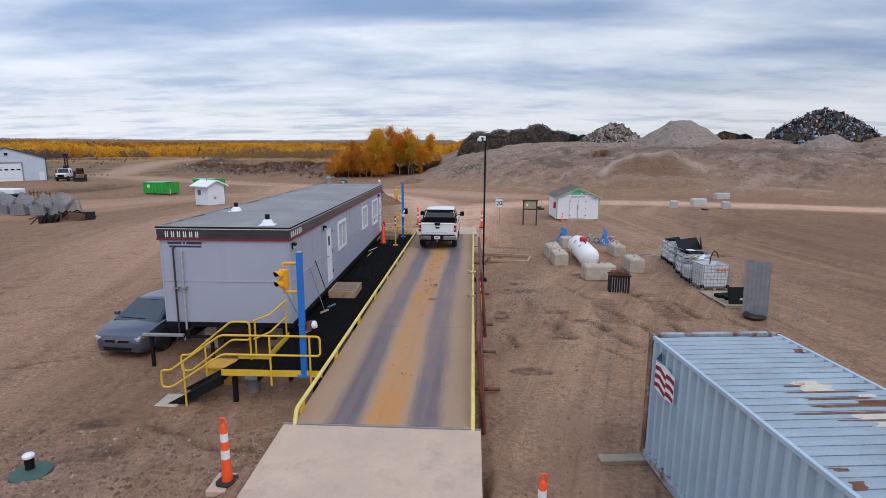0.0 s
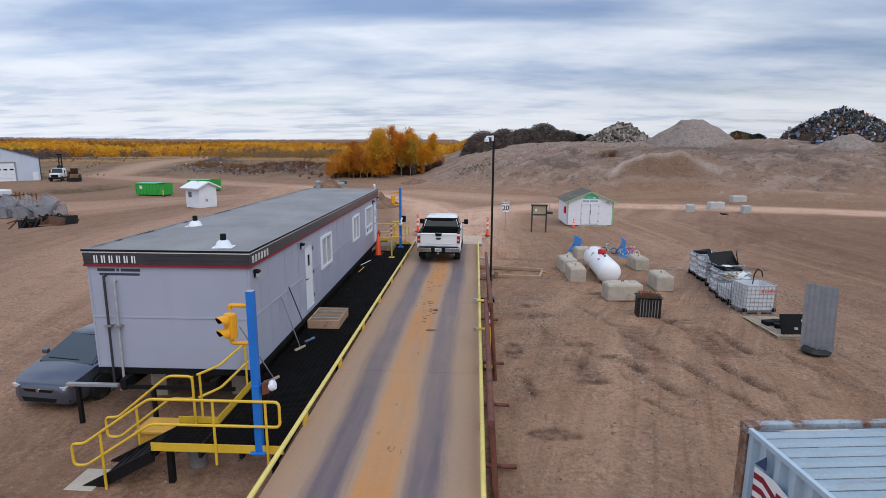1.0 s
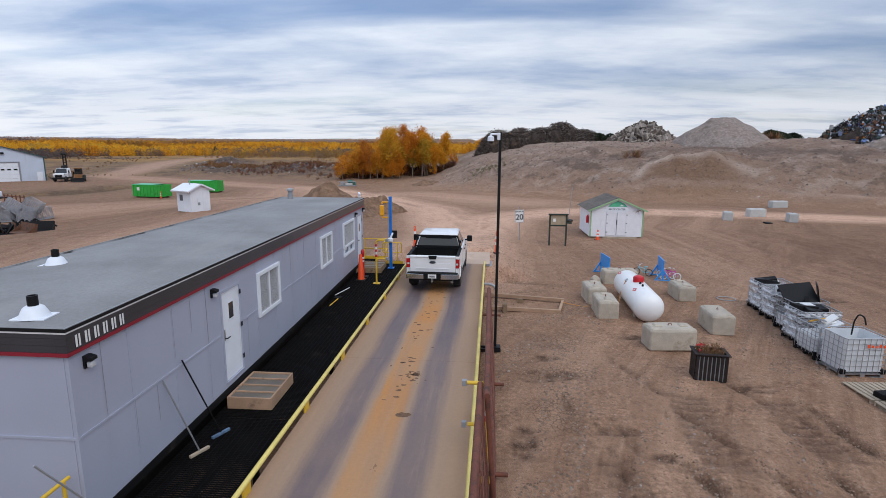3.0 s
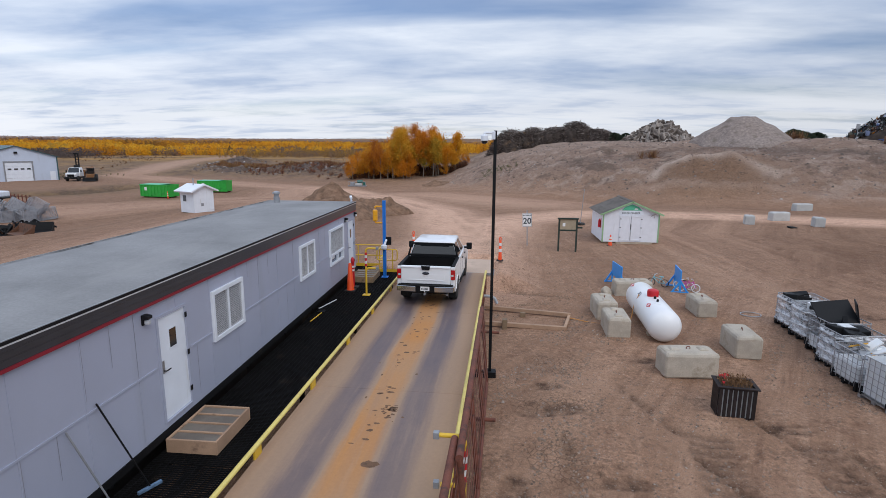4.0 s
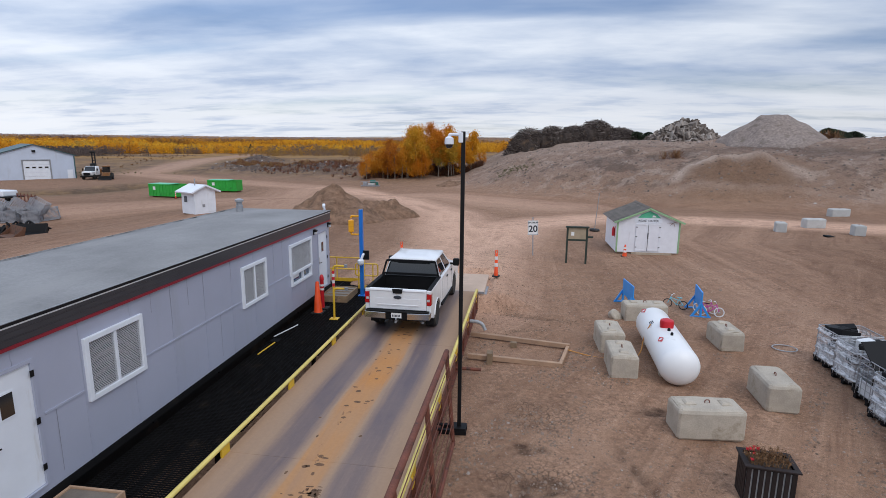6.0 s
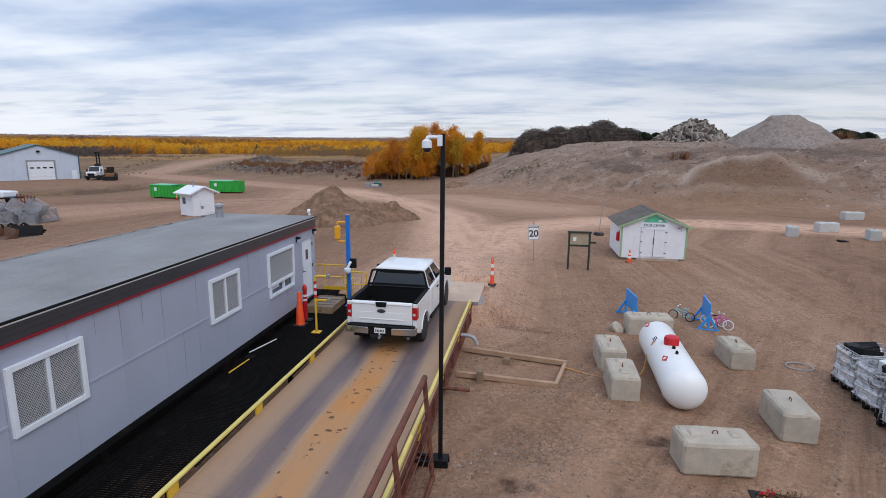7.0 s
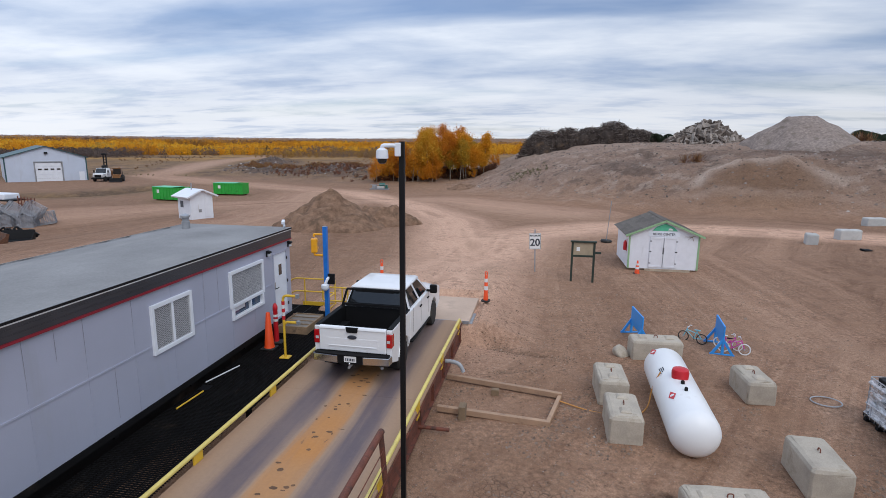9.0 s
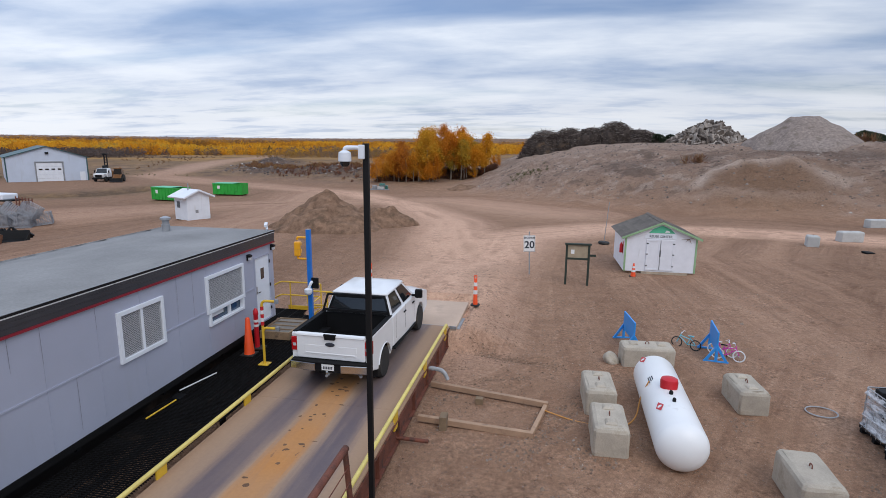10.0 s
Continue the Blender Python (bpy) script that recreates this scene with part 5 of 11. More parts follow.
# signs on the fascia: plain bars for the maker's marks
for k in range(6):
    for dx, wd, z0, z1 in ((0.0, 0.034, 0.085, 0.25), (0.062, 0.026, 0.085, 0.25)):
        a0 = -TW + 0.20 + k * 0.172 + dx
        part("sign_bar", cube(a0, a0 + wd, -O - 0.014, -O - 0.009, Z1 + z0, Z1 + z1), M["text_white"], office, "white mark on the fascia")
        a0 = 0.10 + k * 0.176 + dx
        part("sign_bar", cube(O + 0.009, O + 0.014, a0, a0 + wd, Z1 + z0, Z1 + z1), M["text_white"], office, "white mark on the fascia")
for a, b, c, d in ((0.22, 0.62, 0.12, 0.055), (0.66, 0.72, 0.12, 0.055), (0.76, 1.2, 0.12, 0.055), (0.26, 1.18, 0.21, 0.16)):
    part("sign_bar", cube(-TW + a, -TW + b, -0.006, -0.002, Z1 - c, Z1 - d), M["text_dark"], office, "dark line of small marks")
# conduits on the end wall
for x, z1, r, dy, pm in ((-TW + 0.42, 3.42, 0.027, 0.08, "fascia"), (-TW + 0.64, 3.30, 0.028, 0.07, "hose_grey")):
    bm = tube(bmesh.new(), rounded([(x - 0.02, 0.0, z1), (x - 0.02, -dy, z1 + 0.03), (x - 0.04, -dy, 0.85), (x - 0.1, -dy - 0.05, 0.72)], 0.08), r, 10)
    part("conduit", bm, M[pm], office, "grey vertical service pipe", smooth=True)
    part("pipe_clamp", cube(x - 0.1, x + 0.06, -dy - 0.055, -0.001, 2.25, 2.29), M["steel"], office)


def wall_door(y0, y1, z0, z1, glass_lo):
    fr = 0.055
    d = part("door", cube(-0.05, -0.012, y0 + fr, y1 - fr, z0 + 0.02, z1 - fr), M["white"], office, "white flush door with a small dark glass", bevel=0.004)
    bm = bmesh.new()
    box(bm, -0.06, 0.018, y0, y0 + fr, z0, z1)
    box(bm, -0.06, 0.018, y1 - fr, y1, z0, z1)
    box(bm, -0.06, 0.018, y0 + fr, y1 - fr, z1 - fr, z1)
    box(bm, -0.06, 0.03, y0 + fr, y1 - fr, z0, z0 + 0.018)
    part("frame", bm, M["trailer"], d)
    yc = (y0 + y1) / 2
    part("window_frame", cube(-0.012, -0.004, yc - 0.13, yc + 0.13, glass_lo - 0.03, glass_lo + 0.37), M["white"], d, bevel=0.003)
    part("pane", cube(-0.0038, -0.001, yc - 0.10, yc + 0.10, glass_lo, glass_lo + 0.34), M["window"], d, "dark glass")
    part("handle", tube(bmesh.new(), rounded([(-0.012, y0 + 0.13, z0 + 0.97), (0.045, y0 + 0.13, z0 + 0.97), (0.045, y0 + 0.26, z0 + 0.97)], 0.02), 0.012, 8), M["black"], d, smooth=True)
    part("lock_plate", cube(-0.012, -0.004, y0 + 0.10, y0 + 0.16, z0 + 0.92, z0 + 1.16), M["steel"], d)
    for z in (z0 + 0.25, z0 + 1.0, z0 + 1.75):
        part("hinge", cube(0.018, 0.03, y1 - fr - 0.03, y1 - fr + 0.03, z, z + 0.1), M["black"], d)
    return d


for y0, y1, z0, z1 in DOORS:
    wall_door(y0, y1, z0, z1, z0 + 1.33)


def wall_window(y0, y1, z0, z1, split=True, screen=True):
    w = part("window", cube(-0.055, -0.05, y0 + 0.06, y1 - 0.06, z0 + 0.06, z1 - 0.06), M["pane"], office, "white-framed window behind a grey mesh screen")
    bm = bmesh.new()
    for a in ((y0 - 0.03, y0 + 0.06, z0 - 0.03, z1 + 0.03), (y1 - 0.06, y1 + 0.03, z0 - 0.03, z1 + 0.03), (y0 + 0.06, y1 - 0.06, z0 - 0.03, z0 + 0.06), (y0 + 0.06, y1 - 0.06, z1 - 0.06, z1 + 0.03)):
        box(bm, -0.06, 0.055, *a)
    part("frame", bm, M["white"], w, bevel=0.006)
    yc = (y0 + y1) / 2
    if split:
        part("mullion", cube(-0.045, 0.04, yc - 0.035, yc + 0.035, z0 + 0.06, z1 - 0.06), M["white"], w, bevel=0.005)
        halves = ((y0 + 0.062, yc - 0.037), (yc + 0.037, y1 - 0.062))
    else:
        halves = ((y0 + 0.062, y1 - 0.062),)
    for a, b in halves:
        c0, c1 = z0 + 0.062, z1 - 0.062
        bm = bmesh.new()
        for sgn in (-1, 1):
            k = a - (c1 - c0)
            while k < b:
                # a diagonal wire clipped to the opening
                lo, hi = max(a, k), min(b, k + (c1 - c0))
                if hi - lo > 0.02:
                    p = (lo, c0 + (lo - k)) if sgn > 0 else (lo, c1 - (lo - k))
                    q = (hi, c0 + (hi - k)) if sgn > 0 else (hi, c1 - (hi - k))
                    u = 0.0045
                    vs = [bm.verts.new((0.024 + 0.001 * sgn, y_, z_)) for y_, z_ in ((p[0] - u, p[1]), (p[0] + u, p[1]), (q[0] + u, q[1]), (q[0] - u, q[1]))]
                    ws = [bm.verts.new((v.co.x - 0.005, v.co.y, v.co.z)) for v in vs]
                    bridge(bm, vs, ws)
                    bm.faces.new(vs)
                    bm.faces.new(ws[::-1])
                k += 0.046
        part("screen", bm, M["screen"], w, "grey security mesh")
        part("sash", cube(-0.02, -0.012, a, b, c0, c1), M["pane"], w, "grey glass pane")


wall_window(*WINS[0])
wall_window(*WINS[1])
wall_window(*WINS[2], split=False)
y0, y1, z0, z1 = HATCH
w = part("service_hatch", cube(-0.055, -0.05, y0, y1, z0, z1 - 0.04), M["office"], office, "open sliding service window with bluish glass")
bm = bmesh.new()
for a in ((y0 - 0.03, y0 + 0.05, z0 - 0.03, z1 - 0.04), (y1 - 0.05, y1 + 0.03, z0 - 0.03, z1 - 0.04), (y0 + 0.05, y1 - 0.05, z0 - 0.03, z0 + 0.045)):
    box(bm, -0.06, 0.055, *a)
part("frame", bm, M["white"], w, bevel=0.006)
part("mullion", cube(-0.045, 0.03, (y0 + y1) / 2 + 0.1, (y0 + y1) / 2 + 0.16, z0 + 0.046, z1 - 0.042), M["white"], w)
part("blind", cube(-0.045, -0.04, y0 + 0.06, y0 + 0.7, z0 + 0.16, z1 - 0.05), M["poly"], w)


def wall_lamp(y, z):
    w = thing("wall_lamp", pose(TX, TY + y, z), "small black bulkhead lamp on the wall", "wall lamp", "wall lamps")
    part("backplate", cube(0.001, 0.03, -0.06, 0.06, -0.1, 0.08), M["black"], w, bevel=0.005)
    part("hood", prism(bmesh.new(), [(0.03, 0.085), (0.13, 0.06), (0.13, 0.01), (0.03, 0.0)], "y", -0.065, 0.065), M["black"], w, bevel=0.008)
    part("lens", cube(0.04, 0.115, -0.045, 0.045, -0.09, -0.004), M["lens"], w, bevel=0.015)


wall_lamp(0.30, 3.46)
wall_lamp(18.42 - TY, 3.45)
wall_lamp(30.74 - TY, 3.47)
wall_lamp(32.15 - TY, 3.52)
cam_ = thing("roof_camera", pose(TX - 0.12, TY + TL - 0.1, ZF + 0.03), "small white camera on a roof-corner bracket", "camera")
part("bracket", rod(bmesh.new(), (0, 0, 0), (0, 0, 0.16), 0.02, n=8), M["white"], cam_)
part("body", cube(-0.05, 0.05, -0.12, 0.1, 0.15, 0.25, pose(0, 0, 0, 12, 0, 20)), M["white"], cam_, bevel=0.02)
part("lens_hood", rod(bmesh.new(), (0.0, 0.02, 0.12), (0.05, -0.05, 0.04), 0.035, n=10), M["white"], cam_)


# ---- timber steps at the doors ----
M["lumber"] = material("pale_reddish_lumber", (0.40, 0.255, 0.165), 0.75, 0, 0.16, 2.0, 40, 0.2, stain=(0.24, 0.15, 0.10), stain_at=0.62, stain_scale=3, tint=0.15)
M["step_top"] = material("worn_grey_step_sheet", (0.165, 0.138, 0.112), 0.5, 0, 0.2, 2.5, 30, 0.1, stain=(0.18, 0.16, 0.13), stain_at=0.6, stain_scale=2, tint=0.12)
def timber_step(x0, x1, y0, y1, h, board="lumber"):
    s = thing("wooden_step", pose(x0, y0, CW + 0.001), "low grey weathered timber step before the trailer door", "step", "door steps")
    n = 4
    w, d = x1 - x0, y1 - y0
    for a, b, c, e in ((0, w, 0, 0.04), (0, w, d - 0.04, d), (0, 0.04, 0.042, d - 0.042), (w - 0.04, w, 0.042, d - 0.042)):
        part("side_board", cube(a, b, c, e, 0, h), M[board], s, bevel=0.004)
    for k in range(1, n):
        y = k * d / n
        part("bearer", cube(0.042, w - 0.042, y - 0.02, y + 0.02, 0.05, h - 0.008), M[board], s)
    for k in range(n):
        part("top_sheet", cube(0.044, w - 0.044, k * d / n + (0.044 if k == 0 else 0.022), (k + 1) * d / n - (0.044 if k == n - 1 else 0.022), h - 0.05, h - 0.03), M["step_top"], s, "grey-brown sheet set into the frame")


timber_step(-4.78, -3.82, 18.62, 19.95, 0.26)
timber_step(-4.78, -3.82, 31.1, 32.45, 0.24, "wood")


M["office_blue"] = material("faded_blue_bristles", (0.10, 0.17, 0.27), 0.9, 0, 0.4, 8, 80, 0.4)


def broom(name, foot, top, head, label, blue=False):
    f, t = Vector(foot), Vector(top)
    b = thing(name, pose(*f), label, "broom", "brooms")
    part("handle", rod(bmesh.new(), (0, 0, 0.05), t - f, 0.014, n=8), M["dull_steel" if not blue else "black"], b)
    part("head", cube(-0.028, 0.028, -head / 2, head / 2, 0.0, 0.055, pose(0, 0, 0, 0, 0, -25)), M["grey_wood" if not blue else "office_blue"], b, bevel=0.01)


broom("push_broom", (-4.52, 14.95, CW), (-4.80, 13.9, 2.55), 0.34, "push broom with a grey handle propped by the handrail")
broom("push_broom", (-4.5, 16.95, CW), (-4.80, 16.55, 2.42), 0.4, "push broom with a grey handle leaning on the wall")
broom("push_broom", (-4.42, 17.6, CW), (-4.80, 17.15, 2.55), 0.4, "push broom with a blue head leaning on the wall", True)


def loose_stick(name, a, b, r, mat, label):
    s = thing(name, pose(*a), label, "tool handle")
    part("shaft", rod(bmesh.new(), (0, 0, r), Vector(b) - Vector(a) + Vector((0, 0, r)), r, n=8), M[mat], s)
    return s


s = loose_stick("long_handle", (-4.85, 27.4, CW), (-4.58, 28.5, CW), 0.018, "poly", "pale tool handle lying on the grating")
s = loose_stick("shovel", (-4.68, 26.05, CW), (-4.62, 26.95, CW), 0.018, "yellow", "shovel with a yellow shaft lying on the grating")
part("blade", cube(-0.12, 0.14, 0.93, 1.2, 0.01, 0.03), M["black"], s)

# ---- vehicles ----


def side_outline(y0, y1, z0, z1, arches, top=None):
    """A body side in (y, z) with wheel arches cut into its lower edge; top: points of the upper edge from y1 back to y0."""
    pts = [(y0, z0)]
    for yc, zc, r in arches:
        a0 = math.asin((zc - z0) / r) if zc > z0 else 0.0
        for k in range(11):
            a = math.pi + a0 - (math.pi + 2 * a0) * k / 10
            pts.append((yc + r * math.cos(a), zc + r * math.sin(a)))
    pts.append((y1, z0))
    return pts + (top or [(y1, z1), (y0, z1)])


def quad_pane(name, corners, inset, lift, mat, parent, label=""):
    """A pane within four corners, drawn in by inset and lifted off by lift, 4 mm thick."""
    c = [Vector(p) for p in corners]
    mid = sum(c, Vector()) / 4
    n = (c[1] - c[0]).cross(c[3] - c[0]).normalized()
    c = [p + (mid - p) * inset + n * lift for p in c]
    bm = bmesh.new()
    a = [bm.verts.new(p) for p in c]
    b = [bm.verts.new(p - n * (lift + 0.003)) for p in c]
    bridge(bm, a, b)
    bm.faces.new(a)
    bm.faces.new(b[::-1])
    return part(name, bm, mat, parent, label)


def wheel(parent, x, y, r, w, out, rim_mat):
    t = part("wheel", lathe(bmesh.new(), [(r * 0.62, -w / 2), (r * 0.93, -w / 2), (r, -w * 0.32), (r, w * 0.32), (r * 0.93, w / 2), (r * 0.62, w / 2)], 28, pose(0, 0, 0, 0, 90, 0)), M["rubber"], parent, "black tyre on an alloy rim", smooth=True, at=pose(x, y, r))
    bm = bmesh.new()
    lathe(bm, [(r * 0.64, w * 0.42), (r * 0.60, w * 0.50), (r * 0.56, w * 0.36), (r * 0.18, w * 0.34), (r * 0.14, w * 0.44), (0.0, w * 0.45)], 24, pose(0, 0, 0, 0, 90 * out, 0))
    for k in range(6):
        m = pose(0, 0, 0, 60 * k, 0, 0)
        box(bm, out * w * 0.33 - 0.01, out * w * 0.33 + 0.03, -0.03, 0.03, r * 0.12, r * 0.58, m)
    part("rim", bm, rim_mat, t, "silver alloy rim", smooth=True)
    return t


truck = thing("pickup_truck", pose(-1.25, 29.2, DECK + 0.002, 0, 0, -1.6), "white crew-cab pickup truck with a black bed liner", "pickup truck")
W = 1.0
AR = [(0.0, 0.40, 0.50)]
AF = [(3.68, 0.40, 0.50)]
BED = 1.40
for s in (-1, 1):
    bm = prism(bmesh.new(), side_outline(-1.05, 0.70, 0.58, BED, AR), "x", min(s * (W - 0.09), s * W), max(s * (W - 0.09), s * W))
    part("bed_side", bm, M["pearl"], truck, bevel=0.03)
    part("bed_rail", cube(min(s * (W - 0.13), s * (W - 0.005)), max(s * (W - 0.13), s * (W - 0.005)), -1.0, 0.68, BED, BED + 0.025), M["black_plastic"], truck, "black rail cap", bevel=0.008)
    part("bed_liner", cube(min(s * (W - 0.14), s * (W - 0.092)), max(s * (W - 0.14), s * (W - 0.092)), -0.98, 0.68, 0.84, BED - 0.005), M["black_plastic"], truck)
    part("wheel_tub", prism(bmesh.new(), [(-0.5, 0.84), (-0.42, 1.05), (0.42, 1.05), (0.5, 0.84)], "x", min(s * (W - 0.36), s * (W - 0.142)), max(s * (W - 0.36), s * (W - 0.142))), M["black_plastic"], truck, bevel=0.02)
bm = bmesh.new()
box(bm, -W + 0.092, W - 0.092, -0.98, 0.70, 0.78, 0.835)
for k in range(11):
    x = -0.8 + k * 0.16
    box(bm, x - 0.03, x + 0.03, -0.96, 0.66, 0.835, 0.85)
part("bed_floor", bm, M["black_plastic"], truck, "ribbed black bed liner")
part("bed_front", cube(-W + 0.145, W - 0.145, 0.64, 0.70, 0.84, BED - 0.002), M["black_plastic"], truck)
# tailgate
tg = part("tailgate", cube(-0.86, 0.86, -1.10, -1.02, 0.80, BED), M["pearl"], truck, bevel=0.02)
part("inset_panel", cube(-0.66, 0.66, -1.108, -1.1005, 0.90, 1.14), M["pearl"], tg, bevel=0.006)
part("crease", prism(bmesh.new(), [(-1.118, 0.94), (-1.10, 0.90), (-1.10, 0.985)], "x", -0.62, 0.62), M["pearl"], tg, bevel=0.004)
part("spoiler_lip", prism(bmesh.new(), [(-1.13, BED - 0.03), (-1.02, BED - 0.03), (-1.02, BED + 0.03), (-1.11, BED + 0.02)], "x", -0.86, 0.86), M["pearl"], tg, bevel=0.01)
part("handle", prism(bmesh.new(), [(-0.16, BED + 0.032), (0.16, BED + 0.032), (0.13, BED - 0.10), (-0.13, BED - 0.10)], "y", -1.145, -1.09), M["black_plastic"], tg, "black tailgate handle", bevel=0.01)
part("badge", lathe(bmesh.new(), [(0.12, 0.0), (0.12, 0.012), (0.10, 0.016)], 24, pose(0, -1.112, 1.18, 90, 0, 0) @ Matrix.Diagonal((1, 0.42, 1, 1))), M["text_dark"], tg, "dark oval badge", smooth=True)
for s in (-1, 1):
    tl = part("tail_lamp", cube(min(s * 0.865, s * (W + 0.004)), max(s * 0.865, s * (W + 0.004)), -1.09, -0.88, 0.96, 1.30), M["tail"], truck, "red tail lamp with a clear strip", bevel=0.015)
    part("reversing_lens", cube(min(s * 0.88, s * 0.96), max(s * 0.88, s * 0.96), -1.095, -1.088, 1.08, 1.15), M["lens"], tl)
    part("corner_post", cube(min(s * 0.865, s * W), max(s * 0.865, s * W), -1.06, -0.98, 0.72, 0.958), M["pearl"], truck, bevel=0.015)
    part("corner_post", cube(min(s * 0.865, s * W), max(s * 0.865, s * W), -1.06, -0.98, 1.302, BED), M["pearl"], truck, bevel=0.015)
# rear bumper
for s in (-1, 1):
    bm = prism(bmesh.new(), [(s * 0.32, -1.30), (s * 0.98, -1.24), (s * 1.0, -1.02), (s * 0.92, -1.02), (s * 0.32, -1.16)], "z", 0.56, 0.76)
    bp_ = part("rear_bumper", bm, M["chrome"], truck, "chrome step bumper", bevel=0.02)
part("step_pad", prism(bmesh.new(), [(-0.95, -1.235), (-0.3, -1.295), (0.3, -1.295), (0.95, -1.235), (0.95, -1.06), (-0.95, -1.06)], "z", 0.762, 0.79), M["black_plastic"], bp_, bevel=0.006)
part("plate_recess", cube(-0.32, 0.32, -1.27, -1.12, 0.55, 0.76), M["black_plastic"], bp_, bevel=0.01)
lp = part("number_plate", cube(-0.155, 0.155, -1.282, -1.272, 0.60, 0.75), M["paper"], truck, "white plate with plain dark bars")
bm = bmesh.new()
for k in range(6):
    box(bm, -0.12 + k * 0.042, -0.095 + k * 0.042, -1.287, -1.2825, 0.635, 0.70)
part("plate_bar", bm, M["text_dark"], lp)
part("hitch", rod(bmesh.new(), (0, -1.12, 0.50), (0, -1.36, 0.50), 0.035, n=10), M["dull_steel"], truck)
part("tow_ball", lathe(bmesh.new(), [(0.012, 0.50), (0.018, 0.545), (0.03, 0.56), (0.03, 0.585), (0.012, 0.61)], 12, pose(0, -1.33, 0)), M["chrome"], truck, smooth=True)
part("under_frame", cube(-0.75, 0.75, -1.05, 4.3, 0.46, 0.60), M["black"], truck)
part("axle", rod(bmesh.new(), (-0.8, 0, 0.4), (0.8, 0, 0.4), 0.06, n=10), M["black"], truck)
part("exhaust", rod(bmesh.new(), (0.62, -0.9, 0.45), (0.75, -1.08, 0.43), 0.04, n=10), M["dull_steel"], truck)
# cab body below the belt
BELT = 1.36
for s in (-1, 1):
    bm = prism(bmesh.new(), side_outline(0.74, 4.62, 0.52, BELT, AF, [(4.62, 1.08), (4.2, 1.22), (3.1, BELT), (0.74, BELT)]), "x", min(s * (W - 0.12), s * (W - 0.005)), max(s * (W - 0.12), s * (W - 0.005)))
    part("cab_side", bm, M["pearl"], truck, bevel=0.035)
    bm = bmesh.new()
    for y in (1.02, 1.94, 2.92):
        box(bm, s * (W - 0.006), s * (W - 0.003), y, y + 0.012, 0.66, BELT)
    part("door_gap", bm, M["black"], truck)
    for y in (1.75, 2.68):
        part("door_handle", cube(min(s * (W - 0.004), s * (W + 0.03)), max(s * (W - 0.004), s * (W + 0.03)), y, y + 0.2, 1.16, 1.2), M["black_plastic"], truck, bevel=0.01)
    part("running_board", cube(min(s * 0.86, s * 1.04), max(s * 0.86, s * 1.04), 0.8, 3.05, 0.42, 0.48), M["black_plastic"], truck, bevel=0.02)
    mir = part("mirror", cube(min(s * 1.08, s * 1.30), max(s * 1.08, s * 1.30), 2.66, 2.80, 1.34, 1.60), M["black_plastic"], truck, "black door mirror", bevel=0.035)
    part("mirror_arm", cube(min(s * 0.97, s * 1.10), max(s * 0.97, s * 1.10), 2.70, 2.77, 1.38, 1.44), M["black_plastic"], mir)
    part("mud_flap", cube(min(s * 0.74, s * 0.99), max(s * 0.74, s * 0.99), -0.56, -0.535, 0.22, 0.62), M["black"], truck)
    part("arch_lip", tube(bmesh.new(), [(s * (W + 0.004), 0.50 * math.cos(a), 0.40 + 0.50 * math.sin(a)) for a in [math.pi * k / 14 for k in range(1, 14)]], 0.018, 6), M["pearl"], truck, smooth=True)
part("cab_back", cube(-W + 0.06, W - 0.06, 0.74, 0.80, 0.6, BELT), M["pearl"], truck, bevel=0.02)
part("cab_floor", cube(-W + 0.122, W - 0.122, 0.8, 3.2, 0.52, 0.8), M["black"], truck)
# bonnet and nose
bm = bmesh.new()
loft(bm, [[(-0.86, y, za), (-0.5, y, zb), (0.5, y, zb), (0.86, y, za), (0.88, y, 0.7), (-0.88, y, 0.7)] for y, za, zb in ((2.95, 1.37, 1.43), (3.4, 1.33, 1.40), (4.0, 1.24, 1.32), (4.5, 1.12, 1.2), (4.66, 1.0, 1.05))])
part("bonnet", bm, M["pearl"], truck, smooth=True, bevel=0.02)
part("front_bumper", cube(-0.98, 0.98, 4.5, 4.74, 0.52, 0.76), M["chrome"], truck, bevel=0.05)
part("grille", cube(-0.66, 0.66, 4.64, 4.70, 0.77, 1.04), M["black_plastic"], truck, bevel=0.02)
for s in (-1, 1):
    part("headlamp", cube(min(s * 0.67, s * 0.98), max(s * 0.67, s * 0.98), 4.5, 4.68, 0.82, 1.04), M["lens"], truck, bevel=0.03)
# greenhouse
b_ = [(-0.93, 0.78, BELT), (0.93, 0.78, BELT), (0.93, 3.1, BELT), (-0.93, 3.1, BELT)]
r_ = [(-0.76, 0.92, 1.88), (0.76, 0.92, 1.88), (0.76, 2.42, 1.88), (-0.76, 2.42, 1.88)]
bm = bmesh.new()
loft(bm, [b_, r_])
gh = part("cab_frame", bm, M["pearl"], truck, bevel=0.03)
bm = bmesh.new()
loft(bm, [[(x * a, 1.67 + (y - 1.67) * c, z) for x, y in ((-0.79, 0.88), (0.79, 0.88), (0.79, 2.46), (-0.79, 2.46))] for a, c, z in ((1.0, 1.0, 1.87), (0.97, 0.98, 1.92), (0.85, 0.9, 1.955), (0.4, 0.5, 1.968))])
part("roof", bm, M["pearl"], truck, smooth=True, bevel=0.03)
quad_pane("rear_window", [b_[0], b_[1], r_[1], r_[0]], 0.045, 0.006, M["window"], truck, "dark rear glass")
quad_pane("windscreen", [b_[2], b_[3], r_[3], r_[2]], 0.08, 0.006, M["window"], truck)
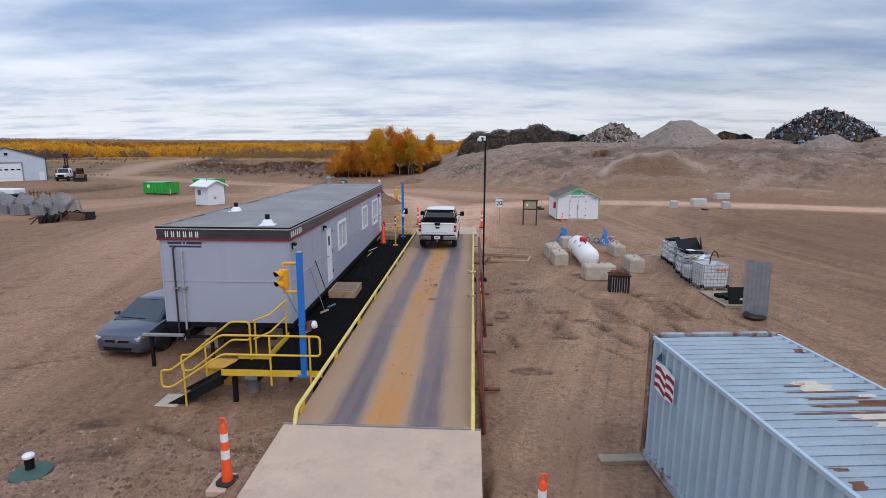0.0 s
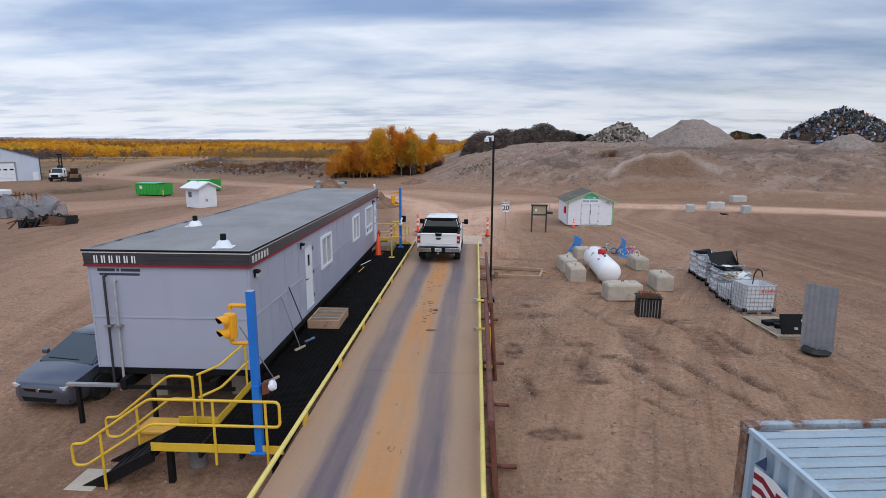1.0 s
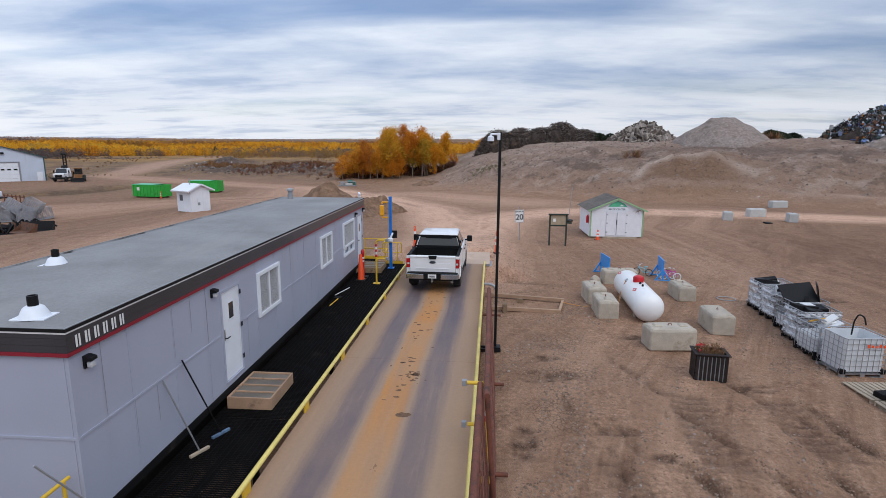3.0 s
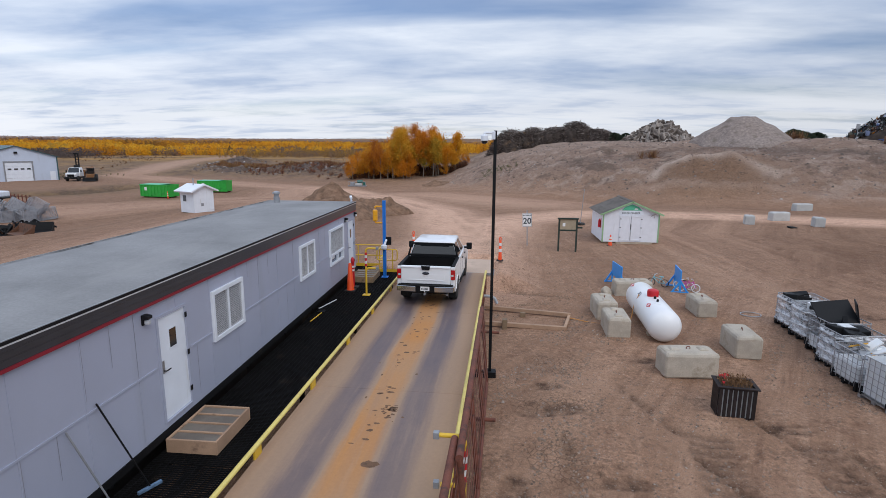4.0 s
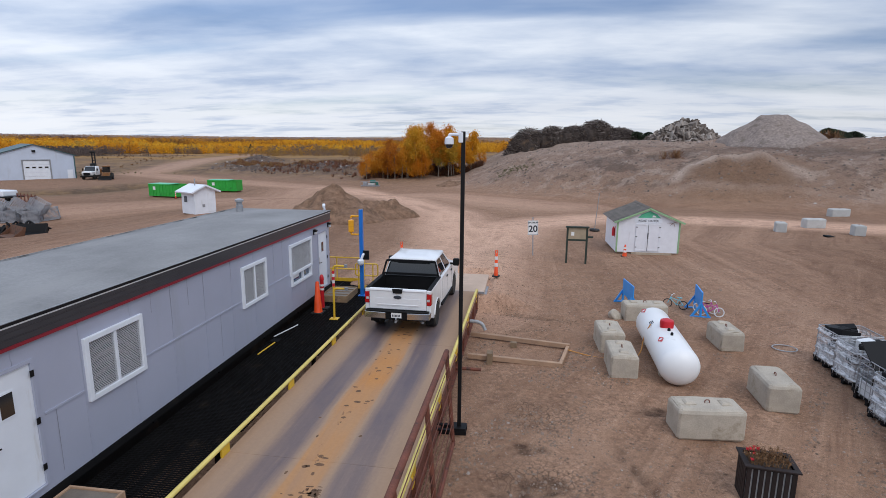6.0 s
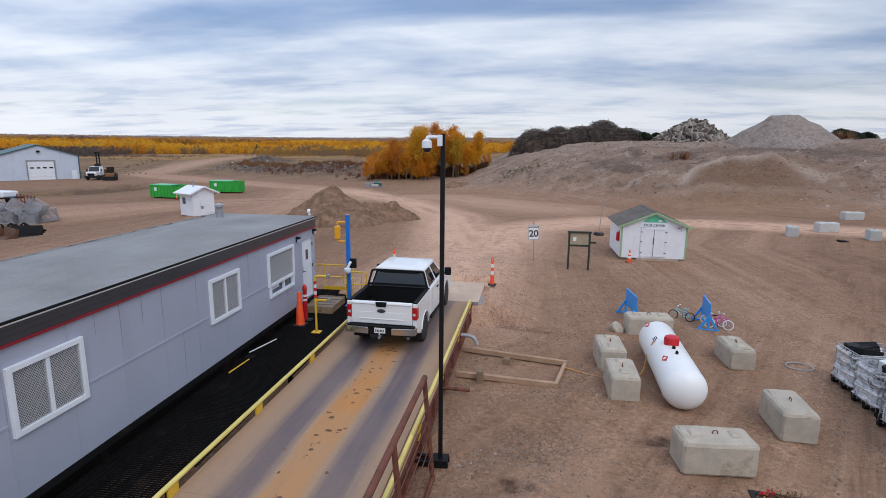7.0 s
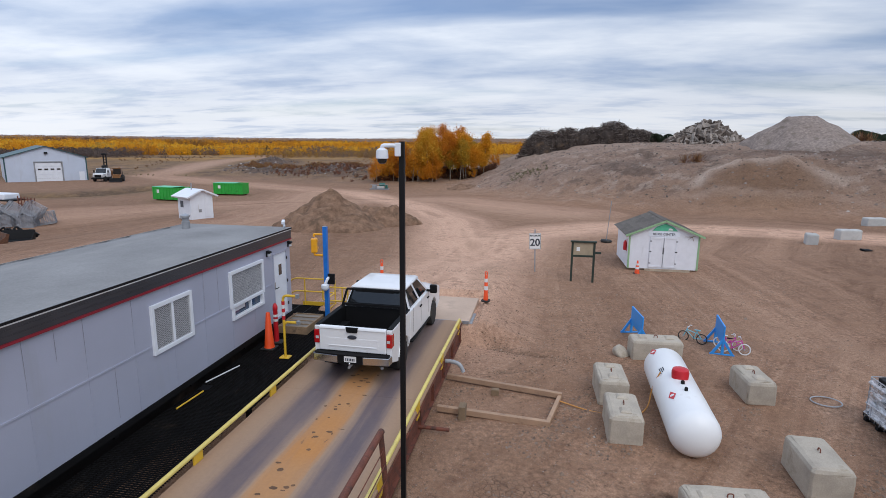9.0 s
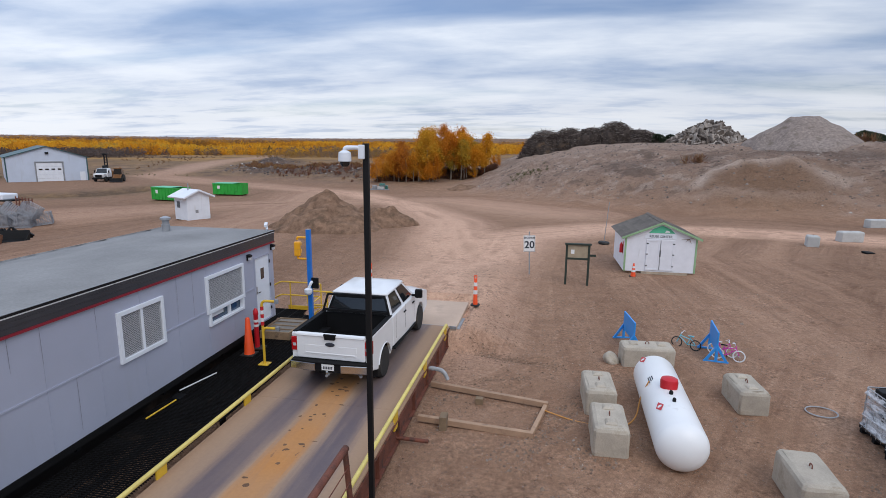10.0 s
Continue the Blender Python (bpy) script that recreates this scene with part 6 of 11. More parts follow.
for s, (p, q, q2, p2) in ((1, (b_[1], b_[2], r_[2], r_[1])), (-1, (b_[3], b_[0], r_[0], r_[3]))):
    P = [Vector(v) for v in (p, q, q2, p2)]
    for a, c in ((0.04, 0.47), (0.51, 0.93)):
        quad_pane("side_window", [P[0].lerp(P[1], a), P[0].lerp(P[1], c), P[3].lerp(P[2], c), P[3].lerp(P[2], a)], 0.10, 0.006, M["window"], truck)
# headache rack
hr = part("headache_rack", tube(bmesh.new(), rounded([(-0.93, 0.60, BED + 0.02), (-0.80, 0.66, 1.90), (0.80, 0.66, 1.90), (0.93, 0.60, BED + 0.02)], 0.05), 0.032, 8), M["black_plastic"], truck, "black steel rack behind the cab", smooth=True)
part("lower_bar", cube(-0.92, 0.92, 0.57, 0.63, BED + 0.05, BED + 0.11), M["black_plastic"], hr)
part("top_bar", cube(-0.55, 0.55, 0.63, 0.68, 1.84, 1.93), M["black_plastic"], hr)
for s in (-1, 1):
    wheel(truck, s * 0.86, 0.0, 0.40, 0.28, s, M["steel"])
    wheel(truck, s * 0.86, 3.68, 0.40, 0.28, s, M["steel"])

# ---- grey saloon beside the trailer ----
car = thing("saloon_car", pose(-10.10, 14.74, gz(-10.0, 16.0) - 0.03, 0, 0, 174), "dark grey four-door saloon car parked on the dirt", "car")
# y runs to the nose, whose tip is at y = 0
C = 0.875
sec = [(0.04, 0.50, 0.24, 0.54, 0.59), (-0.03, 0.70, 0.19, 0.64, 0.70), (-0.16, 0.80, 0.17, 0.71, 0.77), (-0.45, 0.86, 0.17, 0.79, 0.845), (-0.85, C, 0.17, 0.875, 0.91), (-1.45, C, 0.18, 0.93, 0.97), (-2.2, C, 0.18, 0.95, 0.98), (-3.2, C, 0.18, 0.97, 0.99), (-3.9, 0.86, 0.2, 0.98, 1.02), (-4.3, 0.80, 0.24, 0.95, 0.99), (-4.46, 0.70, 0.32, 0.86, 0.88)]
bm = bmesh.new()
loft(bm, [[(-w * 0.9, y, zb), (-w, y, zb + 0.14), (-w, y, (zb + zs) / 2), (-w * 0.97, y, zs), (-w * 0.72, y, zt), (0, y, zt + 0.02), (w * 0.72, y, zt), (w * 0.97, y, zs), (w, y, (zb + zs) / 2), (w, y, zb + 0.14), (w * 0.9, y, zb)] for y, w, zb, zs, zt in sec])
part("body", bm, M["slate"], car, smooth=True)
b2 = [(0.78, -0.78, 0.88), (-0.78, -0.78, 0.88), (-0.80, -3.80, 0.99), (0.80, -3.80, 0.99)]
r2 = [(0.58, -1.72, 1.345), (-0.58, -1.72, 1.345), (-0.56, -2.75, 1.36), (0.56, -2.75, 1.36)]
part("cabin", loft(bmesh.new(), [b2, r2]), M["slate"], car, bevel=0.04)
bm = bmesh.new()
loft(bm, [[(x * a, -2.25 + (y + 2.25) * c, z) for x, y in ((-0.60, -1.70), (0.0, -1.64), (0.60, -1.70), (0.62, -2.25), (0.59, -2.82), (-0.59, -2.82), (-0.62, -2.25))] for a, c, z in ((1.0, 1.0, 1.335), (0.97, 0.98, 1.365), (0.85, 0.88, 1.39), (0.5, 0.55, 1.408), (0.1, 0.15, 1.413))])
part("roof", bm, M["slate"], car, smooth=True, bevel=0.03)
quad_pane("windscreen", [b2[0], b2[1], r2[1], r2[0]], 0.055, 0.02, M["windshield"], car, "blue-grey windscreen")
quad_pane("rear_window", [b2[2], b2[3], r2[3], r2[2]], 0.08, 0.02, M["window"], car)
for s, (p, q, q2, p2) in ((1, (b2[3], b2[0], r2[0], r2[3])), (-1, (b2[1], b2[2], r2[2], r2[1]))):
    P = [Vector(v) for v in (p, q, q2, p2)]
    for a, c in ((0.06, 0.46), (0.50, 0.94)):
        quad_pane("side_window", [P[0].lerp(P[1], a), P[0].lerp(P[1], c), P[3].lerp(P[2], c), P[3].lerp(P[2], a)], 0.08, 0.02, M["window"], car)
for s in (-1, 1):
    part("headlamp", prism(bmesh.new(), [(s * 0.42, 0.540), (s * 0.68, 0.560), (s * 0.735, 0.660), (s * 0.54, 0.640)], "y", -0.22, 0.0), M["lens"], car, "clear headlamp", bevel=0.01)
    part("indicator", prism(bmesh.new(), [(s * 0.70, 0.59), (s * 0.79, 0.60), (s * 0.80, 0.66), (s * 0.735, 0.655)], "y", -0.34, -0.09), M["excavator"], car, bevel=0.01)
    part("mirror", cube(min(s * 0.80, s * 0.97), max(s * 0.80, s * 0.97), -1.22, -1.10, 0.95, 1.08), M["slate"], car, bevel=0.035)
    part("fog_recess", cube(min(s * 0.50, s * 0.72), max(s * 0.50, s * 0.72), -0.12, -0.06, 0.25, 0.34), M["black_plastic"], car, bevel=0.01)
part("grille", prism(bmesh.new(), [(-0.42, 0.58), (0.42, 0.58), (0.36, 0.50), (-0.36, 0.50)], "y", -0.06, 0.048), M["black_plastic"], car, bevel=0.008)
part("grille_bar", prism(bmesh.new(), [(-0.42, 0.60), (0.42, 0.60), (0.42, 0.575), (-0.42, 0.575)], "y", -0.05, 0.052), M["chrome"], car)
part("badge", lathe(bmesh.new(), [(0.05, 0), (0.05, 0.012)], 14, pose(0, 0.05, 0.55, -90, 0, 0)), M["chrome"], car)
part("lower_grille", prism(bmesh.new(), [(-0.48, 0.36), (0.48, 0.36), (0.42, 0.25), (-0.42, 0.25)], "y", -0.12, 0.045), M["black_plastic"], car, bevel=0.008)
part("wiper", rod(bmesh.new(), (0.55, -0.90, 0.965), (-0.30, -0.88, 0.955), 0.014, n=6), M["black"], car)
for s in (-1, 1):
    wheel(car, s * 0.80, -0.86, 0.31, 0.20, s, M["dull_steel"])
    wheel(car, s * 0.80, -3.56, 0.31, 0.20, s, M["dull_steel"])
    part("wheel_well", lathe(bmesh.new(), [(0.36, -0.02), (0.36, 0.02)], 22, pose(s * 0.862, -0.86, 0.33, 0, 90, 0)), M["dark"], car)
    part("wheel_well", lathe(bmesh.new(), [(0.36, -0.02), (0.36, 0.02)], 22, pose(s * 0.862, -3.56, 0.33, 0, 90, 0)), M["dark"], car)

# ---- right-hand yard ----


def lock_block(x, y, yaw, ln=1.52, wd=0.76, ht=0.76, chip=0.05, mat="concrete", seed=0, name="concrete_block", group="concrete blocks", tilt=0.0, mould=True):
    """A cast concrete block with chamfered edges, a key on its top and a lifting loop."""
    rnd = random.Random(seed)
    z = gz(x, y) - 0.03
    b = thing(name, pose(x, y, z, 0, tilt, yaw), "heavy pale concrete barrier block with a lifting loop on the dirt", "concrete block", group)
    bm = bmesh.new()
    h, w = ln / 2, wd / 2
    c = 0.06
    rings = []
    for zz, ins in ((0, 0.035), (0.05, 0.0), (ht - 0.10, 0.0), (ht - 0.035, 0.03), (ht, 0.095)):
        hh, ww = h - ins, w - ins
        k = 0.05
        rings.append([(sx * (hh - (k if i else 0)), sy * (ww - (0 if i else k)), zz) for sx, sy, i in ((-1, -1, 0), (-1, -1, 1), (1, -1, 1), (1, -1, 0), (1, 1, 0), (1, 1, 1), (-1, 1, 1), (-1, 1, 0))])
    loft(bm, rings)
    bmesh.ops.subdivide_edges(bm, edges=bm.edges, cuts=2, use_grid_fill=True)
    for v in bm.verts:
        d = noise.noise(v.co * 3.0 + Vector((seed * 7.1, 0, 0))) * 0.018
        v.co += v.co.normalized() * d
        if rnd.random() < 0.05:
            v.co *= 1 - chip * 0.4
    part("block", bm, M[mat], b)
    if mould:
        for s in (-1, 1):
            part("top_key", lathe(bmesh.new(), [(0.17, ht - 0.02), (0.17, ht + 0.015), (0.11, ht + 0.05), (0.02, ht + 0.055)], 4, pose(s * ln * 0.27, 0, 0, 0, 0, 45)), M[mat], b)
    part("lifting_loop", tube(bmesh.new(), rounded([(-0.05, 0, ht - 0.02), (-0.05, 0, ht + 0.07), (0.05, 0, ht + 0.07), (0.05, 0, ht - 0.02)], 0.04), 0.012, 6), M["rust"], b)
    return b


lock_block(6.47, 25.02, 4, 1.46, 0.76, 0.72, seed=1)
lock_block(8.68, 26.86, 88, 1.32, 0.76, 0.72, seed=2, mould=False)
lock_block(5.20, 28.22, 89, 1.30, 0.76, 0.72, seed=3)
lock_block(5.16, 30.08, 91, 1.30, 0.76, 0.72, seed=4)
lock_block(6.88, 33.05, 3, 1.52, 0.72, 0.70, seed=5)
lock_block(8.92, 30.82, 92, 1.24, 0.72, 0.66, seed=6, chip=0.14)
# farther blocks
lock_block(22.4, 57.7, 75, 0.9, 0.76, 0.8, mat="far_concrete", seed=11, mould=False)
lock_block(26.2, 60.6, 8, 1.6, 0.76, 0.8, mat="far_concrete", seed=12, mould=False)
lock_block(27.3, 56.6, 80, 0.9, 0.76, 0.8, mat="far_concrete", seed=13, mould=False)
lock_block(33.2, 70.2, 12, 1.9, 0.76, 0.8, mat="far_concrete", seed=14, mould=False)

# propane tank
TA, TB = Vector((6.62, 31.35, 0)), Vector((6.60, 27.35, 0))
g = gz(6.6, 29.3)
tank = thing("gas_tank", look((6.62, 29.20, g + 0.55), (6.52, 26.92, g + 0.55)) , "white horizontal gas tank with a red valve hood on concrete feet", "gas tank")
R, HL = 0.53, 2.15
bm = bmesh.new()
prof = []
for k in range(9):
    a = math.pi / 2 * k / 8
    prof.append((R * math.sin(a), -HL - 0.0 - 0.36 * math.cos(a) + 0.36))
prof += [(R, -0.8), (R * 1.004, -0.75), (R * 1.004, -0.72), (R, -0.68), (R, 0.7), (R * 1.004, 0.74), (R * 1.004, 0.77), (R, 0.8)]
for k in range(9):
    a = math.pi / 2 * (1 - k / 8)
    prof.append((R * math.sin(a), HL - 0.36 + 0.36 * math.cos(a)))
lathe(bm, prof, 40)
part("shell", bm, M["tank"], tank, smooth=True)
# local axes of the tank: z along it, y up
part("valve_hood", lathe(bmesh.new(), [(0.19, R - 0.04), (0.20, R + 0.12), (0.18, R + 0.19), (0.10, R + 0.225), (0.0, R + 0.23)], 22, pose(0, 0, -0.08, -90, 0, 0)), M["red_plastic"], tank, "red domed valve hood", smooth=True)
for dz, rr in ((-0.48, 0.045), (-0.85, 0.04)):
    part("fitting", lathe(bmesh.new(), [(rr, R - 0.02), (rr, R + 0.05), (rr * 0.6, R + 0.08)], 12, pose(0.02, 0, dz, -90, 0, 0)), M["black"], tank, "black fitting", smooth=True)
for dz, side in ((-0.95, -1), (1.75, -1)):
    a = radians(38)
    m = pose(0, 0, 0, 0, 0, 0) @ Matrix.Rotation(side * a, 4, "Z")
    bm = bmesh.new()
    rows = []
    for i in range(5):
        ang = math.pi / 2 + (i - 2) * 0.09
        rows.append([(R + 0.006) * math.cos(ang), (R + 0.006) * math.sin(ang)])
    half = [0.0, 0.10, 0.19, 0.10, 0.0]
    vs = []
    for (x, y), h in zip(rows, half):
        vs.append((bm.verts.new((x, y, dz - h - 0.002)), bm.verts.new((x, y, dz + h + 0.002))))
    for p, q in zip(vs, vs[1:]):
        bm.faces.new((p[0], q[0], q[1], p[1]))
    part("warning_diamond", bm, M["red_plastic"], tank, "red and white warning diamond", at=m)
    bm = bmesh.new()
    vs = []
    for i, h in ((1, 0.03), (2, 0.05), (3, 0.03)):
        ang = math.pi / 2 + (i - 2) * 0.09
        x, y = (R + 0.010) * math.cos(ang), (R + 0.010) * math.sin(ang)
        vs.append((bm.verts.new((x, y, dz - h)), bm.verts.new((x, y, dz + h))))
    for p, q in zip(vs, vs[1:]):
        bm.faces.new((p[0], q[0], q[1], p[1]))
    part("diamond_bar", bm, M["text_white"], tank, at=m)
bm = bmesh.new()
for k in range(3):
    ang = math.pi / 2 - 0.75 + k * 0.09
    x, y = (R + 0.006) * math.cos(ang), (R + 0.006) * math.sin(ang)
    x2, y2 = (R + 0.006) * math.cos(ang + 0.05), (R + 0.006) * math.sin(ang + 0.05)
    bm.faces.new([bm.verts.new(v) for v in ((x, y, 0.62), (x2, y2, 0.62), (x2, y2, 0.3 + k * 0.05), (x, y, 0.3 + k * 0.05))])
part("notice_bar", bm, M["text_dark"], tank, "small dark notice lines")
for dz in (-1.2, 1.2):
    part("saddle", cube(-0.36, 0.36, -0.60, -0.36, dz - 0.12, dz + 0.12), M["concrete"], tank, "concrete saddle", bevel=0.015)


# hoses
def loose_hose(name, pts, r, mat, label, closed=False):
    h = thing(name, pose(0, 0, 0), label, "hose")
    p3 = [(x, y, gz(x, y) + r + dz) for x, y, dz in pts]
    part("hose", tube(bmesh.new(), rounded(p3, 0.4, 6, closed), r, 6, closed), M[mat], h, smooth=True)


loose_hose("gas_hose", [(3.8, 29.3, 0.08), (4.6, 28.95, 0.02), (5.6, 28.85, 0.02), (6.0, 29.3, 0.1), (6.1, 29.6, 0.5), (6.25, 29.5, 0.98)], 0.018, "hose_orange", "thin orange hose from the frame to the tank")
ringpts = [(10.68 + 0.36 * math.cos(a), 30.67 + 0.30 * math.sin(a), 0.03) for a in [2 * math.pi * k / 16 for k in range(16)]]
loose_hose("coiled_hose", ringpts, 0.017, "hose_grey", "loop of pale hose lying on the dirt", True)

# rock by the end block
rk = bmesh.new()
bmesh.ops.create_icosphere(rk, subdivisions=3, radius=0.24)
for v in rk.verts:
    v.co *= 1 + 0.45 * noise.noise(v.co * 4)
rock = part("boulder", rk, M["concrete"], None, smooth=True)
rock.location = (5.85, 33.0, gz(5.85, 33.0) + 0.12)
tagged(rock, "small brown-grey boulder beside a concrete block", "boulder")

# timber frame on the dirt
frame_ = thing("timber_crib", pose(0, 0, 0), "open frame of heavy brown timbers lying on the dirt", "timber crib")


def beam(parent, a, b, w=0.12, h=0.14, name="beam"):
    a, b = Vector((*a, gz(*a) + 0.03)), Vector((*b, gz(*b) + 0.03))
    d = b - a
    m = Matrix.Translation(a) @ d.to_track_quat("Y", "Z").to_matrix().to_4x4()
    part(name, cube(-w / 2, w / 2, 0, d.length, 0, h), M["lumber"], parent, bevel=0.008, at=m)


beam(frame_, (0.75, 30.25), (3.9, 29.6))
beam(frame_, (0.8, 28.35), (3.55, 28.05))
beam(frame_, (3.5, 28.1), (3.85, 29.62), 0.10, 0.10)
part("peg", cube(1.38, 1.55, 28.0, 28.28, gz(1.5, 28.2) - 0.02, gz(1.5, 28.2) + 0.34), M["wood"], frame_, bevel=0.006)
part("peg", cube(2.05, 2.25, 29.5, 29.66, gz(2.1, 29.6) - 0.02, gz(2.1, 29.6) + 0.14), M["wood"], frame_, bevel=0.006)

# planter
pl = thing("planter_box", pose(6.77, 22.72, gz(6.86, 22.7) - 0.01, 0, 0, -7), "dark slatted planter box with red flowers and dry stalks", "planter")
PW, PD, PH = 0.42, 0.30, 0.74
part("liner", cube(-PW + 0.05, PW - 0.05, -PD + 0.05, PD - 0.05, 0.02, PH - 0.06), M["gap_white"], pl, "pale liner showing between the boards")
n = 8
first = None
for side in (-1, 1):
    for k in range(n):
        x = -PW + 0.01 + (k + 0.5) * (2 * PW - 0.02) / n
        m = pose(x, side * (PD - 0.03), 0)
        if first is None:
            first = part("slat", cube(-0.036, 0.036, -0.012, 0.012, 0.0, PH), M["planter"], pl, at=m, bevel=0.003)
        else:
            again(first, m)
    for k in range(6):
        y = -PD + 0.05 + (k + 0.5) * (2 * PD - 0.1) / 6
        again(first, pose(side * (PW - 0.013), y, 0, 0, 0, 90))
for a in ((-PW - 0.03, PW + 0.03, -PD - 0.03, -PD + 0.06), (-PW - 0.03, PW + 0.03, PD - 0.06, PD + 0.03), (-PW - 0.03, -PW + 0.06, -PD + 0.06, PD - 0.06), (PW - 0.06, PW + 0.03, -PD + 0.06, PD - 0.06)):
    part("rim_board", cube(*a, PH, PH + 0.03), M["planter"], pl, bevel=0.004)
part("soil", cube(-PW + 0.055, PW - 0.055, -PD + 0.055, PD - 0.055, PH - 0.06, PH - 0.03), M["soil"], pl)
bm, bm2 = bmesh.new(), bmesh.new()
rnd = random.Random(5)
for k in range(150):
    x, y = rnd.uniform(-PW + 0.1, PW - 0.08), rnd.uniform(-PD + 0.08, PD - 0.08)
    t = Vector((x + rnd.uniform(-0.1, 0.1), y + rnd.uniform(-0.1, 0.1), PH + rnd.uniform(0.03, 0.24)))
    rod(bm, (x, y, PH - 0.04), t, 0.006, 0.002, n=4)
    for j in range(3):
        o = t + Vector((rnd.uniform(-0.04, 0.04), rnd.uniform(-0.04, 0.04), rnd.uniform(-0.06, 0.02)))
        s = rnd.uniform(0.015, 0.035)
        bm.faces.new([bm.verts.new(o + Vector((rnd.uniform(-s, s), rnd.uniform(-s, s), rnd.uniform(-s, s)))) for _ in range(3)])
for k in range(7):
    cx = -0.22 + rnd.uniform(-0.16, 0.10)
    c = Vector((cx, rnd.uniform(-0.2, 0.2), PH + rnd.uniform(0.08, 0.16)))
    for j in range(9):
        s = 0.032
        bm2.faces.new([bm2.verts.new(c + Vector((rnd.uniform(-s, s), rnd.uniform(-s, s), rnd.uniform(-s, s)))) for _ in range(4)])
part("dry_growth", bm, M["dry"], pl, "brown withered stalks")
part("flowers", bm2, M["petal"], pl, "red blooms")


# ---- tote cages ----
def tote(x, y, yaw, kind, seed):
    rnd = random.Random(seed)
    lab = {"full": "white plastic tote in a galvanised cage on a pallet, orange scrawl", "wrap": "caged tote bundled in grey stretch film", "black": "cage heaped with black sheet plastic", "low": "cut-down caged tote holding white and orange scraps"}[kind]
    t = thing("tote_cage", pose(x, y, gz(x, y) - 0.005, 0, 0, yaw), lab, "tote cage", "tote cages")
    L_, W_, H_ = 0.60, 0.50, 1.14
    if kind == "low":
        H_ = 1.0
    bm = bmesh.new()
    for yy in (-W_ + 0.05, 0, W_ - 0.05):
        box(bm, -L_, L_, yy - 0.05, yy + 0.05, 0.0, 0.03)
    for xx in (-L_ + 0.06, 0, L_ - 0.06):
        for yy in (-W_ + 0.05, 0, W_ - 0.05):
            box(bm, xx - 0.06, xx + 0.06, yy - 0.05, yy + 0.05, 0.03, 0.11)
    box(bm, -L_, L_, -W_, W_, 0.11, 0.14)
    part("pallet", bm, M["steel" if kind == "full" else "black_plastic"], t)
    if kind in ("full", "black", "wrap"):
        # cut open at the top
        top = H_ - 0.03 if kind == "full" else 0.55
        rings = [[(sx * (L_ - o - (0.08 if j else 0)), sy * (W_ - o - (0 if j else 0.08)), z) for sx, sy, j in ((-1, -1, 0), (-1, -1, 1), (1, -1, 1), (1, -1, 0), (1, 1, 0), (1, 1, 1), (-1, 1, 1), (-1, 1, 0))] for z, o in ((0.16, 0.06), (0.20, 0.03), (top, 0.03), (top, 0.045), (0.24, 0.05))]
        part("bottle", loft(bmesh.new(), rings), M["poly"], t, "translucent white tank cut open at the top")
    elif kind == "low":
        part("bottle", cube(-L_ + 0.03, L_ - 0.03, -W_ + 0.03, W_ - 0.03, 0.16, 0.7), M["poly"], t, bevel=0.06)
    # cage
    bm = bmesh.new()
    r = 0.010
    for k in range(7):
        z = 0.2 + k * (H_ - 0.2) / 6
        rr = 0.014 if k == 6 else r
        tube(bm, rounded([(-L_, -W_, z), (L_, -W_, z), (L_, W_, z), (-L_, W_, z)], 0.06, 3, True), rr, 5, True)
    for k in range(8):
        x_ = -L_ + 0.05 + k * (2 * L_ - 0.1) / 7
        for s in (-1, 1):
            rod(bm, (x_, s * (W_ + 0.012), 0.13), (x_, s * (W_ + 0.012), H_), r, n=5)
    for k in range(6):
        y_ = -W_ + 0.06 + k * (2 * W_ - 0.12) / 5
        for s in (-1, 1):
            rod(bm, (s * (L_ + 0.012), y_, 0.13), (s * (L_ + 0.012), y_, H_), r, n=5)
    part("cage", bm, M["steel"], t, "galvanised tube cage")
    for sx in (-1, 1):
        for sy in (-1, 1):
            part("corner_guard", cube(min(sx * (L_ - 0.12), sx * (L_ + 0.016)), max(sx * (L_ - 0.12), sx * (L_ + 0.016)), min(sy * (W_ - 0.12), sy * (W_ + 0.016)), max(sy * (W_ - 0.12), sy * (W_ + 0.016)), 0.12, 0.25), M["black_plastic"], t, bevel=0.01)
    if kind == "full":
        bm = bmesh.new()
        for k, dx in enumerate((0.0, 0.1, 0.2, 0.31, 0.42)):
            box(bm, 0.0 + dx, 0.06 + dx, -W_ - 0.028, -W_ - 0.024, 0.88 + 0.01 * (k % 2), 0.98 - 0.02 * (k % 3))
        part("scrawl_bar", bm, M["orange"], t, "orange painted marks")
        part("cable_bundle", tube(bmesh.new(), rounded([(0.0, 0.1, H_ - 0.1), (0.06, 0.15, H_ + 0.28), (0.14, 0.12, H_ + 0.5), (0.3, 0.1, H_ + 0.42), (0.33, 0.05, H_ + 0.2)], 0.08), 0.022, 6), M["black"], t, "black cable sticking out", smooth=True)
    if kind == "wrap":
        bm = bmesh.new()
        rings = []
        for i in range(12):
            z = 0.18 + i * (H_ - 0.2) / 11
            o = 0.02 + 0.045 * (i % 3 == 1) + rnd.uniform(0, 0.02)
            rings.append([(sx * (L_ + o - (0.16 if j else 0)), sy * (W_ + o - (0 if j else 0.16)), z + rnd.uniform(-0.02, 0.02)) for sx, sy, j in ((-1, -1, 0), (-1, -1, 1), (1, -1, 1), (1, -1, 0), (1, 1, 0), (1, 1, 1), (-1, 1, 1), (-1, 1, 0))])
        loft(bm, rings, cap=False)
        part("stretch_film", bm, M["film"], t, "crumpled clear stretch film", smooth=True)
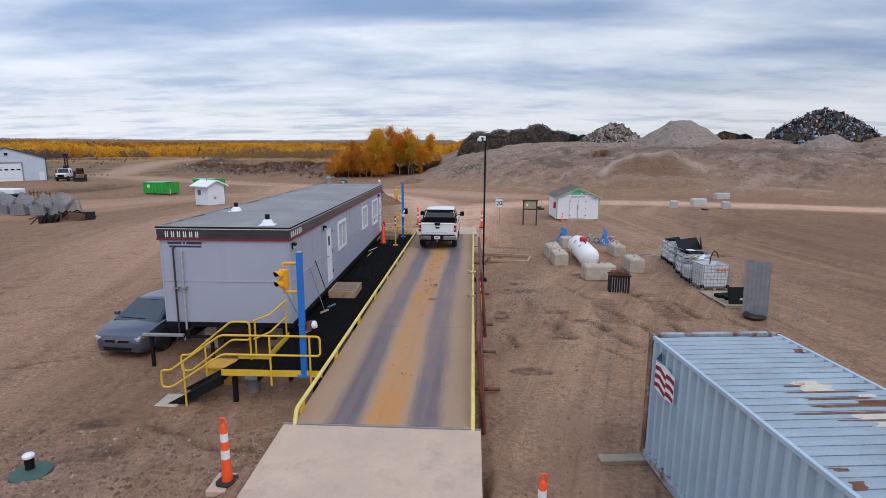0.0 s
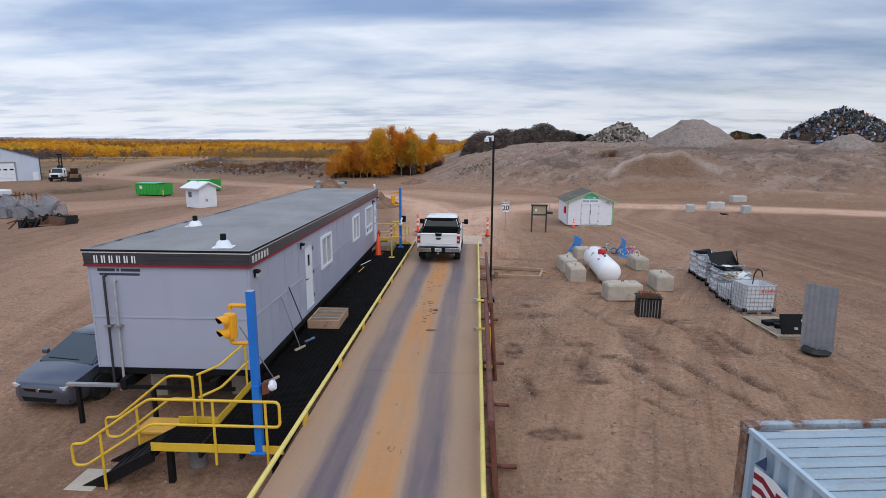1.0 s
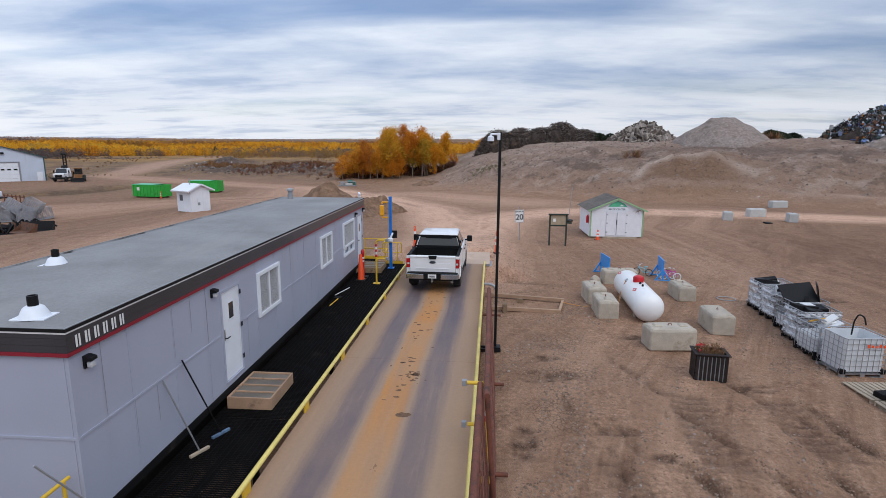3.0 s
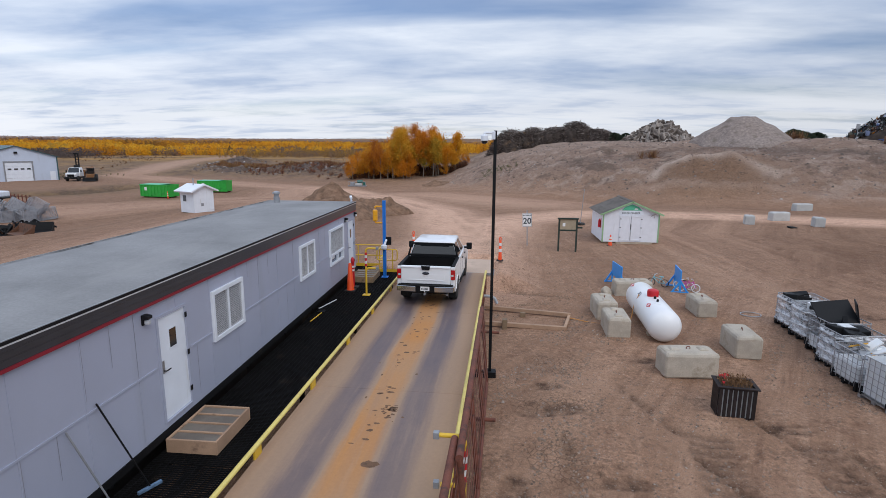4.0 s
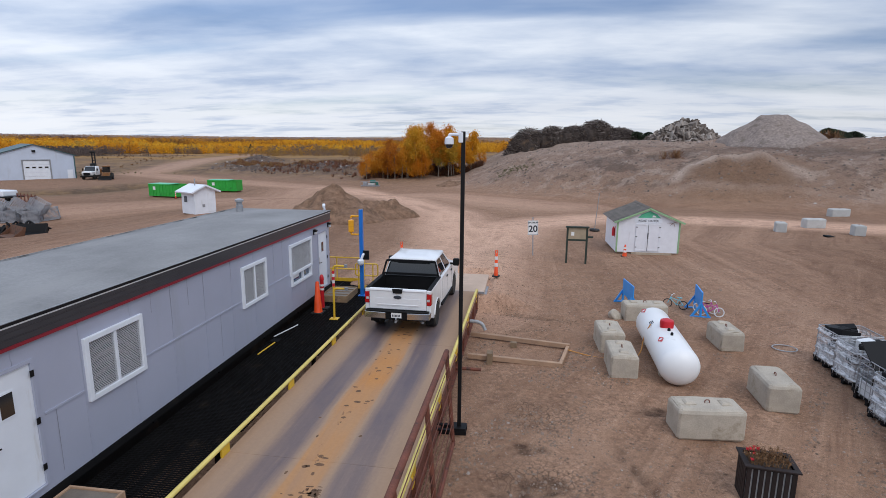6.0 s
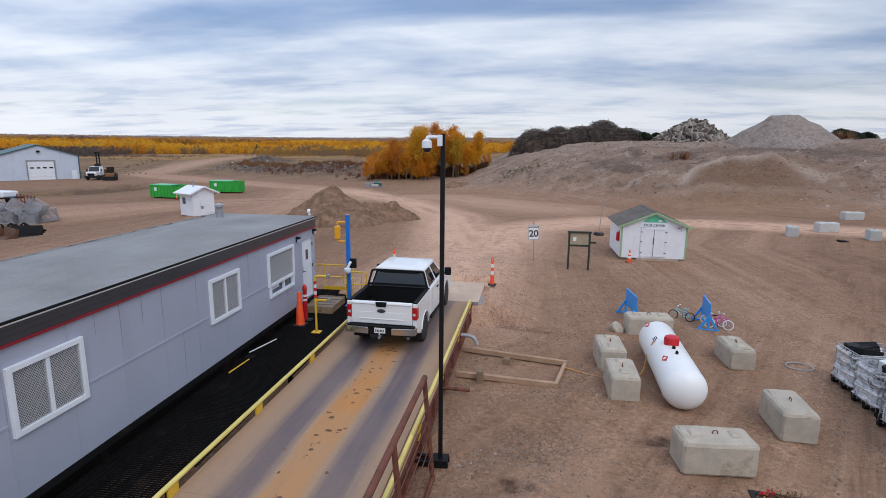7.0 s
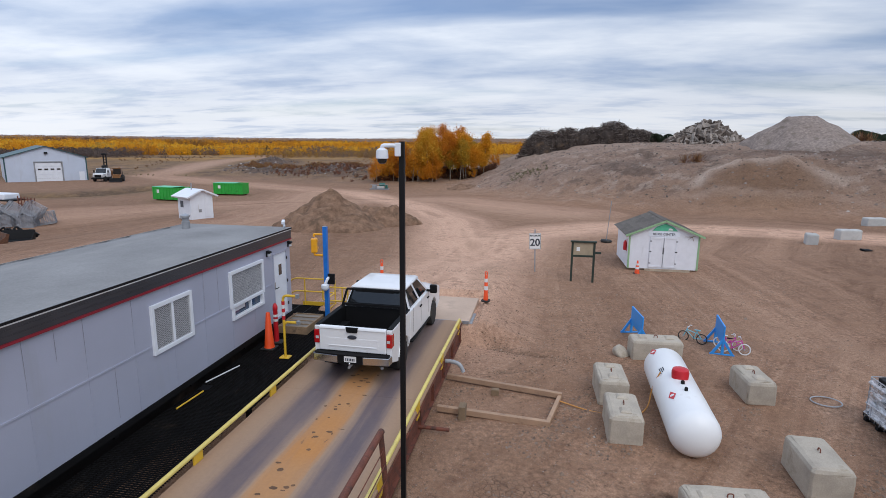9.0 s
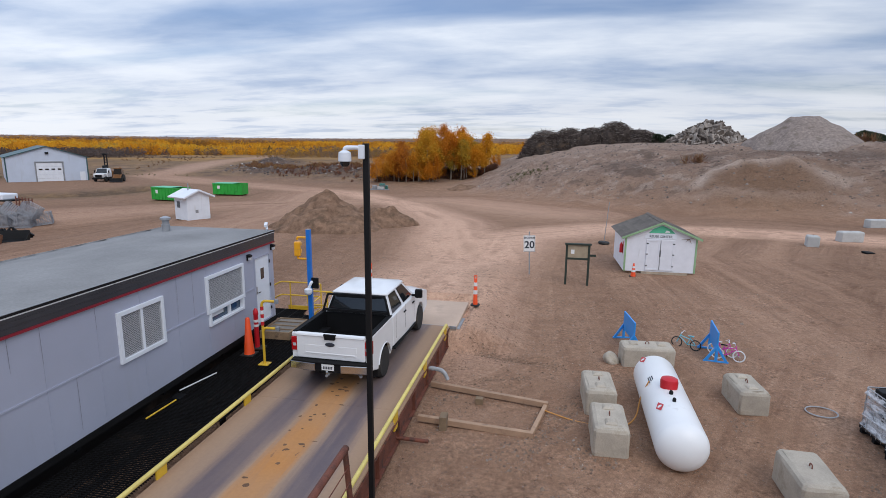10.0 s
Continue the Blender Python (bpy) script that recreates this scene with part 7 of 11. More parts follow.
        # dark appliances and pale sheet stacked inside
        for k in range(13):
            top = k > 7
            sx, sy, sz = rnd.uniform(0.16, 0.34), rnd.uniform(0.14, 0.26), rnd.uniform(0.06, 0.16)
            part("scrap", cube(-sx, sx, -sy, sy, -sz, sz, pose(rnd.uniform(-0.24, 0.24), rnd.uniform(-0.2, 0.2), H_ - rnd.uniform(0.02, 0.12) if top else rnd.uniform(0.3, H_ - 0.3), rnd.uniform(-12, 12), rnd.uniform(-12, 12), rnd.uniform(-20, 20))), M[("black_plastic", "black", "black_plastic", "poly", "black_plastic")[(k + seed) % 5]], t, bevel=0.02)
    if kind == "black":
        for dx, dy, dz, rx, ry, rz, sx, sy in ((-0.10, 0.12, 0.16, 38, -8, -6, 1.05, 0.85), (0.50, 0.05, 0.22, 78, 0, 62, 0.75, 0.62), (-0.02, -0.22, -0.10, -6, 4, 3, 0.95, 0.5)):
            part("black_sheet", cube(-sx / 2, sx / 2, -sy / 2, sy / 2, -0.015, 0.015, pose(dx, dy, H_ + dz, rx, ry, rz)), M["black"], t, "black moulded plastic panel", bevel=0.01)
        bm = bmesh.new()
        for k in range(14):
            box(bm, -0.18, 0.18, -0.12, 0.12, -0.06, 0.06, pose(rnd.uniform(-0.38, 0.38), rnd.uniform(-0.32, 0.32), rnd.uniform(0.3, H_), rnd.uniform(0, 90), rnd.uniform(0, 90), rnd.uniform(0, 180)))
        part("scraps", bm, M["black_plastic"], t)
    if kind == "low":
        for k in range(10):
            part("scrap", cube(-0.2, 0.2, -0.12, 0.12, -0.02, 0.02, pose(rnd.uniform(-0.3, 0.3), rnd.uniform(-0.25, 0.25), 0.75 + 0.04 * k, rnd.uniform(-40, 40), rnd.uniform(-40, 40), rnd.uniform(0, 180))), M[("poly", "paper", "amber", "paper", "dull_steel")[k % 5]], t)


film = bpy.data.materials.new("clear_stretch_film")
film.use_nodes = True
fb = film.node_tree.nodes["Principled BSDF"]
fb.inputs["Base Color"].default_value = (0.84, 0.86, 0.90, 1)
fb.inputs["Roughness"].default_value = 0.25
fn = film.node_tree.nodes.new("ShaderNodeTexNoise")
fn.inputs["Scale"].default_value, fn.inputs["Detail"].default_value = 9.0, 4.0
fmap = film.node_tree.nodes.new("ShaderNodeMapping")
fmap.inputs["Scale"].default_value = (0.6, 0.6, 2.2)
ftc = film.node_tree.nodes.new("ShaderNodeTexCoord")
film.node_tree.links.new(ftc.outputs["Object"], fmap.inputs[0])
film.node_tree.links.new(fmap.outputs[0], fn.inputs["Vector"])
framp = film.node_tree.nodes.new("ShaderNodeMapRange")
framp.inputs["From Min"].default_value, framp.inputs["From Max"].default_value = 0.38, 0.62
framp.inputs["To Min"].default_value, framp.inputs["To Max"].default_value = 0.14, 0.62
film.node_tree.links.new(fn.outputs[0], framp.inputs["Value"])
film.node_tree.links.new(framp.outputs[0], fb.inputs["Alpha"])
M["film"] = film
tote(10.95, 23.5, 4, "full", 1)
tote(11.0, 24.75, 3, "low", 2)
tote(11.2, 25.85, 2, "wrap", 3)
tote(11.5, 26.95, 2, "black", 4)
tote(11.65, 28.25, 2, "wrap", 5)
tote(11.75, 29.4, 2, "wrap", 6)


def pallet(x, y, yaw):
    p = thing("wooden_pallet", pose(x, y, gz(x, y), 0, 0, yaw), "weathered wooden shipping pallet flat on the dirt", "pallet", "wooden pallets")
    for k in range(3):
        part("stringer", cube(-0.6, 0.6, -0.5 + k * 0.475, -0.45 + k * 0.475, 0.015, 0.105), M["grey_wood"], p)
    first = None
    for k in range(9):
        m = pose(-0.56 + k * 0.14, 0, 0.105)
        if first is None:
            first = part("top_board", cube(-0.05, 0.05, -0.52, 0.52, 0, 0.02), M["grey_wood"], p, at=m)
        else:
            again(first, m)
    for k in range(3):
        again(first, pose(-0.54 + k * 0.54, 0, -0.003))


pallet(10.72, 21.95, 3)
pallet(10.78, 20.85, 1)
tv = thing("plastic_panel", pose(10.9, 20.55, gz(10.9, 20.6) + 0.13, -20, 0, 3), "black moulded plastic panel propped up on a pallet", "plastic panel")
part("panel", cube(-0.5, 0.5, -0.03, 0.03, 0.0, 0.66), M["black_plastic"], tv, bevel=0.015)
part("recess", cube(-0.42, 0.42, -0.036, -0.031, 0.1, 0.56), M["dull_black"], tv, bevel=0.004)
part("label_plate", cube(0.18, 0.34, -0.042, -0.037, 0.40, 0.48), M["paper"], tv, "small white label")
part("socket", cube(-0.08, 0.04, -0.05, -0.037, 0.14, 0.22), M["dull_steel"], tv, bevel=0.006)
for k, (x, y, rz) in enumerate(((10.55, 21.55, 10), (10.75, 21.2, -20), (11.05, 21.25, 15), (10.95, 21.65, 5))):
    b = thing("black_box", pose(x, y, gz(x, y) + 0.127, 0, 0, rz), "small black plastic case lying on a pallet", "plastic case", "plastic cases")
    part("body", cube(-0.2, 0.2, -0.14, 0.14, 0, 0.12), M["black_plastic"], b, bevel=0.015)
    part("lid", cube(-0.19, 0.19, -0.13, 0.13, 0.121, 0.14), M["dull_black"], b, bevel=0.006)

# upright panel in a tyre
sp = thing("portable_sign", pose(10.72, 19.25, gz(10.7, 19.2) - 0.01, 0, 0, -51), "back of a tall grey corrugated sign panel standing in a tyre", "sign")
part("tyre_base", lathe(bmesh.new(), [(0.18, 0.02), (0.34, 0.0), (0.40, 0.08), (0.34, 0.17), (0.2, 0.17), (0.16, 0.1)], 28), M["rubber"], sp, smooth=True)
bm = bmesh.new()
pts = []
for k in range(25):
    x = -0.44 + k * 0.88 / 24
    pts.append((x, 0.003 * (1 if (k // 2) % 2 else -1)))
loft(bm, [[(x, y, z) for x, y in pts] + [(x, y + 0.012, z) for x, y in pts[::-1]] for z in (0.14, 2.12)])
part("panel", bm, M["dull_steel"], sp, "grey corrugated sheet", at=pose(0, 0, 0, 0, -2, 0))
part("stiffener", cube(-0.03, 0.03, 0.02, 0.05, 0.1, 1.95), M["dull_steel"], sp, at=pose(0, 0, 0, 0, -2, 0))

# ---- shipping container ----
CYAW = 5.0
M["container_edge"] = material("blue_rail_with_rust", (0.31, 0.37, 0.43), 0.55, 0, 0.2, 2, 30, 0.15, stain=(0.17, 0.07, 0.035), stain_at=0.56, stain_scale=3.5)
M["office_navy"] = material("navy_paint", (0.035, 0.06, 0.14), 0.6, 0, 0.15, 4, 40, 0.05)
ct = thing("shipping_container", pose(3.56, 9.82, 0.36, 0, 0, CYAW), "pale blue steel shipping container with rust streaks on its roof", "shipping container")
CL, CWD, CH = 6.06, 2.44, 2.46


def corrugated(n, length, depth):
    pts = []
    pitch = length / n
    for k in range(n):
        a = k * pitch
        pts += [(a, 0.0), (a + pitch * 0.32, 0.0), (a + pitch * 0.5, depth), (a + pitch * 0.82, depth)]
    pts.append((length, 0.0))
    return pts


side = corrugated(22, CL - 0.3, 0.075)
for x, s in ((0.03, 1), (CWD - 0.03, -1)):
    bm = bmesh.new()
    lo = [bm.verts.new((x + s * d, -0.15 - a, 0.16)) for a, d in side]
    hi = [bm.verts.new((x + s * d, -0.15 - a, CH - 0.06)) for a, d in side]
    for k in range(len(lo) - 1):
        bm.faces.new((lo[k], lo[k + 1], hi[k + 1], hi[k]))
    part("side_wall", bm, M["container"], ct, "corrugated pale blue wall")
endp = corrugated(9, CWD - 0.3, 0.04)
bm = bmesh.new()
lo = [bm.verts.new((0.15 + a, -0.03 - d, 0.16)) for a, d in endp]
hi = [bm.verts.new((0.15 + a, -0.03 - d, CH - 0.06)) for a, d in endp]
for k in range(len(lo) - 1):
    bm.faces.new((lo[k], lo[k + 1], hi[k + 1], hi[k]))
part("end_wall", bm, M["container"], ct)
bm = bmesh.new()
rp = corrugated(28, CL - 0.3, 0.036)
lo = [bm.verts.new((0.055, -0.15 - a, CH - 0.045 + d)) for a, d in rp]
hi = [bm.verts.new((CWD - 0.055, -0.15 - a, CH - 0.045 + d)) for a, d in rp]
for k in range(len(lo) - 1):
    bm.faces.new((lo[k], lo[k + 1], hi[k + 1], hi[k]))
bmesh.ops.subdivide_edges(bm, edges=[e for e in bm.edges if abs(e.verts[0].co.x - e.verts[1].co.x) > 1], cuts=6)
part("roof_sheet", bm, M["container_roof"], ct, "pale blue ribbed roof with rust streaks")
# groove shade painted as a dark strip along the foot of every rib
M["rib_shade"] = material("dark_dirt_in_grooves", (0.105, 0.125, 0.15), 0.8, 0, 0.4, 3, 30, 0.1, stain=(0.22, 0.27, 0.32), stain_at=0.55, stain_scale=2.5)
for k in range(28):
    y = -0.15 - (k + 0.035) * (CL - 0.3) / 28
    part("groove_dirt", cube(0.07, CWD - 0.07, y - 0.009, y + 0.009, CH - 0.0455, CH - 0.0435), M["rib_shade"], ct)
# peeled primer and rust runs across the ribs
rnd = random.Random(64)
M["peeled"] = material("cream_primer", (0.55, 0.50, 0.42), 0.7, 0, 0.12, 3, 30, 0.1, stain=(0.30, 0.14, 0.06), stain_at=0.62, stain_scale=4)
M["rust_run"] = material("dark_rust_run", (0.13, 0.05, 0.028), 0.8, 0, 0.4, 4, 40, 0.2, stain=(0.27, 0.12, 0.05), stain_at=0.58, stain_scale=5)
PITCH = (CL - 0.3) / 28


def roof_patch(name, x0, x1, y0, y1, mat, label, lift=0.002):
    """A ragged stain that follows the ribs of the roof."""
    ny_, nx_ = max(3, int((y0 - y1) / 0.016)), max(5, int((x1 - x0) / 0.05))
    bm = bmesh.new()
    rows = []
    for j in range(ny_ + 1):
        y = y0 + (y1 - y0) * j / ny_
        f = ((-0.15 - y) / PITCH) % 1.0
        z = CH - 0.045 + 0.036 * (0 if f < 0.32 else (f - 0.32) / 0.18 if f < 0.5 else 1 if f < 0.82 else (1 - f) / 0.18) + lift
        squeeze = 1 - (2 * j / ny_ - 1) ** 4
        a_ = x0 + (x1 - x0) * rnd.uniform(0.0, 0.16) * (2 - squeeze)
        b_ = x1 - (x1 - x0) * rnd.uniform(0.0, 0.16) * (2 - squeeze)
        rows.append([bm.verts.new((a_ + (b_ - a_) * i / nx_, y, z)) for i in range(nx_ + 1)])
    for p, q in zip(rows, rows[1:]):
        for i in range(nx_):
            bm.faces.new((p[i], p[i + 1], q[i + 1], q[i]))
    part(name, bm, M[mat], ct, label)


for x0, x1, y0, y1 in ((1.18, 1.76, -2.17, -2.46), (1.25, 2.32, -3.20, -3.29), (1.34, 2.32, -3.40, -3.47), (1.9, 2.2, -2.60, -2.68), (0.3, 1.7, -0.17, -0.24), (1.9, 2.25, -5.0, -5.1)):
    roof_patch("peeled_patch", x0, x1, y0, y1, "peeled", "peeled cream patch")
for x0, x1, y0, y1 in ((0.98, 1.30, -2.30, -2.37), (0.72, 2.14, -2.49, -2.57), (0.97, 2.06, -2.69, -2.79), (0.86, 2.30, -2.89, -3.00), (0.50, 2.32, -3.07, -3.19), (0.95, 2.32, -3.31, -3.38), (1.5, 2.3, -3.52, -3.60), (1.7, 2.32, -2.80, -2.88), (1.75, 2.3, -0.2, -0.30), (0.1, 0.45, -0.18, -0.26), (0.12, 0.34, -4.3, -4.42), (0.12, 0.30, -4.6, -4.7), (0.10, 0.42, -5.2, -5.34), (1.2, 2.0, -4.4, -4.47), (2.15, 2.33, -0.9, -1.1)):
    roof_patch("rust_run", x0, x1, y0, y1, "rust_run", "rust run", 0.0035)
for x in (0.0, CWD - 0.06):
    part("top_rail", cube(x, x + 0.06, -CL + 0.16, -0.16, CH - 0.07, CH), M["container"], ct, bevel=0.008)
    part("bottom_rail", cube(x - (0.008 if x < 1 else 0.03), x + (0.09 if x < 1 else 0.068), -CL + 0.16, -0.16, 0.0, 0.16), M["container_edge"], ct, bevel=0.008)
for y in (-0.1, -CL):
    part("end_rail", cube(0.16, CWD - 0.16, y, y + 0.1, CH - 0.08, CH + 0.005), M["container_edge"], ct, "rust-stained end rail", bevel=0.008)
    part("end_rail", cube(0.16, CWD - 0.16, y, y + 0.1, 0.0, 0.16), M["container_rust"], ct, bevel=0.008)
    for x in (0.0, CWD - 0.14):
        part("corner_post", cube(x + (0.04 if x > 1 else 0), x + (0.14 if x > 1 else 0.10), y - (0.04 if y > -1 else 0), y + 0.1, 0.118, CH - 0.118), M["container_rust"], ct, "rusty corner post", bevel=0.008)
        for z in (0.0, CH - 0.10):
            part("corner_casting", cube(x - 0.006, x + 0.166, y - 0.06, y + 0.106, z, z + 0.118), M["container_rust"], ct, "rusty corner casting", bevel=0.01)
part("end_door", cube(0.14, CWD - 0.14, -CL + 0.02, -CL + 0.06, 0.16, CH - 0.08), M["container"], ct)
part("floor", cube(0.1, CWD - 0.1, -CL + 0.1, -0.1, 0.1, 0.16), M["wood"], ct)
# flag-like mark of plain stripes on the wall
part("mark_ground", prism(bmesh.new(), [(-0.36, 2.05), (-0.72, 2.09), (-1.08, 2.03), (-1.10, 1.55), (-0.74, 1.50), (-0.38, 1.54)], "x", 0.003, 0.008), M["text_white"], ct, "white ground of the painted mark")
for k in range(3):
    z = 1.975 - k * 0.16
    part("mark_stripe", prism(bmesh.new(), [(-0.37, z), (-0.54, z + 0.03), (-0.78, z - 0.06), (-0.78, z - 0.14), (-0.54, z - 0.05), (-0.37, z - 0.08)], "x", 0.0, 0.006), M["red"], ct, "red stripe of the painted mark")
    part("mark_stripe", prism(bmesh.new(), [(-0.785, z + 0.0), (-0.93, z + 0.01), (-1.08, z - 0.02), (-1.08, z - 0.10), (-0.93, z - 0.07), (-0.785, z - 0.08)], "x", 0.0, 0.006), M["red"], ct, "red stripe of the painted mark")
part("mark_patch", prism(bmesh.new(), [(-0.36, 2.085), (-0.57, 2.11), (-0.55, 2.29)], "x", 0.004, 0.009), M["office_navy"], ct, "navy painted patch")
for y in (9.62, 4.3):
    b = part("timber_sleeper", cube(-0.5, 2.7, -0.12, 0.12, -0.2, 0.0), M["grey_wood"], None, bevel=0.01)
    b.matrix_world = pose(3.2 + (9.7 - y) * 0.087, y, 0.355, 0, 0, CYAW)
    tagged(b, "grey timber sleeper under the container", "sleeper", "container sleepers")

# ---- poles, signals, cones, signs ----
mast = thing("camera_mast", pose(1.0, 24.1, 0.30), "tall square black mast carrying a white dome camera", "camera mast")
MT = 6.74 - 0.30
part("mast", cube(-0.04, 0.04, -0.04, 0.04, 0.05, MT), M["black"], mast, bevel=0.006)
part("base_plate", cube(-0.16, 0.16, -0.14, 0.14, 0.0, 0.05), M["black"], mast, bevel=0.006)
bm = bmesh.new()
box(bm, -0.75, 0.17, -0.15, -0.07, -0.10, 0.0)
box(bm, -0.75, 0.17, 0.07, 0.15, -0.10, 0.0)
for k in range(6):
    box(bm, -0.7 + k * 0.14, -0.65 + k * 0.14, -0.07, 0.07, -0.09, -0.04)
part("bracket", bm, M["black"], mast, "black slotted steel bracket to the scale")
part("footing", cube(-0.12, 0.12, -0.12, 0.12, gz(1, 24.1) - 0.40, -0.10), M["black"], mast)
dome = part("camera_arm", tube(bmesh.new(), rounded([(-0.04, -0.05, MT - 0.10), (-0.09, -0.08, MT - 0.06), (-0.27, -0.13, MT - 0.06), (-0.27, -0.13, MT - 0.14)], 0.06), 0.03, 10), M["white"], mast, "white swan-neck arm", smooth=True)
part("junction_box", cube(-0.09, 0.0, -0.10, -0.041, MT - 0.22, MT - 0.02), M["white"], dome, bevel=0.012)
part("dome_body", lathe(bmesh.new(), [(0.04, 0.10), (0.085, 0.07), (0.092, 0.0), (0.092, -0.05), (0.075, -0.055)], 22, pose(-0.27, -0.13, MT - 0.20)), M["white"], dome, smooth=True)
part("dome_glass", lathe(bmesh.new(), [(0.075, -0.05), (0.07, -0.09), (0.045, -0.125), (0.0, -0.135)], 20, pose(-0.27, -0.13, MT - 0.20)), M["window"], dome, "dark dome glass", smooth=True)


M["red_lens"] = material("unlit_red_lens", (0.07, 0.004, 0.005), 0.2, 0, 0.1, 8, 40, 0.0)
M["dark_lens"] = material("unlit_dark_lens", (0.004, 0.012, 0.008), 0.2, 0, 0.1, 8, 40, 0.0)


def signal_post(name, x, y, z0, top, back, collar):
    p = thing(name, pose(x, y, z0), "blue square post with a yellow two-lamp traffic signal", "traffic signal", "traffic signals")
    h = top - z0
    part("post", cube(-0.065, 0.065, -0.065, 0.065, 0.02, h), M["blue"], p, bevel=0.008)
    part("base_plate", cube(-0.14, 0.14, -0.14, 0.14, 0, 0.02), M["blue"], p)
    part("post_cap", cube(-0.066, 0.066, -0.066, 0.066, h, h + 0.008), M["steel"], p)
    if collar:
        part("collar", cube(-0.078, 0.078, -0.078, 0.078, h * 0.42, h * 0.42 + 0.03), M["blue"], p, bevel=0.004)
    hz = h - 0.60
    hx = -0.38
    turn = 180 + 14 if back else -32
    hd = part("signal_head", cube(-0.115, 0.115, -0.09, 0.09, -0.27, 0.27), M["signal"], p, "yellow two-lamp signal housing", bevel=0.04, at=pose(hx, 0, hz - 0.03, 0, 0, turn) @ Matrix.Diagonal((0.86, 0.86, 0.86, 1)))
    part("head_seam", cube(-0.117, 0.117, -0.092, 0.092, -0.005, 0.005), M["amber"], hd)
    for dz in (0.135, -0.135):
        bm = bmesh.new()
        rows = []
        n = 13
        arc = [radians(-35 + 250 * k / (n - 1)) for k in range(n)]
        for yy, rr in ((0.09, 0.112), (0.24, 0.116)):
            rows.append([(rr * math.cos(a), -yy - (0.06 * math.sin(a) if yy > 0.2 else 0), dz + rr * math.sin(a)) for a in arc])
            rows.append([((rr - 0.012) * math.cos(a), -yy - (0.06 * math.sin(a) if yy > 0.2 else 0), dz + (rr - 0.012) * math.sin(a)) for a in arc])
        vs = [[bm.verts.new(q) for q in r] for r in rows]
        for a, b in ((0, 2), (2, 3)):
            for k in range(n - 1):
                bm.faces.new((vs[a][k], vs[a][k + 1], vs[b][k + 1], vs[b][k]))
        lining = bmesh.new()
        vl = [[lining.verts.new(q) for q in rows[i]] for i in (3, 1)]
        for k in range(n - 1):
            lining.faces.new((vl[0][k], vl[0][k + 1], vl[1][k + 1], vl[1][k]))
        part("visor", bm, M["signal"], hd, "yellow hood over the lamp", smooth=True)
        part("visor_lining", lining, M["black"], hd, "black inside of the hood", smooth=True)
        part("lamp", lathe(bmesh.new(), [(0.10, 0.092), (0.09, 0.105), (0.0, 0.115)], 20, pose(0, 0, dz, 90, 0, 0)), M["red_lens"] if dz > 0 else M["dark_lens"], hd, "unlit signal lens", smooth=True)
    for dz in (0.34, -0.34):
        part("arm", tube(bmesh.new(), rounded([(-0.07, 0, hz + dz), (hx, 0, hz + dz), (hx, 0, hz + dz - (0.08 if dz > 0 else -0.08))], 0.07), 0.035, 10), M["signal"], p, "yellow arm", smooth=True)
    return p


sp1 = signal_post("traffic_signal", -3.72, 11.98, CW, 3.86, False, True)
fl = part("floodlight", prism(bmesh.new(), [(0.09, 1.30), (0.22, 1.34), (0.22, 1.12), (0.09, 1.08)], "y", 0.0, 0.16), M["rust"], sp1, "brown bracket with a pleated white lamp", bevel=0.01)
part("lamp_lens", lathe(bmesh.new(), [(0.09, 0.0), (0.10, 0.03), (0.085, 0.09), (0.02, 0.11)], 12, pose(0.22, 0.08, 1.23, 0, 75, 0)), M["white"], fl, smooth=True)
sp2 = signal_post("traffic_signal", -3.55, 32.15, CW, 4.12, True, True)
c2 = part("post_camera", lathe(bmesh.new(), [(0.04, 0.12), (0.12, 0.08), (0.125, 0.0), (0.11, -0.06), (0.05, -0.11)], 18, pose(0.02, -0.2, 1.32)), M["white"], sp2, "white dome camera on the post", smooth=True)
part("arm", tube(bmesh.new(), rounded([(0.1, -0.02, 1.62), (0.1, -0.16, 1.60), (0.03, -0.2, 1.42)], 0.06), 0.045, 8), M["white"], c2, smooth=True)
part("back_box", cube(0.08, 0.30, -0.10, -0.02, 1.40, 1.74), M["black"], c2, bevel=0.01)


def reader(x, y, z0, h, flip=1):
    r = thing("card_reader_post", pose(x, y, z0, 0, 0, 0), "yellow gooseneck card-reader post with red and white tape", "card reader", "card reader posts")
    k = flip
    part("post", tube(bmesh.new(), rounded([(0, 0, 0.02), (0, 0, h), (0.40 * k, 0, h)], 0.14, 8), 0.036, 10), M["yellow"], r, smooth=True)
    part("base_plate", cube(-0.14, 0.14, -0.12, 0.12, 0, 0.03), M["yellow"], r, bevel=0.01)
    part("low_arm", tube(bmesh.new(), rounded([(0, 0, h * 0.52), (0.06 * k, 0, h * 0.58), (0.36 * k, 0, h * 0.58)], 0.06), 0.036, 8), M["yellow"], r, smooth=True)
    for z in (h, h * 0.58):
        part("reader_box", cube(min(0.38 * k, 0.47 * k), max(0.38 * k, 0.47 * k), -0.045, 0.045, z - 0.055, z + 0.055), M["dull_steel"], r, "grey reader box", bevel=0.01)
    for j in range(5):
        z = h * 0.62 + j * 0.105
        part("tape_band", rod(bmesh.new(), (0, 0, z), (0, 0, z + 0.1), 0.045, n=12), M["red_plastic" if j % 2 == 0 else "band"], r, smooth=True)
    return r


reader(-3.66, 29.3, CW, 1.78, 1)
reader(0.68, 17.55, 0.2, 1.94, -1)


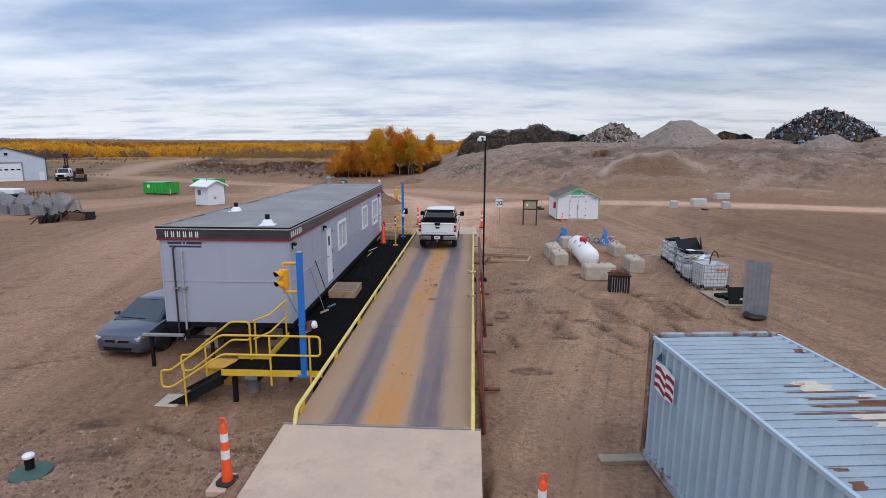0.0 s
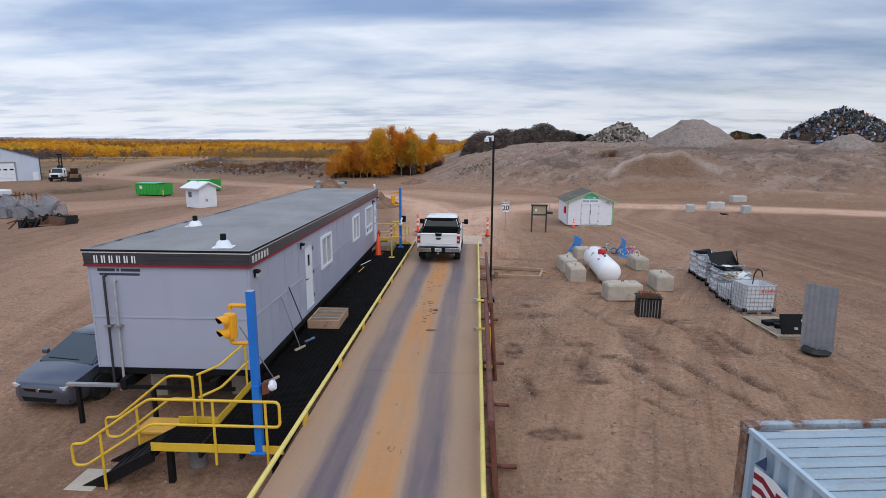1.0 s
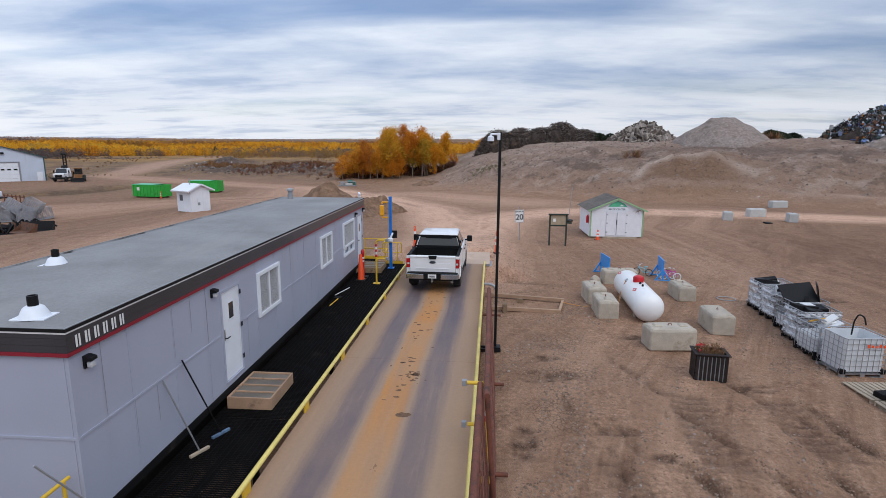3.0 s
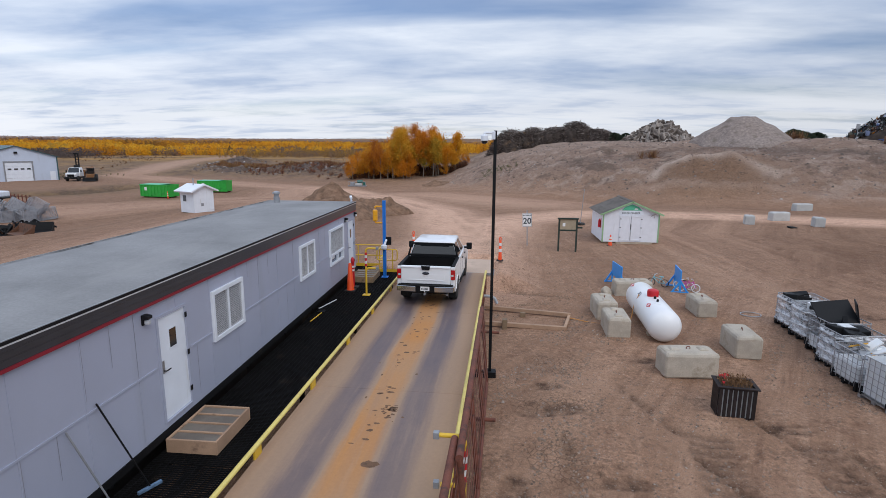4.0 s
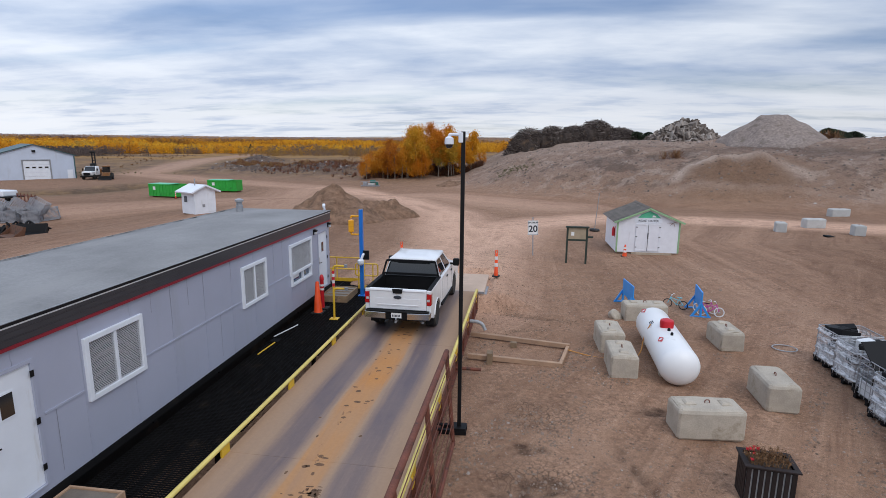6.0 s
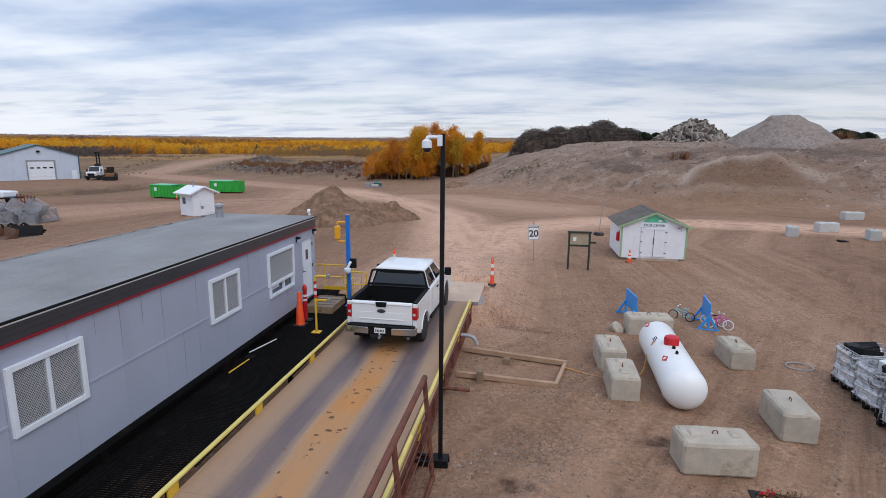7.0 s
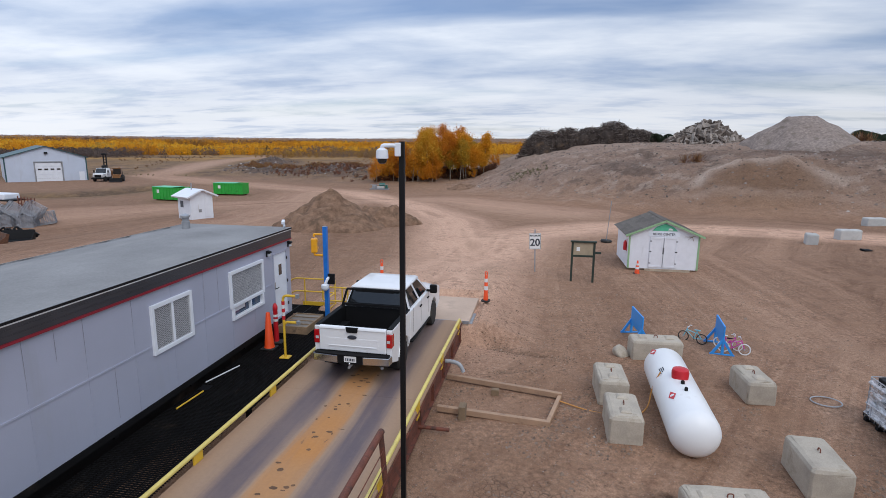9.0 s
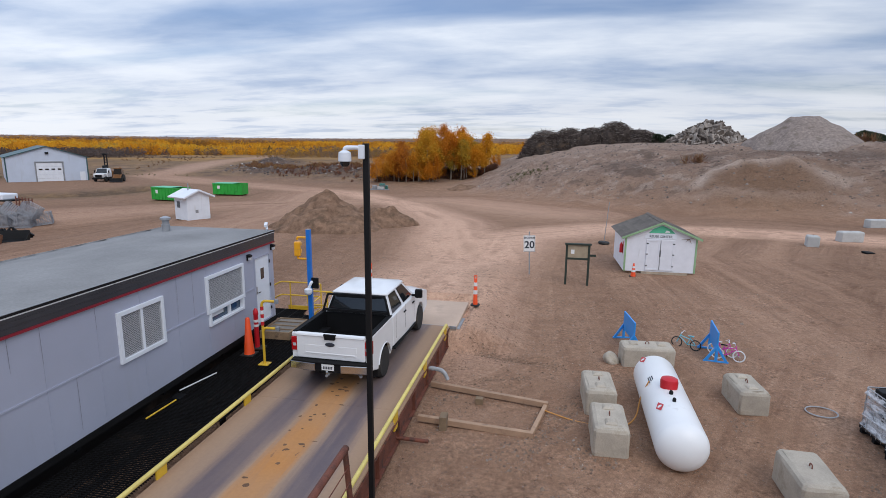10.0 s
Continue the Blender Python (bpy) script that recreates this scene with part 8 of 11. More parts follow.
def channelizer(x, y, z, h=1.12, lean=0.0, label="tall orange and white traffic delineator on a rubber base"):
    c = thing("traffic_delineator", pose(x, y, z, lean, lean * 0.5, random.uniform(-20, 20)), label, "traffic cone", "traffic delineators")
    part("base", prism(bmesh.new(), [(-0.16, -0.10), (-0.10, -0.16), (0.10, -0.16), (0.16, -0.10), (0.16, 0.10), (0.10, 0.16), (-0.10, 0.16), (-0.16, 0.10)], "z", 0, 0.05), M["rubber"], c, bevel=0.01)
    prof = [(0.09, 0.05), (0.085, 0.2), (0.078, 0.22), (0.055, h - 0.16), (0.045, h - 0.14)]
    part("tube", lathe(bmesh.new(), prof, 18), M["orange"], c, smooth=True)
    part("grip", tube(bmesh.new(), rounded([(-0.04, 0, h - 0.15), (-0.045, 0, h - 0.02), (0.045, 0, h - 0.02), (0.04, 0, h - 0.15)], 0.04), 0.018, 8), M["orange"], c, smooth=True)
    for f0, f1 in ((0.38, 0.51), (0.64, 0.76)):
        r0 = 0.078 + (0.055 - 0.078) * (f0 * h - 0.22) / (h - 0.38)
        r1 = 0.078 + (0.055 - 0.078) * (f1 * h - 0.22) / (h - 0.38)
        part("band", lathe(bmesh.new(), [(r0 + 0.003, f0 * h), (r1 + 0.003, f1 * h)], 18), M["band"], c, "white reflective band", smooth=True)
    return c


random.seed(3)
channelizer(-3.93, 8.12, gz(-3.93, 8.12) + 0.05, 1.20)
pad = part("cone_pad", cube(-4.20, -3.66, 7.86, 8.40, gz(-3.93, 8.12) - 0.06, gz(-3.93, 8.12) + 0.048), M["ramp"], None, bevel=0.012)
tagged(pad, "thin tan concrete plate under the delineator", "concrete plate")
channelizer(1.2, 7.15, gz(1.2, 7.15) + 0.02, 1.12, 3)
channelizer(1.32, 35.5, gz(1.32, 35.5) + 0.03, 1.15)
channelizer(-3.0, 36.6, gz(-3.0, 36.6) + 0.03, 1.15)
# plates on the near cone's foot
# orange cone and red delineator by the wall
c = thing("traffic_cone", pose(-4.42, 29.85, CW), "plain tall orange traffic cone on a black base", "traffic cone")
part("base", cube(-0.19, 0.19, -0.19, 0.19, 0, 0.04), M["rubber"], c, bevel=0.01)
part("cone", lathe(bmesh.new(), [(0.15, 0.04), (0.14, 0.07), (0.06, 1.05), (0.045, 1.08)], 20), M["orange"], c, smooth=True)
c = thing("traffic_delineator", pose(-4.45, 30.35, CW), "red delineator post with white bands on a black base", "traffic cone", "traffic delineators")
part("base", cube(-0.22, 0.22, -0.16, 0.16, 0, 0.04), M["rubber"], c, bevel=0.01)
part("tube", lathe(bmesh.new(), [(0.075, 0.04), (0.065, 1.0), (0.075, 1.02), (0.07, 1.12), (0.03, 1.2)], 16), M["red_plastic"], c, smooth=True)
for z in (0.66, 0.8):
    part("band", lathe(bmesh.new(), [(0.073, z), (0.072, z + 0.07)], 16), M["band"], c)
c = thing("traffic_cone", pose(8.42, 45.1, gz(8.4, 45.1) + 0.01), "small orange cone with white bands before the shed", "traffic cone")
part("base", cube(-0.18, 0.18, -0.18, 0.18, 0, 0.03), M["rubber"], c, bevel=0.01)
part("cone", lathe(bmesh.new(), [(0.135, 0.03), (0.035, 0.7), (0.03, 0.71)], 18), M["orange"], c, smooth=True)
for z0, z1 in ((0.26, 0.38), (0.46, 0.56)):
    part("band", lathe(bmesh.new(), [(0.146 - 0.149 * z0, z0), (0.146 - 0.149 * z1, z1)], 18), M["band"], c, "white band")

# speed sign
sg = thing("speed_sign", pose(3.12, 44.4, gz(3.1, 44.4) - 0.02, 0, -2, 6), "white speed limit sign reading maximum 20 on a leaning post", "speed sign")
part("post", cube(-0.03, 0.03, 0.0, 0.04, 0, 2.3), M["dull_steel"], sg)
part("plate", cube(-0.3, 0.3, -0.02, -0.005, 1.25, 2.1), M["text_white"], sg, bevel=0.004)
bm = bmesh.new()
for a in ((-0.285, 0.285, 1.265, 1.28), (-0.285, 0.285, 2.07, 2.085), (-0.285, -0.27, 1.28, 2.07), (0.27, 0.285, 1.28, 2.07)):
    box(bm, a[0], a[1], -0.024, -0.0205, a[2], a[3])
part("border", bm, M["text_dark"], sg)
lettering("word", "MAXIMUM", 0.115, M["text_dark"], sg, pose(0, -0.024, 1.97), bold=0.003)
lettering("number", "20", 0.52, M["text_dark"], sg, pose(0, -0.024, 1.60), bold=0.012)

# notice board
nb = thing("notice_board", pose(5.4, 42.75, gz(5.4, 42.7) - 0.02, 0, 0, 0), "dark green timber notice board frame with a faded panel", "notice board")
for x in (-0.52, 0.52):
    part("post", cube(x - 0.05, x + 0.05, -0.05, 0.05, 0, 1.98), M["dark_green"], nb, bevel=0.006)
part("top_rail", cube(-0.62, 0.62, -0.09, 0.09, 1.98, 2.06), M["dark_green"], nb, bevel=0.006)
part("low_rail", cube(-0.47, 0.47, -0.04, 0.04, 1.26, 1.36), M["dark_green"], nb, bevel=0.006)
pn = part("panel", cube(-0.47, 0.47, -0.01, 0.01, 1.36, 1.98), M["plywood"], nb, "faded plywood board")
part("notice", cube(-0.32, -0.16, -0.016, -0.0105, 1.55, 1.75), M["paper"], pn, "white paper notice")
part("wing", cube(0.571, 0.85, -0.03, 0.03, 1.44, 1.54), M["dark_green"], nb)

# tyre-based marker pole by the shed
tp = thing("marker_pole", pose(8.1, 55.6, gz(8.1, 55.6), 0, 4, 0), "thin white marker pole standing in a tyre", "marker pole")
part("tyre_base", lathe(bmesh.new(), [(0.2, 0.0), (0.36, 0.02), (0.40, 0.11), (0.36, 0.2), (0.2, 0.2)], 22), M["rubber"], tp, smooth=True)
part("pole", rod(bmesh.new(), (0, 0, 0.05), (0, 0, 3.0), 0.025, n=8), M["dull_steel"], tp)

# ---- white shed ----
shed = thing("garden_shed", pose(8.05, 46.0, gz(9.7, 47.5) + 0.02, 0, 0, 0.6), "white double-door shed with lime trim and grey shingles", "shed")
SW, SD, SE, SA = 3.60, 3.7, 2.04, 2.80
bm = prism(bmesh.new(), [(0, 0.12), (SW, 0.12), (SW, SE), (SW / 2, SA - 0.04), (0, SE)], "y", 0.0, 0.05)
part("front_wall", bm, M["white_panel"], shed)
bm = prism(bmesh.new(), [(0, 0.12), (SW, 0.12), (SW, SE), (SW / 2, SA - 0.04), (0, SE)], "y", SD - 0.05, SD)
part("back_wall", bm, M["white_panel"], shed)
for x in (0, SW - 0.05):
    part("side_wall", cube(x, x + 0.05, 0.052, SD - 0.052, 0.12, SE), M["white_panel"], shed)
part("skid", cube(0.1, SW - 0.1, 0.1, SD - 0.1, 0.0, 0.118), M["wood"], shed)
part("threshold", cube(0.9, 3.2, -0.1, -0.01, 0.0, 0.13), M["grey_wood"], shed)
for x in (0.0, SW - 0.07):
    part("corner_trim", cube(x - 0.012, x + 0.082, -0.015, -0.002, 0.12, SE - 0.02), M["lime"], shed, "lime green corner board")
for s in (-1, 1):
    xc = SW / 2
    slope = math.atan2(SA - SE, SW / 2)
    run = (SW / 2 + 0.22) / math.cos(slope)
    m0 = Matrix.Translation((xc, 0, SA)) @ Matrix.Rotation(s * slope, 4, "Y")
    part("roof_deck", cube(min(0, s * run), max(0, s * run), -0.18, SD + 0.15, -0.05, 0.0), M["white"], shed, at=m0)
    part("verge_trim", cube(min(0, s * run), max(0, s * run), -0.2, -0.181, -0.10, 0.012), M["lime"], shed, "lime green verge board", at=m0)
    first = None
    for j in range(7):
        a0 = j * run / 7
        m = m0 @ Matrix.Translation((s * a0, 0, 0.004)) @ Matrix.Rotation(s * -0.03 * -1, 4, "Y")
        for k in range(8):
            w = (SD + 0.33) / 8
            y = -0.18 + k * w + (0.0 if j % 2 == 0 else 0.0)
            mm = m @ Matrix.Translation((0, y, 0.0))
            if first is None:
                first = part("shingle", cube(min(0, s * run / 6.6), max(0, s * run / 6.6), 0.004, w - 0.004, 0.0, 0.014), M["shingle"], shed, at=mm)
            else:
                again(first, mm)
part("ridge_cap", prism(bmesh.new(), [(-0.13, -0.035), (0, 0.035), (0.13, -0.035), (0.13, -0.06), (0, 0.0), (-0.13, -0.06)], "y", -0.19, SD + 0.16, pose(SW / 2, 0, SA + 0.02)), M["shingle"], shed)
for x0, x1 in ((1.08, 1.78), (1.80, 2.50)):
    d = part("door", cube(x0, x1, -0.035, -0.003, 0.2, 1.86), M["white_panel"], shed, "white plank door leaf", bevel=0.006)
    bm = bmesh.new()
    for a in ((x0 + 0.01, x0 + 0.09, 0.21, 1.85), (x1 - 0.09, x1 - 0.01, 0.21, 1.85), (x0 + 0.091, x1 - 0.091, 0.21, 0.30), (x0 + 0.091, x1 - 0.091, 1.76, 1.85)):
        box(bm, a[0], a[1], -0.05, -0.0355, a[2], a[3])
    part("ledge", bm, M["white_panel"], d, bevel=0.004)
    xh = x0 if x0 < 1.5 else x1 - 0.1
    for z in (0.42, 1.05, 1.62):
        part("hinge", cube(xh, xh + 0.1, -0.056, -0.051, z, z + 0.045), M["black"], d)
part("latch", cube(1.76, 1.82, -0.065, -0.036, 0.95, 1.3), M["black"], shed)
part("bolt_rod", rod(bmesh.new(), (1.79, -0.06, 0.25), (1.79, -0.06, 1.8), 0.012, n=6), M["dull_steel"], shed)
part("sign_board", cube(0.98, 2.56, -0.02, -0.003, 1.90, 2.14), M["white"], shed, bevel=0.004)
lettering("sign_words", "REUSE CENTER", 0.17, M["text_dark"], shed, pose(1.77, -0.024, 2.02), 1.0, 0.002)
part("gable_panel", prism(bmesh.new(), [(1.16, 2.20), (2.46, 2.20), (2.24, 2.42), (1.81, 2.60), (1.38, 2.42)], "y", -0.016, -0.003), M["mint"], shed, "mint green painted gable mark")
part("gable_mark", prism(bmesh.new(), [(1.95, 2.24), (2.2, 2.24), (2.16, 2.33), (2.02, 2.36)], "y", -0.022, -0.017), M["text_white"], shed)
fe = part("extinguisher", lathe(bmesh.new(), [(0.07, 1.0), (0.085, 1.04), (0.085, 1.42), (0.05, 1.5), (0.02, 1.56)], 14, pose(-0.1, 0.55, 0)), M["red_plastic"], shed, "red extinguisher on the side wall", smooth=True)
part("bracket", cube(-0.012, -0.002, 0.45, 0.65, 0.95, 1.6), M["red_plastic"], fe)
bm = bmesh.new()
for a, b in (((3.18, 1.95), (3.0, 1.78)), ((3.2, 1.93), (3.28, 1.7)), ((3.2, 1.94), (2.8, 1.92)), ((3.22, 1.96), (3.38, 1.99))):
    rod(bm, (a[0], -0.03, a[1]), (b[0], -0.05, b[1]), 0.015, 0.006, n=5)
part("dry_twig", bm, M["dry"], shed, "withered twig hanging on the wall")


# ---- bicycle racks and bicycles ----
def bike_rack(x, y, yaw):
    r = thing("bicycle_rack", pose(x, y, gz(x, y) - 0.01, 0, 0, yaw), "bright blue timber A-frame bicycle rack", "bicycle rack", "bicycle racks")
    L_ = 1.3
    part("board", cube(-0.025, 0.025, -L_ / 2, L_ / 2, 0.35, 0.98), M["rack_blue"], r, bevel=0.01)
    for s in (-1, 1):
        for t in (-1, 1):
            bm = prism(bmesh.new(), [(t * 0.027, 0.55), (t * 0.027, 0.40), (t * 0.28, 0.0), (t * 0.37, 0.0)], "y", s * (L_ / 2 - 0.04) - 0.03, s * (L_ / 2 - 0.04) + 0.03)
            part("leg", bm, M["rack_blue"], r, bevel=0.006)
        part("foot", cube(-0.36, 0.36, s * (L_ / 2 - 0.04) - 0.032, s * (L_ / 2 - 0.04) + 0.032, 0.0, 0.055), M["rack_blue"], r, bevel=0.006)
        part("upright", cube(-0.04, 0.04, s * (L_ / 2 - 0.04) - 0.031, s * (L_ / 2 - 0.04) + 0.031, 0.056, 0.349), M["rack_blue"], r)
    return r


bike_rack(6.62, 34.75, 6)
bike_rack(9.15, 34.3, -7)


def bicycle(x, y, yaw, lean, frame_mat, tyre_mat, seat_mat, label, s=1.0):
    b = thing("bicycle", pose(x, y, gz(x, y) + 0.0, lean, 0, yaw) @ Matrix.Diagonal((s, s, s, 1)), label, "bicycle", "bicycles")
    r = 0.22
    for xx in (-0.40, 0.40):
        w = part("wheel", tube(bmesh.new(), [(xx + r * math.cos(a), 0, r + r * math.sin(a)) for a in [2 * math.pi * k / 22 for k in range(22)]], 0.024, 6, True), M[tyre_mat], b, smooth=True)
        bm = bmesh.new()
        for k in range(8):
            a = math.pi * k / 8
            rod(bm, (xx - r * math.cos(a), 0, r - r * math.sin(a)), (xx + r * math.cos(a), 0, r + r * math.sin(a)), 0.003, n=3)
        rod(bm, (xx, -0.04, r), (xx, 0.04, r), 0.025, n=8)
        part("spokes", bm, M["steel"], w)
    bm = bmesh.new()
    for p, q in (((-0.40, 0, r), (-0.05, 0, 0.2)), ((-0.40, 0, r), (-0.16, 0, 0.5)), ((-0.05, 0, 0.2), (-0.18, 0, 0.56)), ((-0.05, 0, 0.2), (0.27, 0, 0.48)), ((-0.15, 0, 0.44), (0.25, 0, 0.54)), ((0.40, 0, r), (0.25, 0, 0.62))):
        rod(bm, p, q, 0.02, n=8)
    part("frame", bm, M[frame_mat], b, smooth=True)
    part("seat", loft(bmesh.new(), [[(-0.30, -0.06, 0.57), (-0.30, 0.06, 0.57), (-0.30, 0.06, 0.62), (-0.30, -0.06, 0.62)], [(-0.18, -0.05, 0.57), (-0.18, 0.05, 0.57), (-0.18, 0.05, 0.62), (-0.18, -0.05, 0.62)], [(-0.05, -0.02, 0.58), (-0.05, 0.02, 0.58), (-0.05, 0.02, 0.61), (-0.05, -0.02, 0.61)]]), M[seat_mat], b, bevel=0.012)
    part("handlebar", tube(bmesh.new(), rounded([(0.12, -0.22, 0.72), (0.2, -0.2, 0.74), (0.24, -0.05, 0.64), (0.24, 0.05, 0.64), (0.2, 0.2, 0.74), (0.12, 0.22, 0.72)], 0.05), 0.013, 6), M["white"], b, smooth=True)
    part("crank", rod(bmesh.new(), (-0.05, -0.09, 0.1), (-0.05, 0.09, 0.3), 0.012, n=6), M["black"], b)
    return b


bicycle(8.45, 34.75, 150, 6, "aqua", "rubber", "aqua", "small pale aqua bicycle leaning at the blue rack", 0.74)
bicycle(9.5, 33.95, -20, -14, "pink", "band", "black_plastic", "small magenta bicycle leaning at the blue rack", 0.76)
bicycle(9.45, 34.35, -30, -10, "pink", "band", "white", "small pink and white bicycle leaning at the blue rack", 0.70)
bicycle(6.95, 34.2, -10, 62, "black", "rubber", "black_plastic", "dark bicycle lying behind a concrete block", 0.9)

# ---- buried tank lid ----
ld = thing("septic_cover", pose(-8.13, 8.98, gz(-8.13, 8.98) + 0.0) @ Matrix.Diagonal((0.76, 0.76, 0.85, 1)), "round dark green lid with a capped black vent stub", "septic cover")
part("lid", lathe(bmesh.new(), [(0.46, -0.02), (0.46, 0.05), (0.42, 0.075), (0.0, 0.09)], 32), M["lid"], ld, smooth=True)
part("vent_stub", lathe(bmesh.new(), [(0.11, 0.08), (0.11, 0.12), (0.10, 0.13), (0.10, 0.20), (0.11, 0.21), (0.11, 0.36)], 18, pose(-0.08, 0.08, 0)), M["black_plastic"], ld, smooth=True)
part("vent_cap", lathe(bmesh.new(), [(0.125, 0.35), (0.135, 0.36), (0.135, 0.41), (0.10, 0.44), (0.0, 0.45)], 20, pose(-0.08, 0.08, 0)), M["white"], ld, "white cap", smooth=True)

# trailer tongue bar and stand before the end wall
st = thing("steel_stand", pose(-8.6, 14.3, 0), "pale steel bar on black posts before the trailer end", "stand")
part("bar", cube(-0.45, 0.75, -0.05, 0.05, 0.92, 0.99), M["dull_steel"], st, bevel=0.006)
for x in (-0.2, 1.55):
    part("post", cube(x - 0.04, x + 0.04, -0.04, 0.04, gz(-8.6 + x, 14.3) - 0.1, 0.92), M["black"], st)
part("bar", cube(0.8, 3.4, 0.02, 0.1, 0.86, 0.93), M["black"], st)

# ---- farther things ----


def heap(name, x, y, rx, ry, h, mat, label, category, seed, rough=0.25, flat=0.0, sharp=1.0, kind="", steps=70):
    """A heap of loose material as an uneven mound that dips below the ground at its rim."""
    n = steps
    bm = bmesh.new()
    us = np.linspace(-1.15, 1.15, n)
    U, V = np.meshgrid(us, us)
    X, Y = x + U * rx, y + V * ry
    wob = 1 + 0.25 * value_noise(U * 3 + seed, V * 3, 1.0, seed)
    d = np.hypot(U, V) * wob
    body = np.clip(1 - d, 0, 1) ** sharp
    if flat:
        body = np.minimum(body, flat) / flat
    Z = ground_z(X, Y) + h * body + rough * (value_noise(X, Y, 1.6, seed + 1) + 0.6 * value_noise(X, Y, 0.6, seed + 2)) * ss(body * 4) - 0.5 * ss((d - 0.92) / 0.12)
    vs = [[bm.verts.new((X[i, j] - x, Y[i, j] - y, Z[i, j])) for j in range(n)] for i in range(n)]
    for i in range(n - 1):
        for j in range(n - 1):
            if min(d[i, j], d[i + 1, j + 1], d[i, j + 1], d[i + 1, j]) < 1.1:
                bm.faces.new((vs[i][j], vs[i][j + 1], vs[i + 1][j + 1], vs[i + 1][j]))
    ob = part(name, bm, mat, None, smooth=True)
    ob.location = (x, y, 0)
    return tagged(ob, label, category, kind=kind)


M["pile"] = material("loose_brown_soil", (0.205, 0.126, 0.084), 0.95, 0, 0.42, 1.6, 9, 1.0, stain=(0.12, 0.078, 0.052), stain_at=0.60, stain_scale=0.9, spec=0.1)
M["gravel"] = material("grey_brown_gravel", (0.255, 0.208, 0.184), 0.95, 0, 0.32, 3.0, 9, 1.0, stain=(0.165, 0.135, 0.112), stain_at=0.6, stain_scale=0.6, spec=0.1)
M["rubble"] = material("broken_concrete", (0.24, 0.205, 0.18), 0.9, 0, 0.25, 1.5, 15, 0.4, stain=(0.2, 0.18, 0.16), stain_at=0.60, spec=0.2)
M["brush"] = material("dark_heaped_branches", (0.055, 0.043, 0.037), 0.95, 0, 0.5, 1.0, 10, 0.6, stain=(0.13, 0.085, 0.055), stain_at=0.60, stain_scale=0.6, spec=0.1)


def islands(name, stops, rough=0.85, metal=0.0):
    """Loose pieces, each with a tone of its own."""
    m = bpy.data.materials.new(name)
    m.use_nodes = True
    nt = m.node_tree
    b = nt.nodes["Principled BSDF"]
    g = nt.nodes.new("ShaderNodeNewGeometry")
    r = nt.nodes.new("ShaderNodeValToRGB")
    els = r.color_ramp.elements
    while len(els) < len(stops):
        els.new(0.5)
    for e, (p, c) in zip(els, stops):
        e.position, e.color = p, (*c, 1)
    nt.links.new(g.outputs["Random Per Island"], r.inputs[0])
    tc = nt.nodes.new("ShaderNodeTexCoord")
    n = nt.nodes.new("ShaderNodeTexNoise")
    n.inputs["Scale"].default_value = 6
    n.inputs["Detail"].default_value = 4
    nt.links.new(tc.outputs["Object"], n.inputs["Vector"])
    o = nt.nodes.new("ShaderNodeMixRGB")
    o.blend_type = "OVERLAY"
    o.inputs[0].default_value = 0.4
    nt.links.new(r.outputs[0], o.inputs[1])
    nt.links.new(n.outputs[0], o.inputs[2])
    nt.links.new(o.outputs[0], b.inputs["Base Color"])
    b.inputs["Roughness"].default_value = rough
    b.inputs["Metallic"].default_value = metal
    b.inputs["Specular IOR Level"].default_value = 0.2
    return m


M["scrap"] = islands("mixed_scrap_metal", [(0.0, (0.018, 0.020, 0.022)), (0.34, (0.05, 0.055, 0.06)), (0.52, (0.15, 0.075, 0.045)), (0.64, (0.035, 0.075, 0.070)), (0.76, (0.24, 0.25, 0.255)), (0.86, (0.62, 0.63, 0.64)), (0.955, (0.07, 0.15, 0.42)), (0.975, (0.55, 0.24, 0.02)), (1.0, (0.40, 0.05, 0.03))], 0.6, 0.1)
M["slabs"] = islands("broken_concrete_slabs", [(0.0, (0.08, 0.064, 0.055)), (0.5, (0.20, 0.165, 0.142)), (1.0, (0.42, 0.37, 0.33))])
M["twigs"] = islands("heaped_brushwood", [(0.0, (0.030, 0.023, 0.020)), (0.45, (0.105, 0.080, 0.070)), (0.8, (0.20, 0.16, 0.142)), (1.0, (0.38, 0.32, 0.285))])
M["stones"] = islands("scattered_stones", [(0.0, (0.14, 0.095, 0.070)), (0.5, (0.22, 0.155, 0.115)), (0.95, (0.26, 0.195, 0.155)), (1.0, (0.36, 0.31, 0.27))])
M["hill_stones"] = islands("brown_grey_bank_stones", [(0.0, (0.10, 0.078, 0.066)), (0.5, (0.20, 0.155, 0.13)), (0.95, (0.33, 0.27, 0.235)), (1.0, (0.50, 0.45, 0.41))])
M["shrub"] = islands("bare_autumn_shrubs", [(0.0, (0.07, 0.042, 0.034)), (0.35, (0.17, 0.072, 0.042)), (0.7, (0.28, 0.14, 0.055)), (1.0, (0.32, 0.22, 0.11))])
M["ridge_stones"] = islands("grey_spoil_stones", [(0.0, (0.05, 0.040, 0.037)), (0.55, (0.125, 0.098, 0.087)), (0.9, (0.22, 0.18, 0.16)), (1.0, (0.45, 0.41, 0.38))])


def add_mesh(name, verts, faces, mat, label, category, kind="stuff", parent=None):
    me = bpy.data.meshes.new(name)
    me.from_pydata(verts, [], faces)
    me.materials.append(mat)
    me.update()
    ob = new(name, me)
    if parent is not None:
        ob.parent = parent
    return tagged(ob, label, category, kind=kind)


